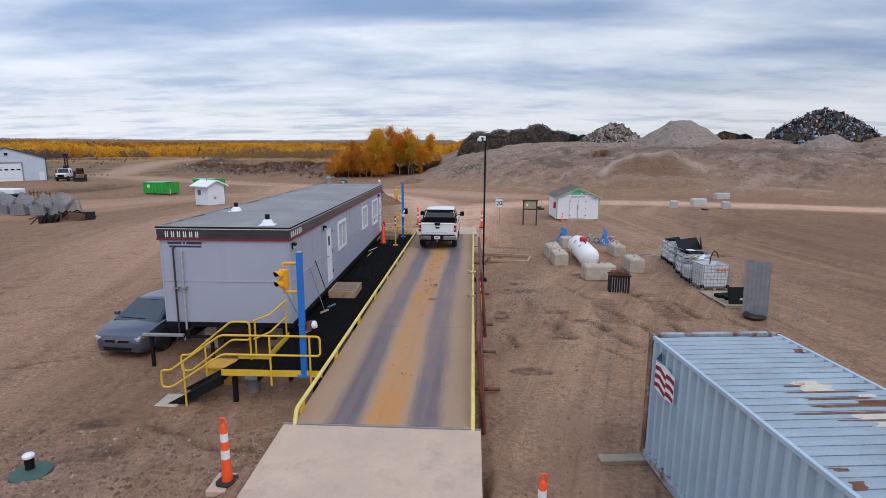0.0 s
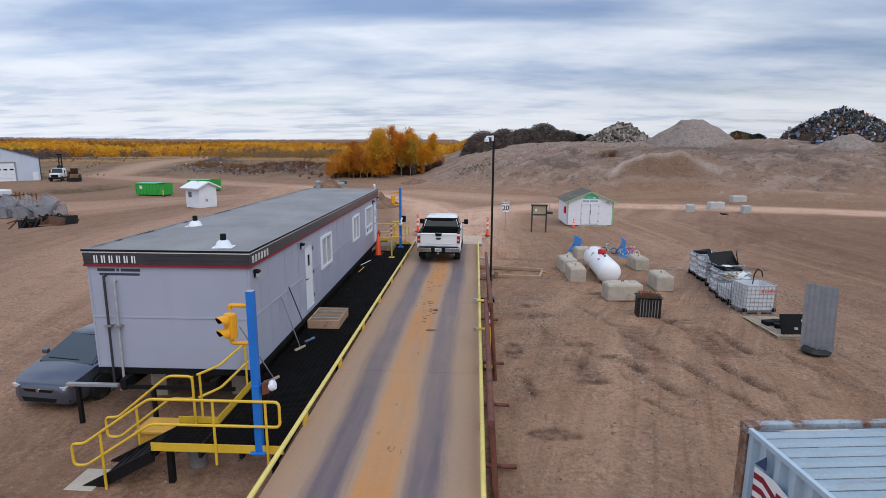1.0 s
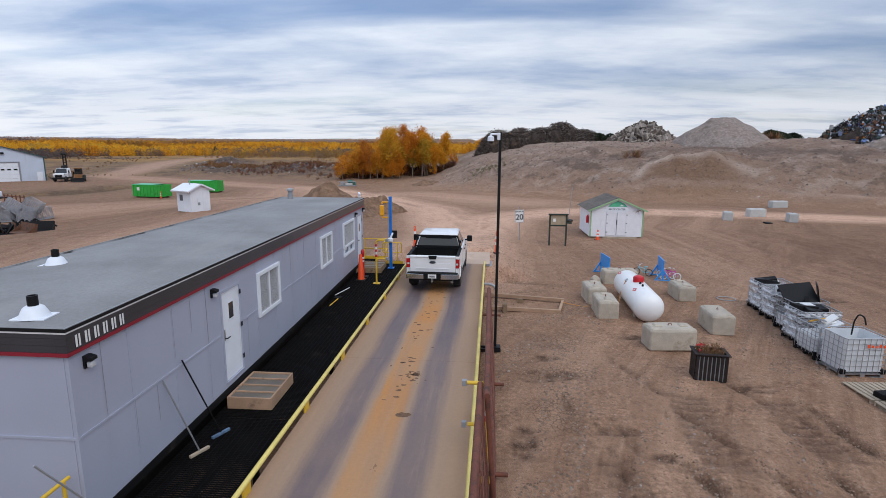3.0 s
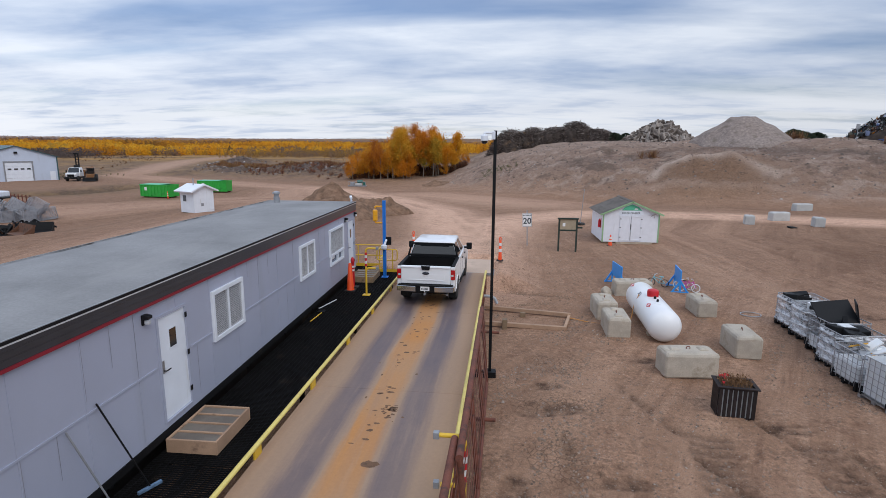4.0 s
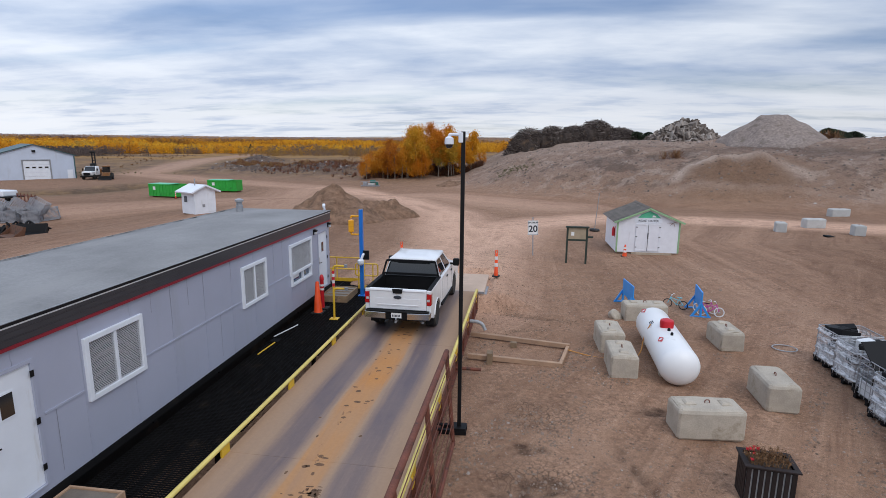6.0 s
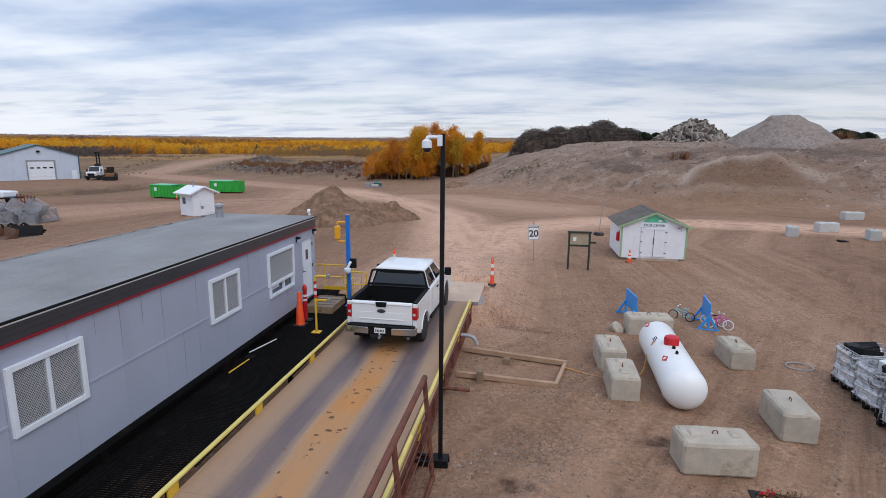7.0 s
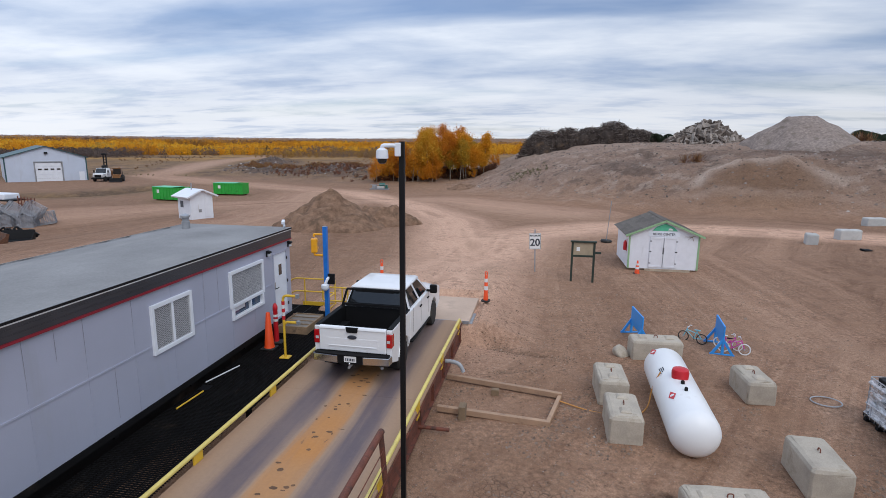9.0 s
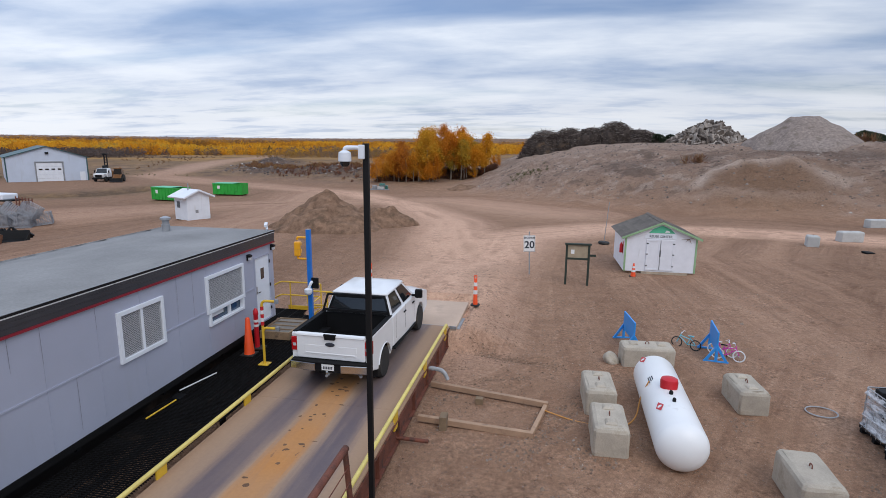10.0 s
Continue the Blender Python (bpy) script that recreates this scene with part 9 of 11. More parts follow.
CUBE_V = [(-1, -1, -1), (1, -1, -1), (1, 1, -1), (-1, 1, -1), (-1, -1, 1), (1, -1, 1), (1, 1, 1), (-1, 1, 1)]
CUBE_F = [(0, 3, 2, 1), (4, 5, 6, 7), (0, 1, 5, 4), (1, 2, 6, 5), (2, 3, 7, 6), (3, 0, 4, 7)]


def chunks(rnd, places, sizes, jag=0.25):
    """Jagged lumps at the places; sizes: half lengths."""
    verts, faces = [], []
    for p, (a, b, c) in zip(places, sizes):
        m = Euler((rnd.uniform(0, 6.3), rnd.uniform(0, 6.3), rnd.uniform(0, 6.3))).to_matrix()
        o = len(verts)
        for v in CUBE_V:
            q = Vector((v[0] * a, v[1] * b, v[2] * c)) * (1 + rnd.uniform(-jag, jag))
            verts.append(tuple(Vector(p) + m @ q))
        faces += [tuple(o + i for i in f) for f in CUBE_F]
    return verts, faces


dirt1 = heap("soil_mound", -14.6, 60.5, 5.1, 4.5, 3.35, M["pile"], "tall brown dirt pile beside the exit road", "dirt pile", 3, 0.7, 0, 1.05, steps=110)
dirt2 = heap("soil_mound", -11.0, 64.4, 3.6, 3.0, 1.45, M["pile"], "low lumpy brown dirt pile", "dirt pile", 8, 0.9, 0.7, 1.0)
mound = heap("gravel_mound", 38.5, 99, 6.8, 7.4, 3.55, M["gravel"], "large smooth grey gravel mound on the bank", "gravel mound", 12, 0.25, 0.78, 0.95, steps=90)
heap("gravel_mound", -10.9, 116, 2.7, 2.2, 0.9, M["pile"], "small dark gravel heap by the road", "gravel mound", 15, 0.2)

# rubble pile of broken slabs
rnd = random.Random(21)
rub = thing("rubble_pile", pose(33.4, 124.5, 0), "heap of broken pale concrete slabs on the bank", "rubble pile")
core = heap("core", 33.6, 124.5, 6.9, 6.2, 3.3, M["rubble"], "", "", 17, 0.5)
core.parent = rub
core.location = (0, 0, 0)
pl_, sz_ = [], []
for k in range(640):
    a, r = rnd.uniform(0, 6.283), math.sqrt(rnd.random())
    x, y = 33.4 + 6.4 * r * math.cos(a), 124.5 + 5.8 * r * math.sin(a)
    z = gz(x, y) + 3.9 * (1 - r) ** 0.85 * rnd.uniform(0.85, 1.12)
    s = rnd.uniform(0.25, 1.0)
    pl_.append((x - 33.4, y - 124.5, z))
    sz_.append((s, s * rnd.uniform(0.5, 0.9), rnd.uniform(0.08, 0.2)))
v, f = chunks(rnd, pl_, sz_, 0.15)
add_mesh("slab_rubble", v, f, M["slabs"], "broken pale concrete slabs", "", "stuff", rub)

# brush pile
br = thing("brush_pile", pose(0, 0, 0), "long dark heap of branches and stumps on the bank", "brush pile")
for k, (x, y, rx, h) in enumerate(((3.6, 137.6, 4.2, 2.6), (8.6, 138.2, 4.1, 2.3), (13.4, 138.6, 4.3, 1.8), (18.4, 137.6, 4.4, 2.3), (23.2, 136.6, 4.0, 1.2))):
    c = heap("core", x, y, rx, 5.0, h, M["brush"], "", "", 30 + k, 1.1, 0.2)
    c.parent = br
verts, faces = [], []
for k in range(21000):
    i = rnd.choice(((3.6, 137, 4.9, 4.5), (8.6, 137.6, 4.8, 4.0), (13.4, 138, 5.0, 3.2), (18.4, 137, 5.1, 4.1), (23.2, 136, 4.7, 2.4)))
    a, r = rnd.uniform(0, 6.283), math.sqrt(rnd.random())
    x, y = i[0] + i[2] * r * math.cos(a), i[1] + 4.6 * r * math.sin(a)
    z = gz(x, y) + i[3] * (1 - r ** 2.4) * rnd.uniform(0.72, 1.08)
    d = Vector((rnd.gauss(0, 1), rnd.gauss(0, 1), rnd.gauss(0, 0.30))).normalized() * rnd.uniform(0.25, 0.85)
    u = d.orthogonal().normalized() * rnd.uniform(0.02, 0.055)
    w = d.normalized().cross(u)
    o = len(verts)
    p = Vector((x, y, z))
    verts += [tuple(p - d + u), tuple(p - d - u * 0.5 + w), tuple(p - d - u * 0.5 - w), tuple(p + d)]
    faces += [(o, o + 1, o + 3), (o + 1, o + 2, o + 3), (o + 2, o, o + 3)]
add_mesh("brushwood", verts, faces, M["twigs"], "tangle of dark branches", "", "stuff", br)

# scrap heap
sx0, sy0 = 58.6, 92.0
sc = thing("scrap_heap", pose(sx0, sy0, 0), "tall heap of mixed scrap metal and appliances on the bank", "scrap heap")
core = heap("core", sx0, sy0, 6.4, 6.0, 3.4, M["brush"], "", "", 44, 0.8, 0, 0.70)
core.parent = sc
core.location = (0, 0, 0)
pl_, sz_ = [], []
for k in range(9500):
    a, r = rnd.uniform(0, 6.283), math.sqrt(rnd.random())
    reach = 1 + 0.22 * math.sin(3 * a + 1.0) + 0.12 * math.sin(7 * a)
    x, y = sx0 + 7.6 * reach * r * math.cos(a), sy0 + 6.9 * r * math.sin(a)
    z = gz(x, y) + 4.5 * (1 - r) ** 0.70 * rnd.uniform(0.72, 1.08)
    t = rnd.random()
    s = rnd.uniform(0.07, 0.24) if rnd.random() < 0.94 else rnd.uniform(0.25, 0.5)
    pl_.append((x - sx0, y - sy0, z))
    sz_.append((s * 1.9, s * 0.07, s * 0.07) if t < 0.35 else (s * 1.2, s * 0.7, s * 0.04) if t < 0.78 else (s * 0.8, s * 0.6, s * 0.5))
v, f = chunks(rnd, pl_, sz_, 0.25)
add_mesh("scrap_metal", v, f, M["scrap"], "sheet metal, pipes and appliances in many colours", "", "stuff", sc)
heap("gravel_mound", sx0 - 3.5, 85.0, 3.6, 2.8, 1.8, M["gravel"], "pale gravel heap before the scrap", "gravel mound", 51, 0.6)
ps = thing("bank_sign", pose(49.6, 90, gz(49.6, 90)), "small pale sign on a thin post on the bank", "sign")
part("post", rod(bmesh.new(), (0, 0, 0), (0, 0, 2.4), 0.03, n=6), M["dull_steel"], ps)
part("plate", cube(-0.25, 0.25, -0.02, 0.02, 1.8, 2.4), M["dull_steel"], ps)

# ---- white hut ----
hut = thing("white_hut", pose(-31.0, 64.75, gz(-31.8, 66.2) + 0.02, 0, 0, 64), "small white hut with a shallow white gable roof", "hut")
HW, HD, HE, HA = 2.4, 2.35, 2.45, 2.98
for y0 in (0.0, HD - 0.08):
    part("gable_wall", prism(bmesh.new(), [(0, 0.05), (HW, 0.05), (HW, HE), (HW / 2, HA - 0.05), (0, HE)], "y", y0, y0 + 0.08), M["white"], hut)
for x0 in (0.0, HW - 0.08):
    part("side_wall", cube(x0, x0 + 0.08, 0.081, HD - 0.081, 0.05, HE), M["white"], hut)
part("skid", cube(0.1, HW - 0.1, 0.05, HD - 0.05, -0.15, 0.05), M["wood"], hut)
for s in (-1, 1):
    sl = math.atan2(HA - HE, HW / 2)
    run = (HW / 2 + 0.45) / math.cos(sl)
    part("roof_panel", cube(min(0, s * run), max(0, s * run), -0.35, HD + 0.35, 0, 0.16), M["white"], hut, bevel=0.01, at=Matrix.Translation((HW / 2, 0, HA - 0.03)) @ Matrix.Rotation(s * sl, 4, "Y"))
part("door", cube(1.5, 2.4, -0.03, -0.002, 0.25, 2.2), M["white"], hut, "white flush door", bevel=0.02)
part("vent", cube(0.85, 1.15, -0.02, -0.003, 0.75, 1.05), M["dull_steel"], hut)
part("window", cube(-0.03, -0.003, 1.3, 1.85, 1.25, 1.9), M["pane"], hut, "small grey window", bevel=0.01)
part("flue", rod(bmesh.new(), (HW / 2 - 0.3, 1.2, HA), (HW / 2 - 0.3, 1.2, HA + 0.7), 0.06, n=10), M["steel"], hut)


# ---- green roll-off bins ----
def bin_(x, y, yaw, lid):
    b = thing("roll_off_bin", pose(x, y, gz(x, y) + 0.02, 0, 0, yaw), "bright green ribbed steel roll-off waste bin", "waste bin", "green waste bins")
    L_, W_, H_ = 5.0, 2.2, 1.95
    for s in (0, W_ - 0.06):
        part("side_wall", cube(0, L_, s, s + 0.06, 0.2, H_), M["green"], b)
    for s in (0, L_ - 0.06):
        part("end_wall", cube(s, s + 0.06, 0.061, W_ - 0.061, 0.2, H_), M["green"], b)
    part("floor", cube(0.061, L_ - 0.061, 0.061, W_ - 0.061, 0.2, 0.28), M["green"], b)
    for s in (-0.06, W_):
        first = None
        for k in range(9):
            m = pose(0.12 + k * 0.585, s, 0)
            if first is None:
                first = part("rib", cube(0, 0.09, 0, 0.06, 0.2, H_ - 0.1), M["green"], b, at=m)
            else:
                again(first, m)
        part("top_rail", cube(-0.03, L_ + 0.03, s - 0.01, s + 0.07, H_ - 0.1, H_), M["green"], b)
    part("runner", cube(0.1, L_ - 0.1, 0.5, 0.65, 0.0, 0.2), M["rust"], b)
    part("runner", cube(0.1, L_ - 0.1, W_ - 0.65, W_ - 0.5, 0.0, 0.2), M["rust"], b)
    part("label_plate", cube(0.75, 1.35, -0.012, -0.004, 1.1, 1.6), M["paper"], b, "pale sticker")
    if lid:
        part("lid_sheet", cube(0.0, 3.6, 0.0, W_, H_ + 0.002, H_ + 0.06), M["mint"], b, "pale green tarpaulin")


bin_(-52.0, 86.3, -8, True)
bin_(-48.9, 96.6, 3, True)
channelizer(-46.6, 84.6, gz(-46.6, 84.6))

# ---- large metal shed ----
bs = thing("metal_workshop", pose(-95.5, 121.8, -1.95, 0, 0, 50), "large pale grey metal workshop with a teal roof", "workshop")
BW, BE, BA, BD = 14.4, 5.2, 7.5, 24.0
doors = [(-9.3, -4.6, 0.0, 4.2)]


def gable(y):
    bm = bmesh.new()
    for a0, a1, c0, c1 in cut_rects((-BW, 0.0, 0.0, BE), doors if y < 1 else []):
        box(bm, a0, a1, y, y + 0.2, c0, c1)
    prism(bm, [(-BW, BE + 0.001), (0, BE + 0.001), (-BW / 2, BA)], "y", y, y + 0.2)
    return bm


part("gable_wall", gable(0.0), M["metal_clad"], bs)
part("gable_wall", gable(BD), M["metal_clad"], bs)
for x in (-BW, -0.2):
    part("side_wall", cube(x, x + 0.2, 0.201, BD - 0.001, 0, BE), M["metal_clad"], bs)
for k in range(29):
    x = -BW + 0.25 + k * 0.49
    if not (-9.5 < x < -4.4):
        zt = BE + (BA - BE) * (1 - abs(x + BW / 2) / (BW / 2)) - 0.15
        part("cladding_rib", cube(x, x + 0.05, -0.03, -0.001, 0.1, zt), M["metal_clad"], bs)
for x in (-BW - 0.02, -0.22):
    part("corner_trim", cube(x, x + 0.24, -0.05, -0.031, 0, BE), M["teal_roof"], bs, "dark green corner trim")
for s in (-1, 1):
    sl = math.atan2(BA - BE, BW / 2)
    run = (BW / 2 + 0.35) / math.cos(sl)
    part("roof_panel", cube(min(0, s * run), max(0, s * run), -0.35, BD + 0.4, 0.0, 0.14), M["teal_roof"], bs, at=Matrix.Translation((-BW / 2, 0, BA + 0.02)) @ Matrix.Rotation(s * sl, 4, "Y"))
for k in range(5):
    d = part("door_section", cube(-9.25, -4.65, 0.06, 0.12, k * 0.83 + 0.01, k * 0.83 + 0.82), M["white"], bs, "white sectional overhead door")
for k in range(4):
    part("door_window", cube(-8.85 + k * 1.1, -8.2 + k * 1.1, 0.045, 0.059, 2.6, 2.9), M["window"], bs, "dark door window")
bm = bmesh.new()
for a in ((-9.5, -9.3, 0, 4.4), (-4.6, -4.4, 0, 4.4), (-9.3, -4.6, 4.2, 4.4)):
    box(bm, a[0], a[1], -0.06, -0.031, a[2], a[3])
part("door_trim", bm, M["dull_steel"], bs)
part("side_door", cube(-1.6, -0.6, -0.06, -0.005, 0.1, 2.15), M["white"], bs, "white personnel door")
part("lamp", cube(-BW / 2 - 0.3, -BW / 2 + 0.3, -0.35, -0.04, 6.0, 6.4), M["black"], bs)

# ---- service truck and backhoe ----
sv = thing("service_truck", pose(-89.4, 117.8, gz(-89.4, 118), 0, 0, 17) @ Matrix.Diagonal((1.12, 1.12, 1.12, 1)), "white service truck with a dark crane mast", "truck")
part("chassis", cube(-1.0, 1.0, 0.0, 7.5, 0.5, 0.8), M["black"], sv)
part("bonnet", cube(-0.95, 0.95, 0.0, 1.3, 0.8, 1.55), M["pearl"], sv, bevel=0.12)
part("cab", loft(bmesh.new(), [[(-1.1, 1.2, 0.8), (1.1, 1.2, 0.8), (1.1, 3.0, 0.8), (-1.1, 3.0, 0.8)], [(-1.1, 1.2, 1.55), (1.1, 1.2, 1.55), (1.1, 3.0, 1.55), (-1.1, 3.0, 1.55)], [(-0.95, 1.7, 2.5), (0.95, 1.7, 2.5), (0.95, 2.9, 2.5), (-0.95, 2.9, 2.5)]]), M["pearl"], sv, bevel=0.08)
quad_pane("windscreen", [(-1.1, 1.2, 1.55), (1.1, 1.2, 1.55), (0.95, 1.7, 2.5), (-0.95, 1.7, 2.5)], 0.1, 0.03, M["window"], sv)
part("grille", cube(-0.6, 0.6, -0.04, 0.0, 0.85, 1.3), M["black_plastic"], sv)
part("bumper", cube(-1.15, 1.15, -0.2, 0.0, 0.45, 0.75), M["black"], sv, bevel=0.04)
part("service_body", cube(-1.2, 1.2, 3.2, 7.4, 0.8, 2.0), M["excavator"], sv, bevel=0.05)
for x in (-0.36, 0.14):
    part("mast_post", cube(x, x + 0.16, 3.35, 3.6, 0.8, 5.0), M["black"], sv, bevel=0.02)
for k in range(6):
    part("mast_tie", cube(-0.199, 0.139, 3.4, 3.55, 1.9 + k * 0.52, 2.02 + k * 0.52), M["black"], sv)
part("mast_head", cube(-0.55, 0.33, 3.2, 3.75, 5.002, 5.3), M["black"], sv, bevel=0.05)
part("drum", rod(bmesh.new(), (-0.5, 3.1, 2.7), (0.4, 3.1, 2.7), 0.3, n=14), M["black"], sv, smooth=True)
for s in (-1, 1):
    part("headlamp", cube(s * 0.78 - 0.14, s * 0.78 + 0.14, -0.05, -0.002, 1.0, 1.22), M["lens"], sv)
    part("mirror", cube(s * 1.28 - 0.1, s * 1.28 + 0.1, 1.35, 1.45, 1.65, 2.1), M["black_plastic"], sv)
    part("side_locker", cube(s * 1.3 - 0.099, s * 1.3 + 0.1, 3.4, 7.2, 0.9, 1.7), M["black"], sv, bevel=0.03)
for y in (0.7, 5.8):
    for s in (-1, 1):
        wheel(sv, s * 0.95, y, 0.5, 0.3, s, M["dull_steel"])
bh = thing("backhoe_loader", pose(-85.3, 118.0, gz(-85.3, 118), 0, 0, 30) @ Matrix.Diagonal((0.95, 0.95, 0.95, 1)), "dark orange backhoe loader with a black cab and bucket", "backhoe")
part("body", cube(-0.6, 0.6, 0.5, 3.6, 0.7, 1.6), M["excavator"], bh, bevel=0.08)
cb = part("cab", cube(-0.75, 0.75, 2.0, 3.5, 1.6, 2.9), M["window"], bh, bevel=0.08)
part("roof", cube(-0.85, 0.85, 1.9, 3.6, 2.9, 3.05), M["excavator"], cb, bevel=0.03)
part("bucket", prism(bmesh.new(), [(-0.9, 0.1), (-0.2, 0.1), (-0.1, 0.9), (-0.3, 0.9), (-0.35, 0.35)], "x", -1.3, 1.3), M["black"], bh, bevel=0.02)
for s in (-1, 1):
    part("loader_arm", prism(bmesh.new(), [(-0.2, 0.5), (1.8, 1.5), (1.8, 1.7), (-0.2, 0.75)], "x", s * 0.7 - 0.08, s * 0.7 + 0.08), M["excavator"], bh)
    wheel(bh, s * 0.9, 3.0, 0.75, 0.5, s, M["excavator"])
    wheel(bh, s * 0.85, 0.9, 0.5, 0.35, s, M["excavator"])
part("dipper", prism(bmesh.new(), [(3.6, 1.0), (4.8, 3.2), (5.0, 3.1), (3.9, 0.9)], "x", -0.18, 0.18), M["excavator"], bh)


# ---- salvage at the yard's edge ----
M["cage_wire"] = material("pale_galvanised_wire", (0.33, 0.34, 0.37), 0.45, 0.3, 0.25, 4, 60, 0.05)


def bare_cage(x, y, m, z):
    t = thing("wire_cage", Matrix.Translation((x, y, z)) @ m, "empty galvanised wire tote cage thrown on a heap", "wire cage", "wire cages")
    L_, W_, H_ = 0.62, 0.52, 1.0
    bm = bmesh.new()
    for k in range(10):
        zz = 0.1 + k * (H_ - 0.1) / 9
        tube(bm, [(-L_, -W_, zz), (L_, -W_, zz), (L_, W_, zz), (-L_, W_, zz)], 0.024, 4, True)
    for k in range(9):
        xx = -L_ + k * 2 * L_ / 8
        for s in (-1, 1):
            rod(bm, (xx, s * W_, 0), (xx, s * W_, H_), 0.020, n=4)
    for k in range(5):
        yy = -W_ + k * 2 * W_ / 4
        for s in (-1, 1):
            rod(bm, (s * L_, yy, 0), (s * L_, yy, H_), 0.020, n=4)
    part("mesh", bm, M["cage_wire"], t)
    bm = bmesh.new()
    for k in range(6):
        box(bm, -L_, L_, -W_ + k * 0.2, -W_ + k * 0.2 + 0.07, 0.0, 0.06)
    part("floor_bars", bm, M["cage_wire"], t)


rnd = random.Random(77)
BIG = Matrix.Diagonal((1.25, 1.25, 1.25, 1))
for k in range(5):
    x, y = -57.4 + k * 2.05 + rnd.uniform(-0.2, 0.2), 62.6 + k * 0.25 + rnd.uniform(-0.3, 0.3)
    bare_cage(x, y, pose(0, 0, 0, rnd.uniform(-4, 4), rnd.uniform(-4, 4), 18 + rnd.uniform(-12, 12)) @ BIG, gz(x, y) + 0.02)
    bare_cage(x + 0.7, y + 1.7, pose(0, 0, 0, rnd.uniform(-3, 3), rnd.choice((0, 12, -8)), 18 + rnd.uniform(-25, 25)) @ BIG, gz(x, y + 1.5) + 0.05)
    bare_cage(x + 0.2, y + 0.3, pose(0, 0, 0, rnd.uniform(-16, 10), rnd.uniform(28, 44), 18 + rnd.uniform(-16, 16)) @ BIG, gz(x, y) + 1.22)


M["bucket_rust"] = material("brown_rusted_steel", (0.13, 0.055, 0.028), 0.8, 0, 0.5, 2, 20, 0.3, stain=(0.05, 0.03, 0.022), stain_at=0.55, stain_scale=2)


def bucket(x, y, yaw, w, mat, label):
    b = thing("loader_bucket", pose(x, y, gz(x, y), 0, 0, yaw) @ Matrix.Diagonal((1.0, 1.3, 1.05, 1)), label, "loader bucket", "loader buckets")
    part("shell", prism(bmesh.new(), [(0.0, 0.0), (0.75, 0.0), (0.9, 0.75), (0.75, 0.82), (0.62, 0.12), (0.0, 0.06)], "x", -w / 2, w / 2), M[mat], b, bevel=0.01)
    for s in (-1, 1):
        part("cheek", prism(bmesh.new(), [(0.05, 0.03), (0.72, 0.03), (0.85, 0.74)], "x", s * w / 2 - 0.02, s * w / 2 + 0.02), M[mat], b)
    part("hitch", cube(-0.3, 0.3, 0.85, 1.05, 0.25, 0.6), M[mat], b)


bucket(-38.3, 52.3, 24, 2.3, "black", "black steel loader bucket lying on the dirt")
bucket(-41.4, 52.0, -12, 2.4, "black", "black steel loader bucket lying on the dirt")
bucket(-42.6, 53.9, 40, 2.0, "black", "black steel loader bucket lying on the dirt")
bucket(-40.2, 54.4, -35, 2.1, "black", "black steel loader bucket lying on the dirt")
bucket(-37.8, 49.7, -26, 2.5, "bucket_rust", "rusty brown loader bucket lying on the dirt")
# loose black iron among the buckets
rnd = random.Random(78)
for k in range(46):
    b = part("scrap_iron", tube(bmesh.new(), rounded([(rnd.uniform(-0.6, 0.6), rnd.uniform(-0.3, 0.3), rnd.uniform(0.0, 0.3)), (rnd.uniform(-0.2, 0.2), 0, rnd.uniform(0.4, 0.9)), (rnd.uniform(-0.6, 0.6), rnd.uniform(-0.3, 0.3), rnd.uniform(0.1, 0.5))], 0.1), 0.05, 6), M[("black", "black", "bucket_rust", "black")[k % 4]], None)
    x, y = -41.0 + rnd.gauss(0, 1.0), 53.8 + rnd.gauss(0, 1.0)
    b.matrix_world = pose(x, y, gz(x, y), 0, 0, rnd.uniform(0, 180)) @ Matrix.Diagonal((1.5, 1.5, 1.5, 1))
    tagged(b, ("bent black iron bar among the buckets", "bent black iron bar among the buckets", "bent rusty iron bar among the buckets", "bent black iron bar among the buckets")[k % 4], "scrap iron", "loose scrap iron")
ft = thing("flatbed_trailer", pose(-65.0, 74.6, gz(-64, 74), 0, 0, -4), "flatbed trailer under a white cover with rusty stakes", "trailer")
part("deck", cube(-5.5, 3.0, -1.1, 1.1, 0.85, 1.0), M["black"], ft)
part("cover", cube(-5.4, 2.2, -1.05, 1.05, 1.0, 1.75), M["white"], ft, "white cover sheet", bevel=0.15)
rack = thing("stake_rack", pose(-59.6, 72.3, gz(-58, 71.5), 0, 0, -22), "rusty stake rack standing on the dirt", "stake rack")
for k in range(6):
    part("stake", cube(k * 0.9 - 0.05, k * 0.9 + 0.05, -0.05, 0.05, -0.1, 1.75), M["rust"], rack)
    if k < 5:
        for z in (0.8, 1.45):
            part("stake_rail", cube(k * 0.9 + 0.05, k * 0.9 + 0.85, -0.04, 0.04, z, z + 0.1), M["rust"], rack)
for x in (-3.5, 0.5):
    for s in (-1, 1):
        part("wheel", lathe(bmesh.new(), [(0.2, -0.12), (0.42, -0.1), (0.42, 0.1), (0.2, 0.12)], 20, pose(x, s * 0.95, 0.42, 90, 0, 0)), M["rubber"], ft, smooth=True)
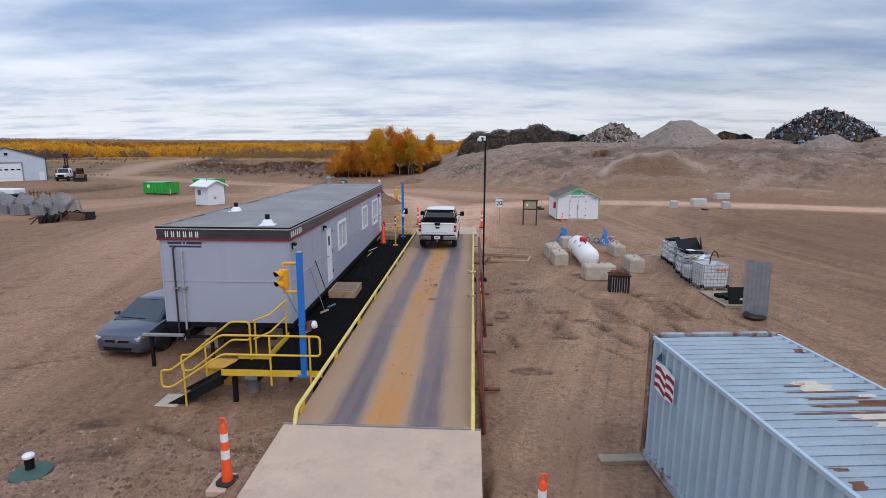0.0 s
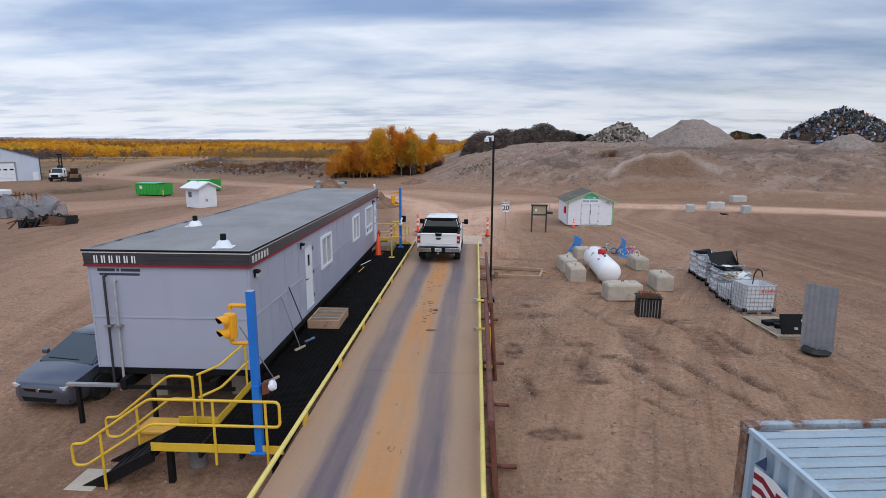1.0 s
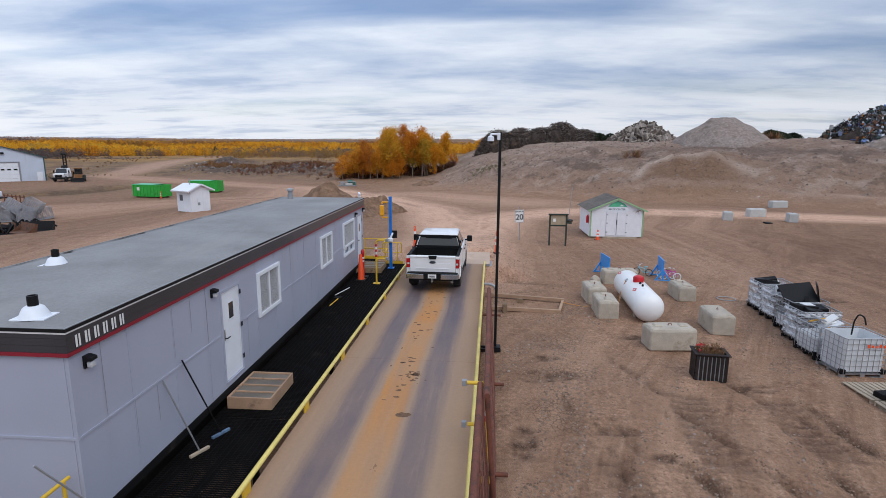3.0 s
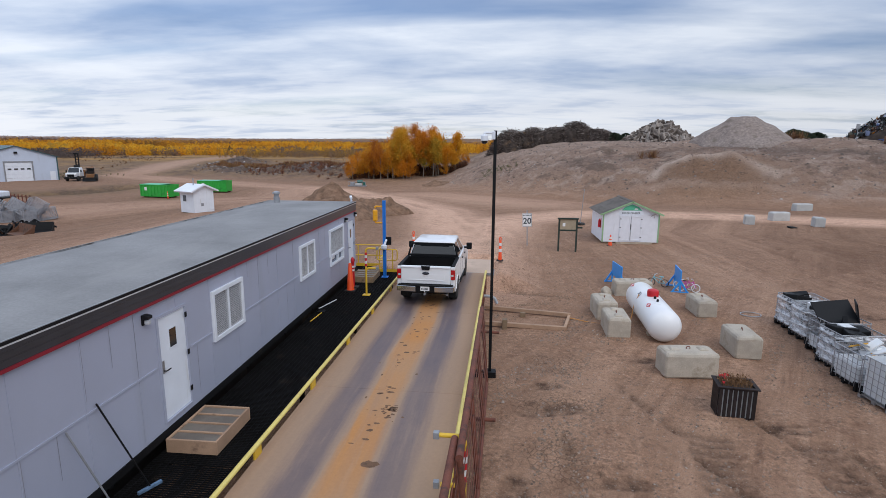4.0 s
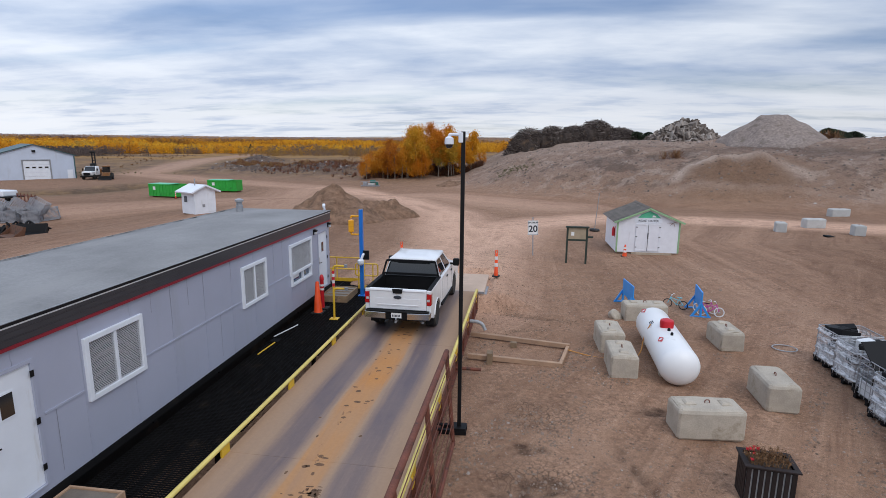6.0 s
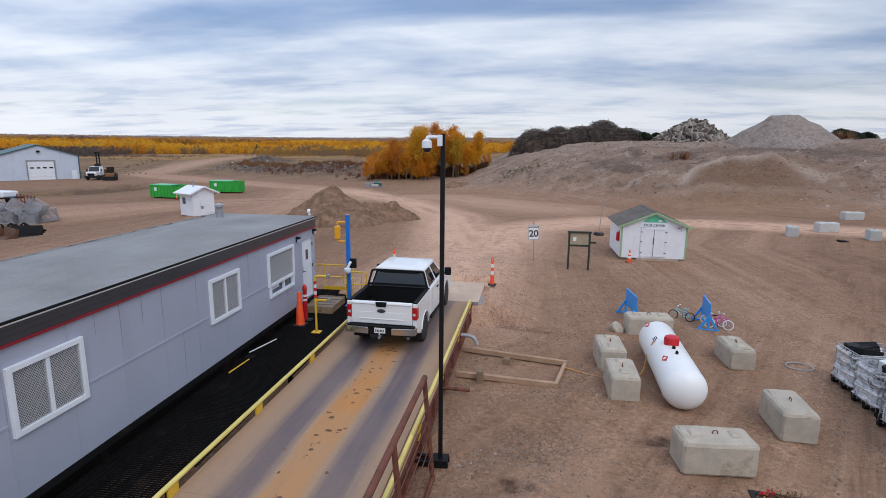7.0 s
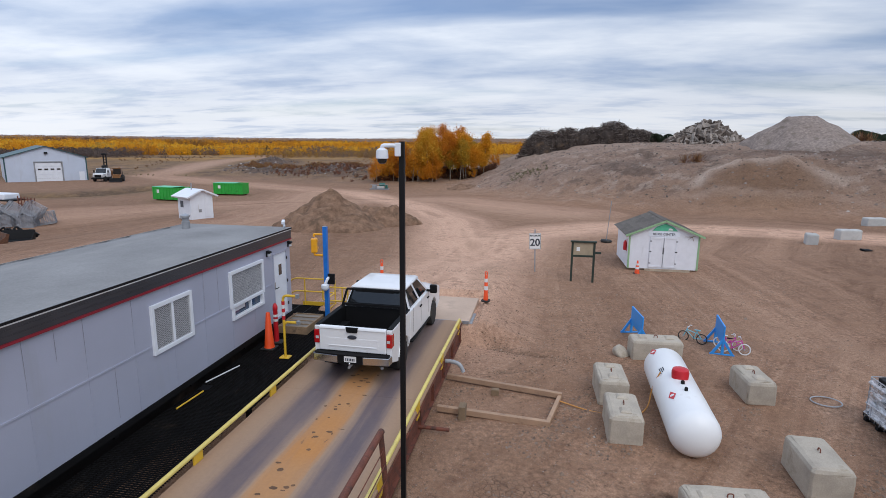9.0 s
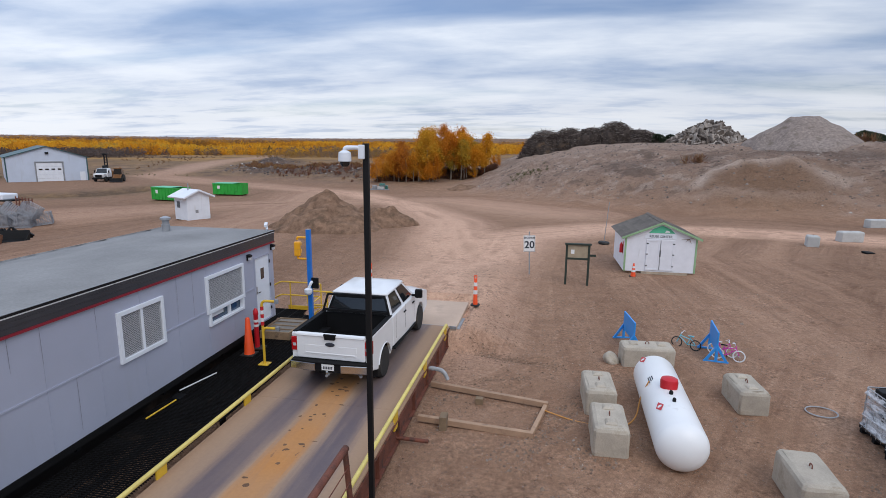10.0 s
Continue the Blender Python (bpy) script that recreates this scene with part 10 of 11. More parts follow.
# low tank frame by the road
tr = thing("tank_skid", pose(-26.0, 114.2, gz(-26, 114.2), 0, 0, 6) @ Matrix.Diagonal((0.8, 1.0, 1.25, 1)), "small teal tank on a grey skid frame by the road", "tank skid")
bm = bmesh.new()
for y in (-0.55, 0.45):
    box(bm, -2.2, 2.2, y, y + 0.1, 0.0, 0.16)
for x in (-2.2, -0.8, 0.7, 2.1):
    box(bm, x, x + 0.1, -0.449, 0.449, 0.02, 0.14)
part("frame", bm, M["dull_steel"], tr)
part("engine_box", cube(-1.7, -0.7, -0.4, 0.4, 0.161, 0.62), M["dull_steel"], tr, bevel=0.05)
part("pump_box", cube(-0.5, 1.1, -0.42, 0.3, 0.161, 0.50), M["far_concrete"], tr, bevel=0.04)
for x in (-2.15, -0.6, 1.2, 2.05):
    part("stanchion", rod(bmesh.new(), (x, -0.5, 0.16), (x, -0.5, 0.72), 0.03, n=6), M["dull_steel"], tr)
part("top_rail", rod(bmesh.new(), (-2.15, -0.5, 0.72), (2.05, -0.5, 0.72), 0.03, n=6), M["dull_steel"], tr)
part("tank", rod(bmesh.new(), (0.0, 0, 0.72), (1.3, 0, 0.72), 0.24, n=16), M["deep_teal"], tr, "dark teal tank", smooth=True)
part("hood", prism(bmesh.new(), [(1.3, 0.161), (2.0, 0.161), (1.9, 0.62), (1.45, 0.70)], "y", -0.3, 0.3), M["deep_teal"], tr, bevel=0.04)
# dark lid by the far blocks
b = thing("rubber_mat", pose(24.6, 55.2, gz(24.6, 55.2)), "crumpled black rubber scrap on the dirt", "rubber scrap")
part("sheet", cube(-0.35, 0.35, -0.2, 0.2, 0, 0.12, pose(0, 0, 0, 8, 5, 20)), M["black_plastic"], b, bevel=0.04)

# ---- trees and scattered stuff ----


def leaf_material(name, stops):
    m = bpy.data.materials.new(name)
    m.use_nodes = True
    nt = m.node_tree
    b = nt.nodes["Principled BSDF"]
    g = nt.nodes.new("ShaderNodeNewGeometry")
    r = nt.nodes.new("ShaderNodeValToRGB")
    els = r.color_ramp.elements
    while len(els) < len(stops):
        els.new(0.5)
    for e, (p, c) in zip(els, stops):
        e.position, e.color = p, (*c, 1)
    info = nt.nodes.new("ShaderNodeObjectInfo")
    a = nt.nodes.new("ShaderNodeMath")
    a.operation = "MULTIPLY_ADD"
    nt.links.new(info.outputs["Random"], a.inputs[0])
    a.inputs[1].default_value = 0.68
    h = nt.nodes.new("ShaderNodeMath")
    h.operation = "MULTIPLY"
    nt.links.new(g.outputs["Random Per Island"], h.inputs[0])
    h.inputs[1].default_value = 0.32
    nt.links.new(h.outputs[0], a.inputs[2])
    nt.links.new(a.outputs[0], r.inputs[0])
    nt.links.new(r.outputs[0], b.inputs["Base Color"])
    b.inputs["Roughness"].default_value = 0.7
    b.inputs["Specular IOR Level"].default_value = 0.2
    thin = nt.nodes.new("ShaderNodeBsdfTranslucent")
    nt.links.new(r.outputs[0], thin.inputs[0])
    both = nt.nodes.new("ShaderNodeMixShader")
    both.inputs[0].default_value = 0.4
    nt.links.new(b.outputs[0], both.inputs[1])
    nt.links.new(thin.outputs[0], both.inputs[2])
    nt.links.new(both.outputs[0], nt.nodes["Material Output"].inputs[0])
    return m


M["leaf_gold"] = leaf_material("golden_autumn_leaves", [(0.0, (0.46, 0.15, 0.018)), (0.25, (0.62, 0.235, 0.018)), (0.5, (0.72, 0.34, 0.022)), (0.72, (0.60, 0.345, 0.03)), (0.88, (0.36, 0.27, 0.045)), (1.0, (0.20, 0.195, 0.045))])
M["leaf_rust"] = leaf_material("rusty_autumn_leaves", [(0.0, (0.20, 0.07, 0.022)), (0.3, (0.50, 0.17, 0.018)), (0.6, (0.70, 0.29, 0.02)), (1.0, (0.54, 0.29, 0.035))])
M["needle"] = leaf_material("dark_green_needles", [(0.0, (0.018, 0.028, 0.016)), (1.0, (0.05, 0.065, 0.035))])
M["bark"] = material("pale_aspen_bark", (0.20, 0.165, 0.13), 0.9, 0, 0.3, 3, 30, 0.3, stain=(0.06, 0.05, 0.04), stain_at=0.58, stain_scale=2)


def tree_mesh(seed, h, spread, low, leaves, size):
    """Trunk with limbs, and leaf clumps gathered round the limb ends."""
    rnd = random.Random(seed)
    tb = bmesh.new()
    lean = Vector((rnd.uniform(-0.05, 0.05), rnd.uniform(-0.05, 0.05), 1))
    pts = [Vector((lean.x * h * t + 0.12 * math.sin(5 * t + seed), lean.y * h * t + 0.12 * math.cos(4 * t + seed), h * t)) for t in (0, 0.2, 0.4, 0.6, 0.8, 0.97)]
    base = 0.011 * h + 0.03
    for i in range(5):
        rod(tb, pts[i], pts[i + 1], base * (1 - 0.19 * i), base * (1 - 0.19 * (i + 1)), 6, cap=False)
    ends = []
    for k in range(int(11 + h)):
        t = low + (0.95 - low) * (k + rnd.random()) / (11 + h)
        i = min(int(t * 5), 4)
        p = pts[i].lerp(pts[i + 1], t * 5 - i)
        a = rnd.uniform(0, 6.283)
        ln = spread * (1.15 - t) ** 0.7 * rnd.uniform(0.55, 1.1)
        e = p + Vector((math.cos(a) * ln, math.sin(a) * ln, ln * rnd.uniform(0.35, 1.0)))
        rod(tb, p, e, base * 0.3 * (1.1 - t), 0.01, 4, cap=False)
        ends += [(e, 1.0), (p.lerp(e, 0.6), 0.8)]
    ends.append((pts[-1], 0.7))
    lv, lf = [], []
    for k in range(leaves):
        e, w = rnd.choice(ends)
        c = e + Vector((rnd.gauss(0, 0.42), rnd.gauss(0, 0.42), rnd.gauss(0, 0.40))) * w * (spread / 2.0)
        s = size * rnd.uniform(0.6, 1.3)
        u = Vector((rnd.gauss(0, 1), rnd.gauss(0, 1), rnd.gauss(0, 1))).normalized()
        q = u.orthogonal().normalized()
        r = u.cross(q)
        o = len(lv)
        lv += [tuple(c + q * s), tuple(c + r * s * 0.6), tuple(c - q * s), tuple(c - r * s * 0.6)]
        lf.append((o, o + 1, o + 2, o + 3))
    return tb, lv, lf


def plant_tree(name, seed, h, spread, low, leaves, size, mat, label, x, y):
    t = thing(name, pose(x, y, gz(x, y) - 0.1), label, "tree", "autumn trees")
    tb, lv, lf = tree_mesh(seed, h, spread, low, leaves, size)
    part("trunk", tb, M["bark"], t, "thin pale trunk and limbs")
    me = bpy.data.meshes.new("crown")
    me.from_pydata(lv, [], lf)
    me.materials.append(M[mat])
    c = new("crown", me)
    c.parent = t
    return t


rnd = random.Random(9)
gold = "tall golden autumn aspen at the wood's edge"
rusty = "low rust-orange autumn tree at the wood's edge"
kinds = [plant_tree("aspen_tree", 100 + k, (10.9, 9.8, 9.3, 10.2, 8.2)[k], (2.9, 2.5, 2.3, 2.6, 2.1)[k], 0.32, 3000, 0.155, "leaf_gold", gold, (-19.4, -15.0, -11.9, -13.6, -8.2)[k], (127, 129, 130.5, 133, 132.5)[k]) for k in range(5)]
low_kinds = [plant_tree("aspen_tree", 200 + k, (7.8, 6.6, 5.4)[k], (2.3, 2.1, 1.9)[k], 0.14, 2000, 0.13, "leaf_rust", rusty, (-24, -27, -28.8)[k], (127, 128, 130)[k]) for k in range(3)]
for k in range(34):
    x = rnd.uniform(-21.5, -6.2)
    y = rnd.uniform(126.5, 141) + (x + 22) * 0.2
    s = rnd.uniform(0.64, 0.95) * (1.0 if x < -11.5 else 0.72)
    copy_thing(kinds[k % 5], pose(x, y, gz(x, y) - 0.1, 0, 0, rnd.uniform(0, 360)) @ Matrix.Diagonal((s, s, s, 1)))
for k in range(48):
    x = rnd.uniform(-31.5, -17) if k < 34 else rnd.uniform(-17, -4)
    y = rnd.uniform(125.5, 139) + (0 if k < 34 else 3)
    s = rnd.uniform(0.6, 1.1) * (1.0 if k < 34 else 0.55) * (0.98 if -28 < x < -20 else 0.82)
    copy_thing(low_kinds[k % 3], pose(x, y, gz(x, y) - 0.1, 0, 0, rnd.uniform(0, 360)) @ Matrix.Diagonal((s, s, s, 1)))


# far woods: many small trees as one sheet of stuff
def woods(name, count, rlo, rhi, a0, a1, hlo, hhi, stops, label, seed, tris, power=1.0, wide=(0.26, 0.44), leaf=0.26, low=0.16, gap=-0.22, flat=1.0):
    rng = np.random.default_rng(seed)
    ang = np.radians(rng.uniform(a0, a1, count))
    rad = rlo + (rhi - rlo) * rng.random(count) ** power
    x, y = rad * np.sin(ang), rad * np.cos(ang)
    # clumps and gaps
    keep = value_noise(x, y, 38, seed) + 0.6 * value_noise(x, y, 13, seed + 1) > gap
    x, y = x[keep], y[keep]
    n = len(x)
    z = ground_z(x, y)
    h = rng.uniform(hlo, hhi, n) * (1 + 0.7 * value_noise(x, y, 70, seed + 2) + 0.5 * value_noise(x, y, 17, seed + 3))
    w = h * rng.uniform(wide[0], wide[1], n)
    cen = np.stack([x, y, z], 1)
    # leaf clumps filling a rounded crown that is fullest above its middle
    t = rng.random((n, tris))
    prof = np.sqrt(np.clip(1 - (2 * t - 0.95) ** 2, 0.02, 1))
    th = rng.random((n, tris)) * 2 * np.pi
    rr = w[:, None] * prof * np.sqrt(rng.random((n, tris)))
    c = cen[:, None, :] + np.stack([rr * np.cos(th), rr * np.sin(th), h[:, None] * (low + (1 - low) * t)], 2)
    size = leaf * w[:, None, None, None]
    v = c[:, :, None, :] + rng.normal(0, 1, (n, tris, 3, 3)) * size * np.array([1, 1, flat])
    verts = v.reshape(-1, 3)
    me = bpy.data.meshes.new(name)
    k = len(verts)
    me.vertices.add(k)
    me.vertices.foreach_set("co", verts.astype(np.float32).ravel())
    me.loops.add(k)
    me.loops.foreach_set("vertex_index", np.arange(k))
    me.polygons.add(k // 3)
    me.polygons.foreach_set("loop_start", np.arange(0, k, 3))
    me.update()
    tone = np.clip(0.5 + 0.95 * value_noise(x, y, 110, seed + 5) + 0.55 * value_noise(x, y, 28, seed + 6) + rng.normal(0, 0.10, n), 0, 1)
    at = me.attributes.new("tone", "FLOAT", "POINT")
    at.data.foreach_set("value", np.repeat(tone, tris * 3).astype(np.float32))
    m = bpy.data.materials.new(name + "_leaves")
    m.use_nodes = True
    nt = m.node_tree
    b = nt.nodes["Principled BSDF"]
    an = nt.nodes.new("ShaderNodeAttribute")
    an.attribute_name = "tone"
    r = nt.nodes.new("ShaderNodeValToRGB")
    els = r.color_ramp.elements
    while len(els) < len(stops):
        els.new(0.5)
    for e, (p, cc) in zip(els, stops):
        e.position, e.color = p, (*cc, 1)
    nt.links.new(an.outputs["Fac"], r.inputs[0])
    nt.links.new(r.outputs[0], b.inputs["Base Color"])
    b.inputs["Roughness"].default_value = 0.8
    b.inputs["Specular IOR Level"].default_value = 0.1
    thin = nt.nodes.new("ShaderNodeBsdfTranslucent")
    nt.links.new(r.outputs[0], thin.inputs[0])
    both = nt.nodes.new("ShaderNodeMixShader")
    both.inputs[0].default_value = 0.4
    nt.links.new(b.outputs[0], both.inputs[1])
    nt.links.new(thin.outputs[0], both.inputs[2])
    nt.links.new(both.outputs[0], nt.nodes["Material Output"].inputs[0])
    me.materials.append(m)
    return tagged(new(name, me), label, "woods", kind="stuff")


GOLD = [(0.0, (0.20, 0.11, 0.045)), (0.20, (0.32, 0.155, 0.035)), (0.36, (0.50, 0.22, 0.030)), (0.58, (0.74, 0.36, 0.030)), (0.85, (0.80, 0.47, 0.045)), (1.0, (0.50, 0.32, 0.07))]
GREY = [(0.0, (0.10, 0.078, 0.072)), (0.5, (0.17, 0.132, 0.118)), (0.8, (0.25, 0.165, 0.11)), (1.0, (0.36, 0.21, 0.06))]
FARG = [(0.0, (0.10, 0.075, 0.07)), (0.3, (0.24, 0.13, 0.07)), (0.65, (0.58, 0.29, 0.05)), (1.0, (0.34, 0.20, 0.10))]
woods("bare_thicket", 6000, 300, 420, -52, -6, 1.6, 4.2, GREY, "belt of bare grey-brown thicket before the woods", 3, 44, leaf=0.17, wide=(0.3, 0.5), low=0.02, gap=-0.02)
woods("golden_woods", 11500, 350, 800, -52, 3, 2.8, 5.6, GOLD, "broad belt of golden autumn aspens", 5, 84, leaf=0.165, low=0.06)
woods("mixed_woods", 12000, 700, 1400, -53, 5, 3.2, 6.0, FARG, "distant mixed autumn woodland", 8, 18, wide=(0.5, 0.9), leaf=0.24, low=0.0, flat=0.6)
# distance haze is mixed into these leaf tones as pale purple-grey
woods("hill_woods", 13000, 1250, 3400, -54, 7, 3.4, 5.4, [(0.0, (0.25, 0.215, 0.245)), (0.5, (0.36, 0.265, 0.22)), (1.0, (0.48, 0.29, 0.15))], "brown woods on the far hills with haze painted into their colour", 11, 14, wide=(1.6, 2.8), leaf=0.15, low=0.0, gap=-0.5, flat=0.25)
woods("spruce_scatter", 110, 330, 640, -52, 0, 2.6, 5.2, [(0.0, (0.03, 0.04, 0.028)), (1.0, (0.06, 0.075, 0.045))], "scattered dark spruces among the aspens", 14, 40, wide=(0.16, 0.24), low=0.0)


# shrubs and weeds
def scrub(name, places, lo, hi, mat, label, seed, blades=46):
    rnd = random.Random(seed)
    verts, faces = [], []
    for x, y in places:
        h = rnd.uniform(lo, hi)
        z = gz(x, y) - 0.05
        for k in range(blades):
            a, t = rnd.uniform(0, 6.283), rnd.uniform(0.1, 1.0)
            b = Vector((x + rnd.gauss(0, 0.12 * h), y + rnd.gauss(0, 0.12 * h), z))
            e = b + Vector((math.cos(a) * h * 0.7 * rnd.random(), math.sin(a) * h * 0.7 * rnd.random(), h * t))
            u = (e - b).orthogonal().normalized() * h * rnd.uniform(0.015, 0.05)
            o = len(verts)
            verts += [tuple(b + u * 0.3), tuple(e - u), tuple(e + u), tuple(e + (e - b) * 0.2)]
            faces += [(o, o + 1, o + 2), (o + 1, o + 3, o + 2)]
    return add_mesh(name, verts, faces, M[mat], label, "shrubs", "stuff")


rnd = random.Random(31)
pts = []
for k in range(1000):
    t = rnd.random()
    ax = -22 - 62 * t
    ay = 139 + 30 * t + abs(rnd.gauss(0, 9)) - 3
    pts.append((ax + rnd.gauss(0, 2), ay))
under = [(x_, 127.4 + (x_ + 31) * 0.16 + abs(rnd.gauss(0, 4.0))) for x_ in [rnd.uniform(-31, -6) for _ in range(560)]]
field = []
while len(field) < 420:
    a, r = radians(rnd.uniform(-50, -14)), rnd.uniform(176, 330)
    x, y = r * math.sin(a), r * math.cos(a)
    if float(along(np.array([x]), np.array([y]), ROADS[1])[0][0]) > 13 and value_noise(x, y, 26, 97) > -0.1:
        field.append((x, y))
scrub("field_shrubs", field, 0.2, 0.7, "shrub", "low brown shrubs on the rough field", 5, 40)
scrub("edge_shrubs", pts, 0.3, 1.2, "shrub", "bare red-brown shrubs along the spoil ridge", 4)
M["understory"] = islands("dark_bare_understory", [(0.0, (0.035, 0.022, 0.018)), (0.55, (0.095, 0.042, 0.026)), (0.9, (0.17, 0.065, 0.030)), (1.0, (0.26, 0.13, 0.03))])
scrub("understory_shrubs", under, 0.4, 1.35, "understory", "dark bare undergrowth between the aspens", 14, 44)
M["red_brush"] = islands("dark_red_brush", [(0.0, (0.06, 0.034, 0.028)), (0.5, (0.16, 0.066, 0.045)), (0.85, (0.25, 0.105, 0.06)), (1.0, (0.30, 0.19, 0.09))])
ridge_brush = [(-24 - 40 * t + rnd.gauss(0, 1.5), 136 + 18 * t + rnd.gauss(0, 4.5)) for t in [rnd.random() ** 1.5 for _ in range(420)]]
scrub("ridge_brush", ridge_brush, 0.2, 0.95, "red_brush", "dense dark red-brown brush on the spoil ridge", 24, 44)
M["weed"] = islands("dull_green_weeds", [(0.0, (0.05, 0.06, 0.025)), (0.6, (0.11, 0.11, 0.045)), (1.0, (0.20, 0.16, 0.07))])
pts = [(1.2 + rnd.gauss(0, 1.6), 108.8 + rnd.gauss(0, 2.2)) for _ in range(70)] + [(rnd.gauss(-108, 9), 138 + rnd.gauss(0, 6)) for _ in range(60)] + [(-116 + rnd.gauss(0, 2), 122 + rnd.gauss(0, 1)) for _ in range(15)]
scrub("weeds", pts, 0.2, 0.5, "weed", "low dull green weeds on the banks", 6, 24)
pts = [(23.0 + rnd.gauss(0, 0.5), 93.6 + rnd.gauss(0, 0.4)) for _ in range(4)]
scrub("bank_shrub", pts, 0.9, 1.4, "shrub", "withered brown shrub on the bank", 7, 60)
pts = [(47.5 + rnd.gauss(0, 2.2), 104 + rnd.gauss(0, 1)) for _ in range(16)]
scrub("crest_grass", pts, 0.8, 1.6, "shrub", "straw-coloured grass on the bank's crest", 8, 50)


def bush(x, y, h, w, seed):
    rnd = random.Random(seed)
    t = thing("spruce_bush", pose(x, y, gz(x, y) - 0.1), "dark green spruce bush on the bank's crest", "bush", "spruce bushes")
    part("trunk", rod(bmesh.new(), (0, 0, 0), (0, 0, h * 0.8), 0.08, 0.02, 6), M["bark"], t)
    lv, lf = [], []
    for k in range(1700):
        z = rnd.random() ** 0.8
        a = rnd.uniform(0, 6.283)
        r = w * (1 - z * z) ** 0.6 * rnd.uniform(0.25, 1.05) * (0.85 + 0.25 * math.sin(3 * a + seed))
        c = Vector((r * math.cos(a), r * math.sin(a), h * (0.05 + 0.95 * z)))
        d = Vector((math.cos(a), math.sin(a), -0.2 + rnd.gauss(0, 0.4))).normalized() * rnd.uniform(0.12, 0.3)
        u = d.orthogonal().normalized() * 0.09
        o = len(lv)
        lv += [tuple(c - d * 0.5 + u), tuple(c - d * 0.5 - u), tuple(c + d)]
        lf.append((o, o + 1, o + 2))
    me = bpy.data.meshes.new("crown")
    me.from_pydata(lv, [], lf)
    me.materials.append(M["needle"])
    c = new("crown", me)
    c.parent = t


for k, (x, y, h, w) in enumerate(((49.5, 106, 2.0, 2.3), (51.5, 107, 1.7, 2.2), (53.8, 107, 1.5, 2.0), (47.6, 105, 1.1, 1.6), (26.5, 133.5, 1.9, 2.3), (29.0, 134, 1.8, 2.2), (31.5, 134, 1.6, 2.0))):
    bush(x, y, h, w, 60 + k)


# stones and clods strewn on the dirt
def gs_many(x, y):
    """Heights of the finished sheet at many points."""
    i = np.clip(np.searchsorted(gx, x) - 1, 0, len(gx) - 2)
    j = np.clip(np.searchsorted(gy, y) - 1, 0, len(gy) - 2)
    u, w = (x - gx[i]) / (gx[i + 1] - gx[i]), (y - gy[j]) / (gy[j + 1] - gy[j])
    return (GZ[j, i] * (1 - u) + GZ[j, i + 1] * u) * (1 - w) + (GZ[j + 1, i] * (1 - u) + GZ[j + 1, i + 1] * u) * w


def strew(name, n, area, lo, hi, mat, label, seed, dense=None):
    rng = np.random.default_rng(seed)
    xs, ys = np.zeros(0), np.zeros(0)
    for _ in range(60):
        x, y = rng.uniform(area[0], area[1], 4 * n), rng.uniform(area[2], area[3], 4 * n)
        keep = ~(((x > -3.7) & (x < 0.9) & (y > 3) & (y < 37)) | ((x > -8.6) & (x < -3.2) & (y > 14.3) & (y < 33)))
        if dense:
            keep &= dense(x, y, rng)
        xs, ys = np.append(xs, x[keep]), np.append(ys, y[keep])
        if len(xs) >= n:
            break
    xs, ys = xs[:n], ys[:n]
    n = len(xs)
    size = lo + (hi - lo) * rng.random(n) ** 4
    zs = gs_many(xs, ys) + size * 0.08
    corner = np.array([(1, 0, -0.2), (0.4, 0.9, -0.2), (-0.6, 0.75, -0.2), (-1, -0.1, -0.2), (-0.4, -0.9, -0.2), (0.6, -0.7, -0.2), (0.45, 0.25, 0.85), (-0.45, -0.15, 0.95), (0.05, -0.4, 0.8)])
    p = corner[None] * np.stack([size, size * rng.uniform(0.6, 1.0, n), size * rng.uniform(0.5, 0.85, n)], 1)[:, None, :] * rng.uniform(0.72, 1.22, (n, 9, 1))
    t = rng.uniform(0, 2 * np.pi, n)[:, None]
    q = np.stack([p[:, :, 0] * np.cos(t) - p[:, :, 1] * np.sin(t), p[:, :, 0] * np.sin(t) + p[:, :, 1] * np.cos(t), p[:, :, 2]], 2)
    verts = (q + np.stack([xs, ys, zs], 1)[:, None, :]).reshape(-1, 3)
    tri = np.array([(0, 1, 6), (1, 2, 7), (1, 7, 6), (2, 3, 7), (3, 4, 7), (4, 8, 7), (4, 5, 8), (5, 0, 6), (5, 6, 8), (6, 7, 8)])
    faces = (tri[None] + 9 * np.arange(n)[:, None, None]).reshape(-1, 3)
    me = bpy.data.meshes.new(name)
    me.vertices.add(len(verts))
    me.vertices.foreach_set("co", verts.astype(np.float32).ravel())
    me.loops.add(faces.size)
    me.loops.foreach_set("vertex_index", faces.ravel().astype(np.int32))
    me.polygons.add(len(faces))
    me.polygons.foreach_set("loop_start", np.arange(0, faces.size, 3, dtype=np.int32))
    me.materials.append(mat)
    me.update()
    return tagged(new(name, me), label, "stones", kind="stuff")


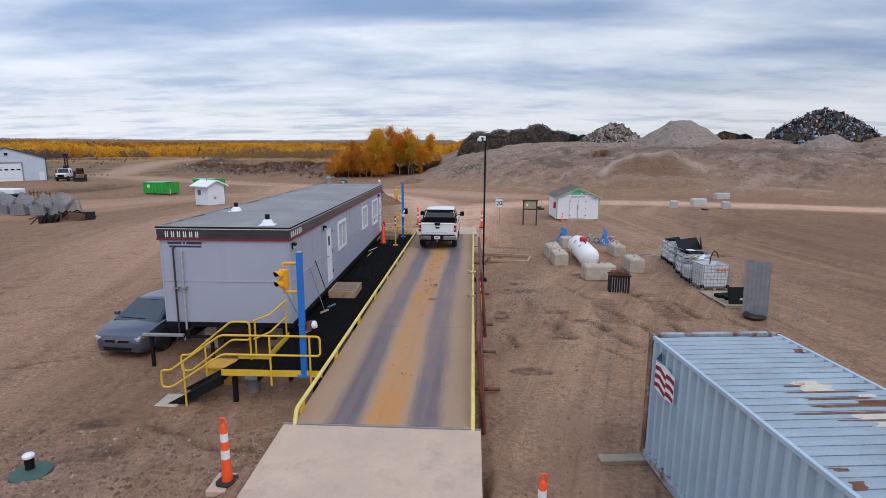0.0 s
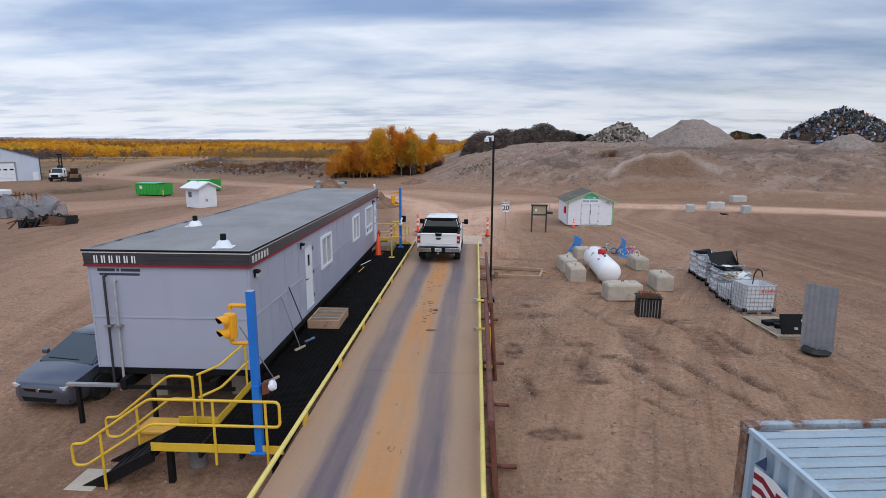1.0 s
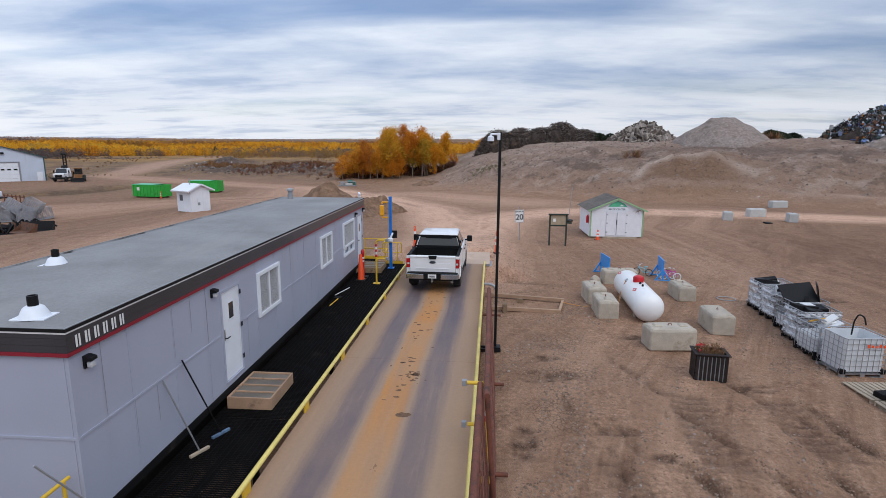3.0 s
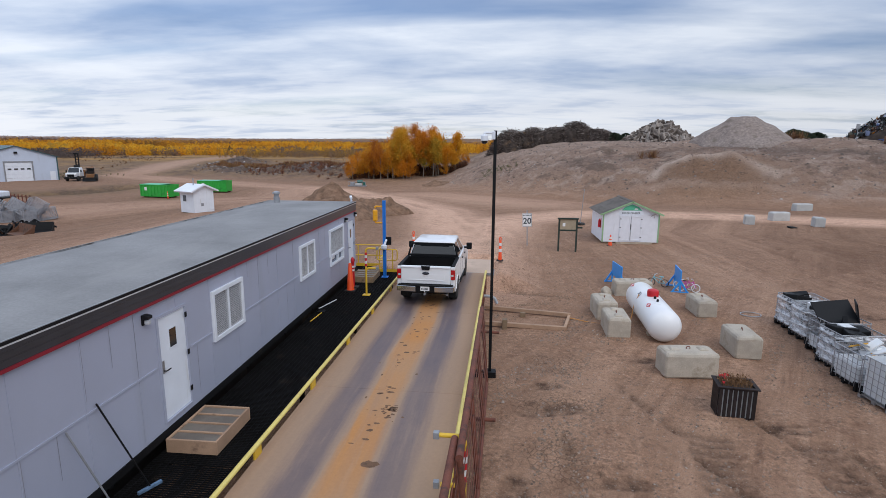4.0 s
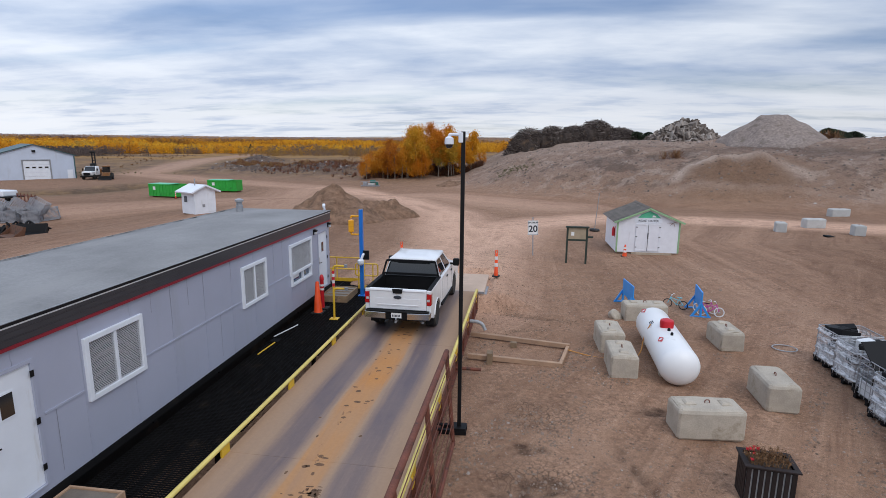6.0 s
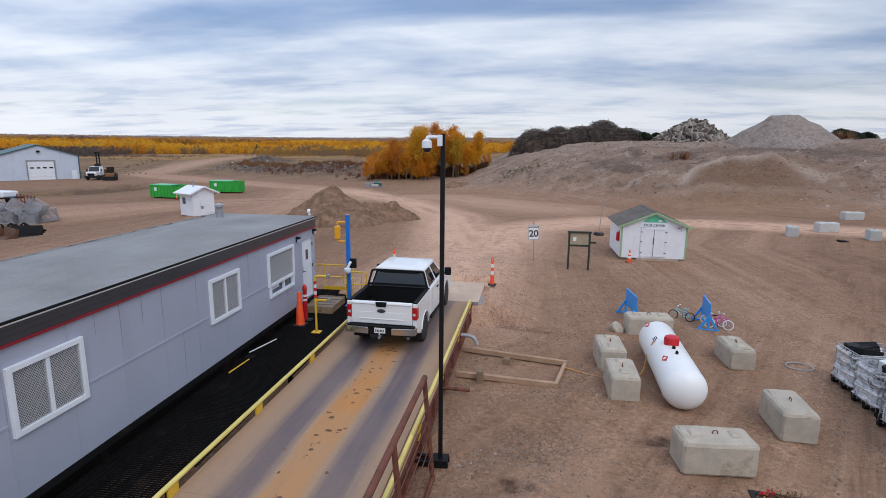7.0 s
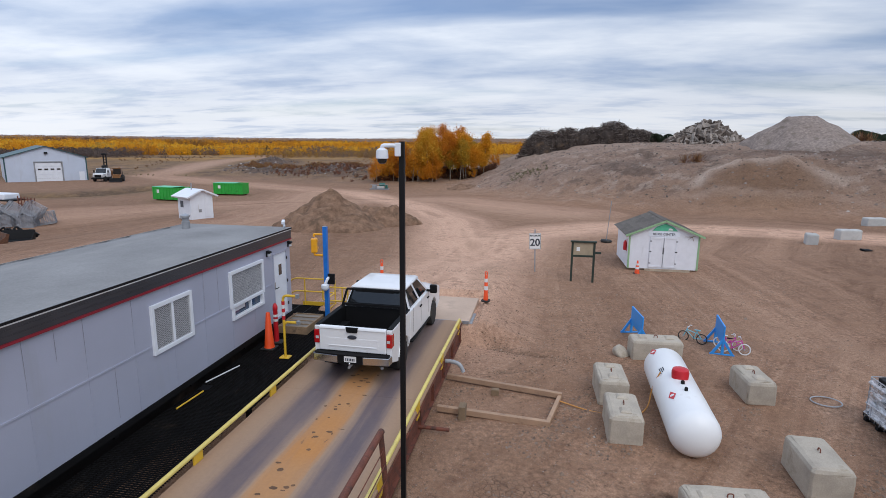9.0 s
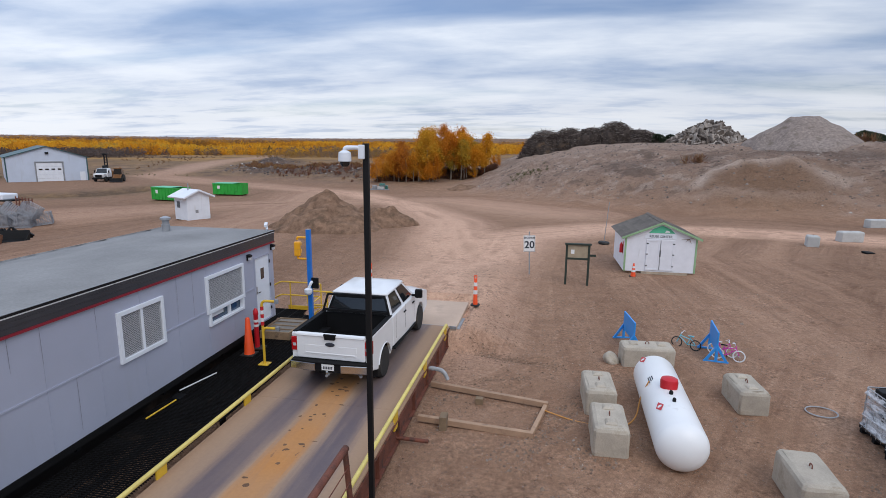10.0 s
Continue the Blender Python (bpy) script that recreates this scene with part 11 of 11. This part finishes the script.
M["clod"] = islands("dry_earth_clods", [(0.0, (0.125, 0.080, 0.056)), (0.5, (0.195, 0.125, 0.085)), (0.85, (0.26, 0.175, 0.122)), (1.0, (0.36, 0.27, 0.21))], 0.95)


def patchy(x, y, rnd):
    return rnd.random(len(x)) < 0.25 + 1.5 * value_noise(x, y, 2.2, 91)


strew("pebbles", 20000, (-14, 15, 6.5, 44), 0.009, 0.034, M["stones"], "small pebbles strewn over the dirt", 5, patchy)

def in_lanes(x, y, rnd):
    _, run, side = along(x, y, ((2, 6), (4.5, 14), (6.5, 20), (12, 30), (20, 44)))
    return value_noise(side, run * 0.10, 0.42, 95) + 0.5 * value_noise(x, y, 1.3, 96) > 0.24


strew("lane_gravel", 7000, (1.0, 14, 12.5, 30), 0.010, 0.050, M["stones"], "rows of gravel pushed up by wheels", 15, in_lanes)
strew("pale_stones", 90, (-11, -3.9, 6.8, 11.5), 0.02, 0.13, M["stones"], "pale stones among the clods", 12)
strew("stones", 160, (-13, 14, 6.5, 50), 0.03, 0.09, M["stones"], "loose fist-sized stones on the dirt", 6)


def on_hill(x, y, rnd):
    return hill(x, y) > 0.8


strew("hill_rubble", 5200, (-8, 62, 72, 125), 0.04, 0.24, M["hill_stones"], "pale rubble scattered on the spoil bank", 7, on_hill)


def on_ridge(x, y, rnd):
    return along(x, y, SPOIL)[0] < 9 * rnd.random(len(x)) + 2


strew("ridge_rubble", 6000, (-100, -20, 130, 215), 0.08, 0.48, M["ridge_stones"], "grey rubble along the spoil ridge", 8, on_ridge)

strew("clods", 5200, (-11, -3.6, 6.5, 10.8), 0.010, 0.060, M["clod"], "dark clods of earth by the stair foot", 9)
strew("clods", 1500, (0.9, 5.5, 29.0, 38.0), 0.008, 0.040, M["clod"], "clods of earth beside the exit slab", 10)


def by_ruts(x, y, rnd):
    reach = 0.6 + 1.6 * rnd.random(len(x))
    return np.any([along(x, y, line)[0] < w * reach for line, w, _ in RUTS], axis=0)


strew("rut_clods", 5200, (1.0, 11.5, 13.0, 33.5), 0.008, 0.036, M["clod"], "dark clods thrown up along the wheel ruts", 19, by_ruts)
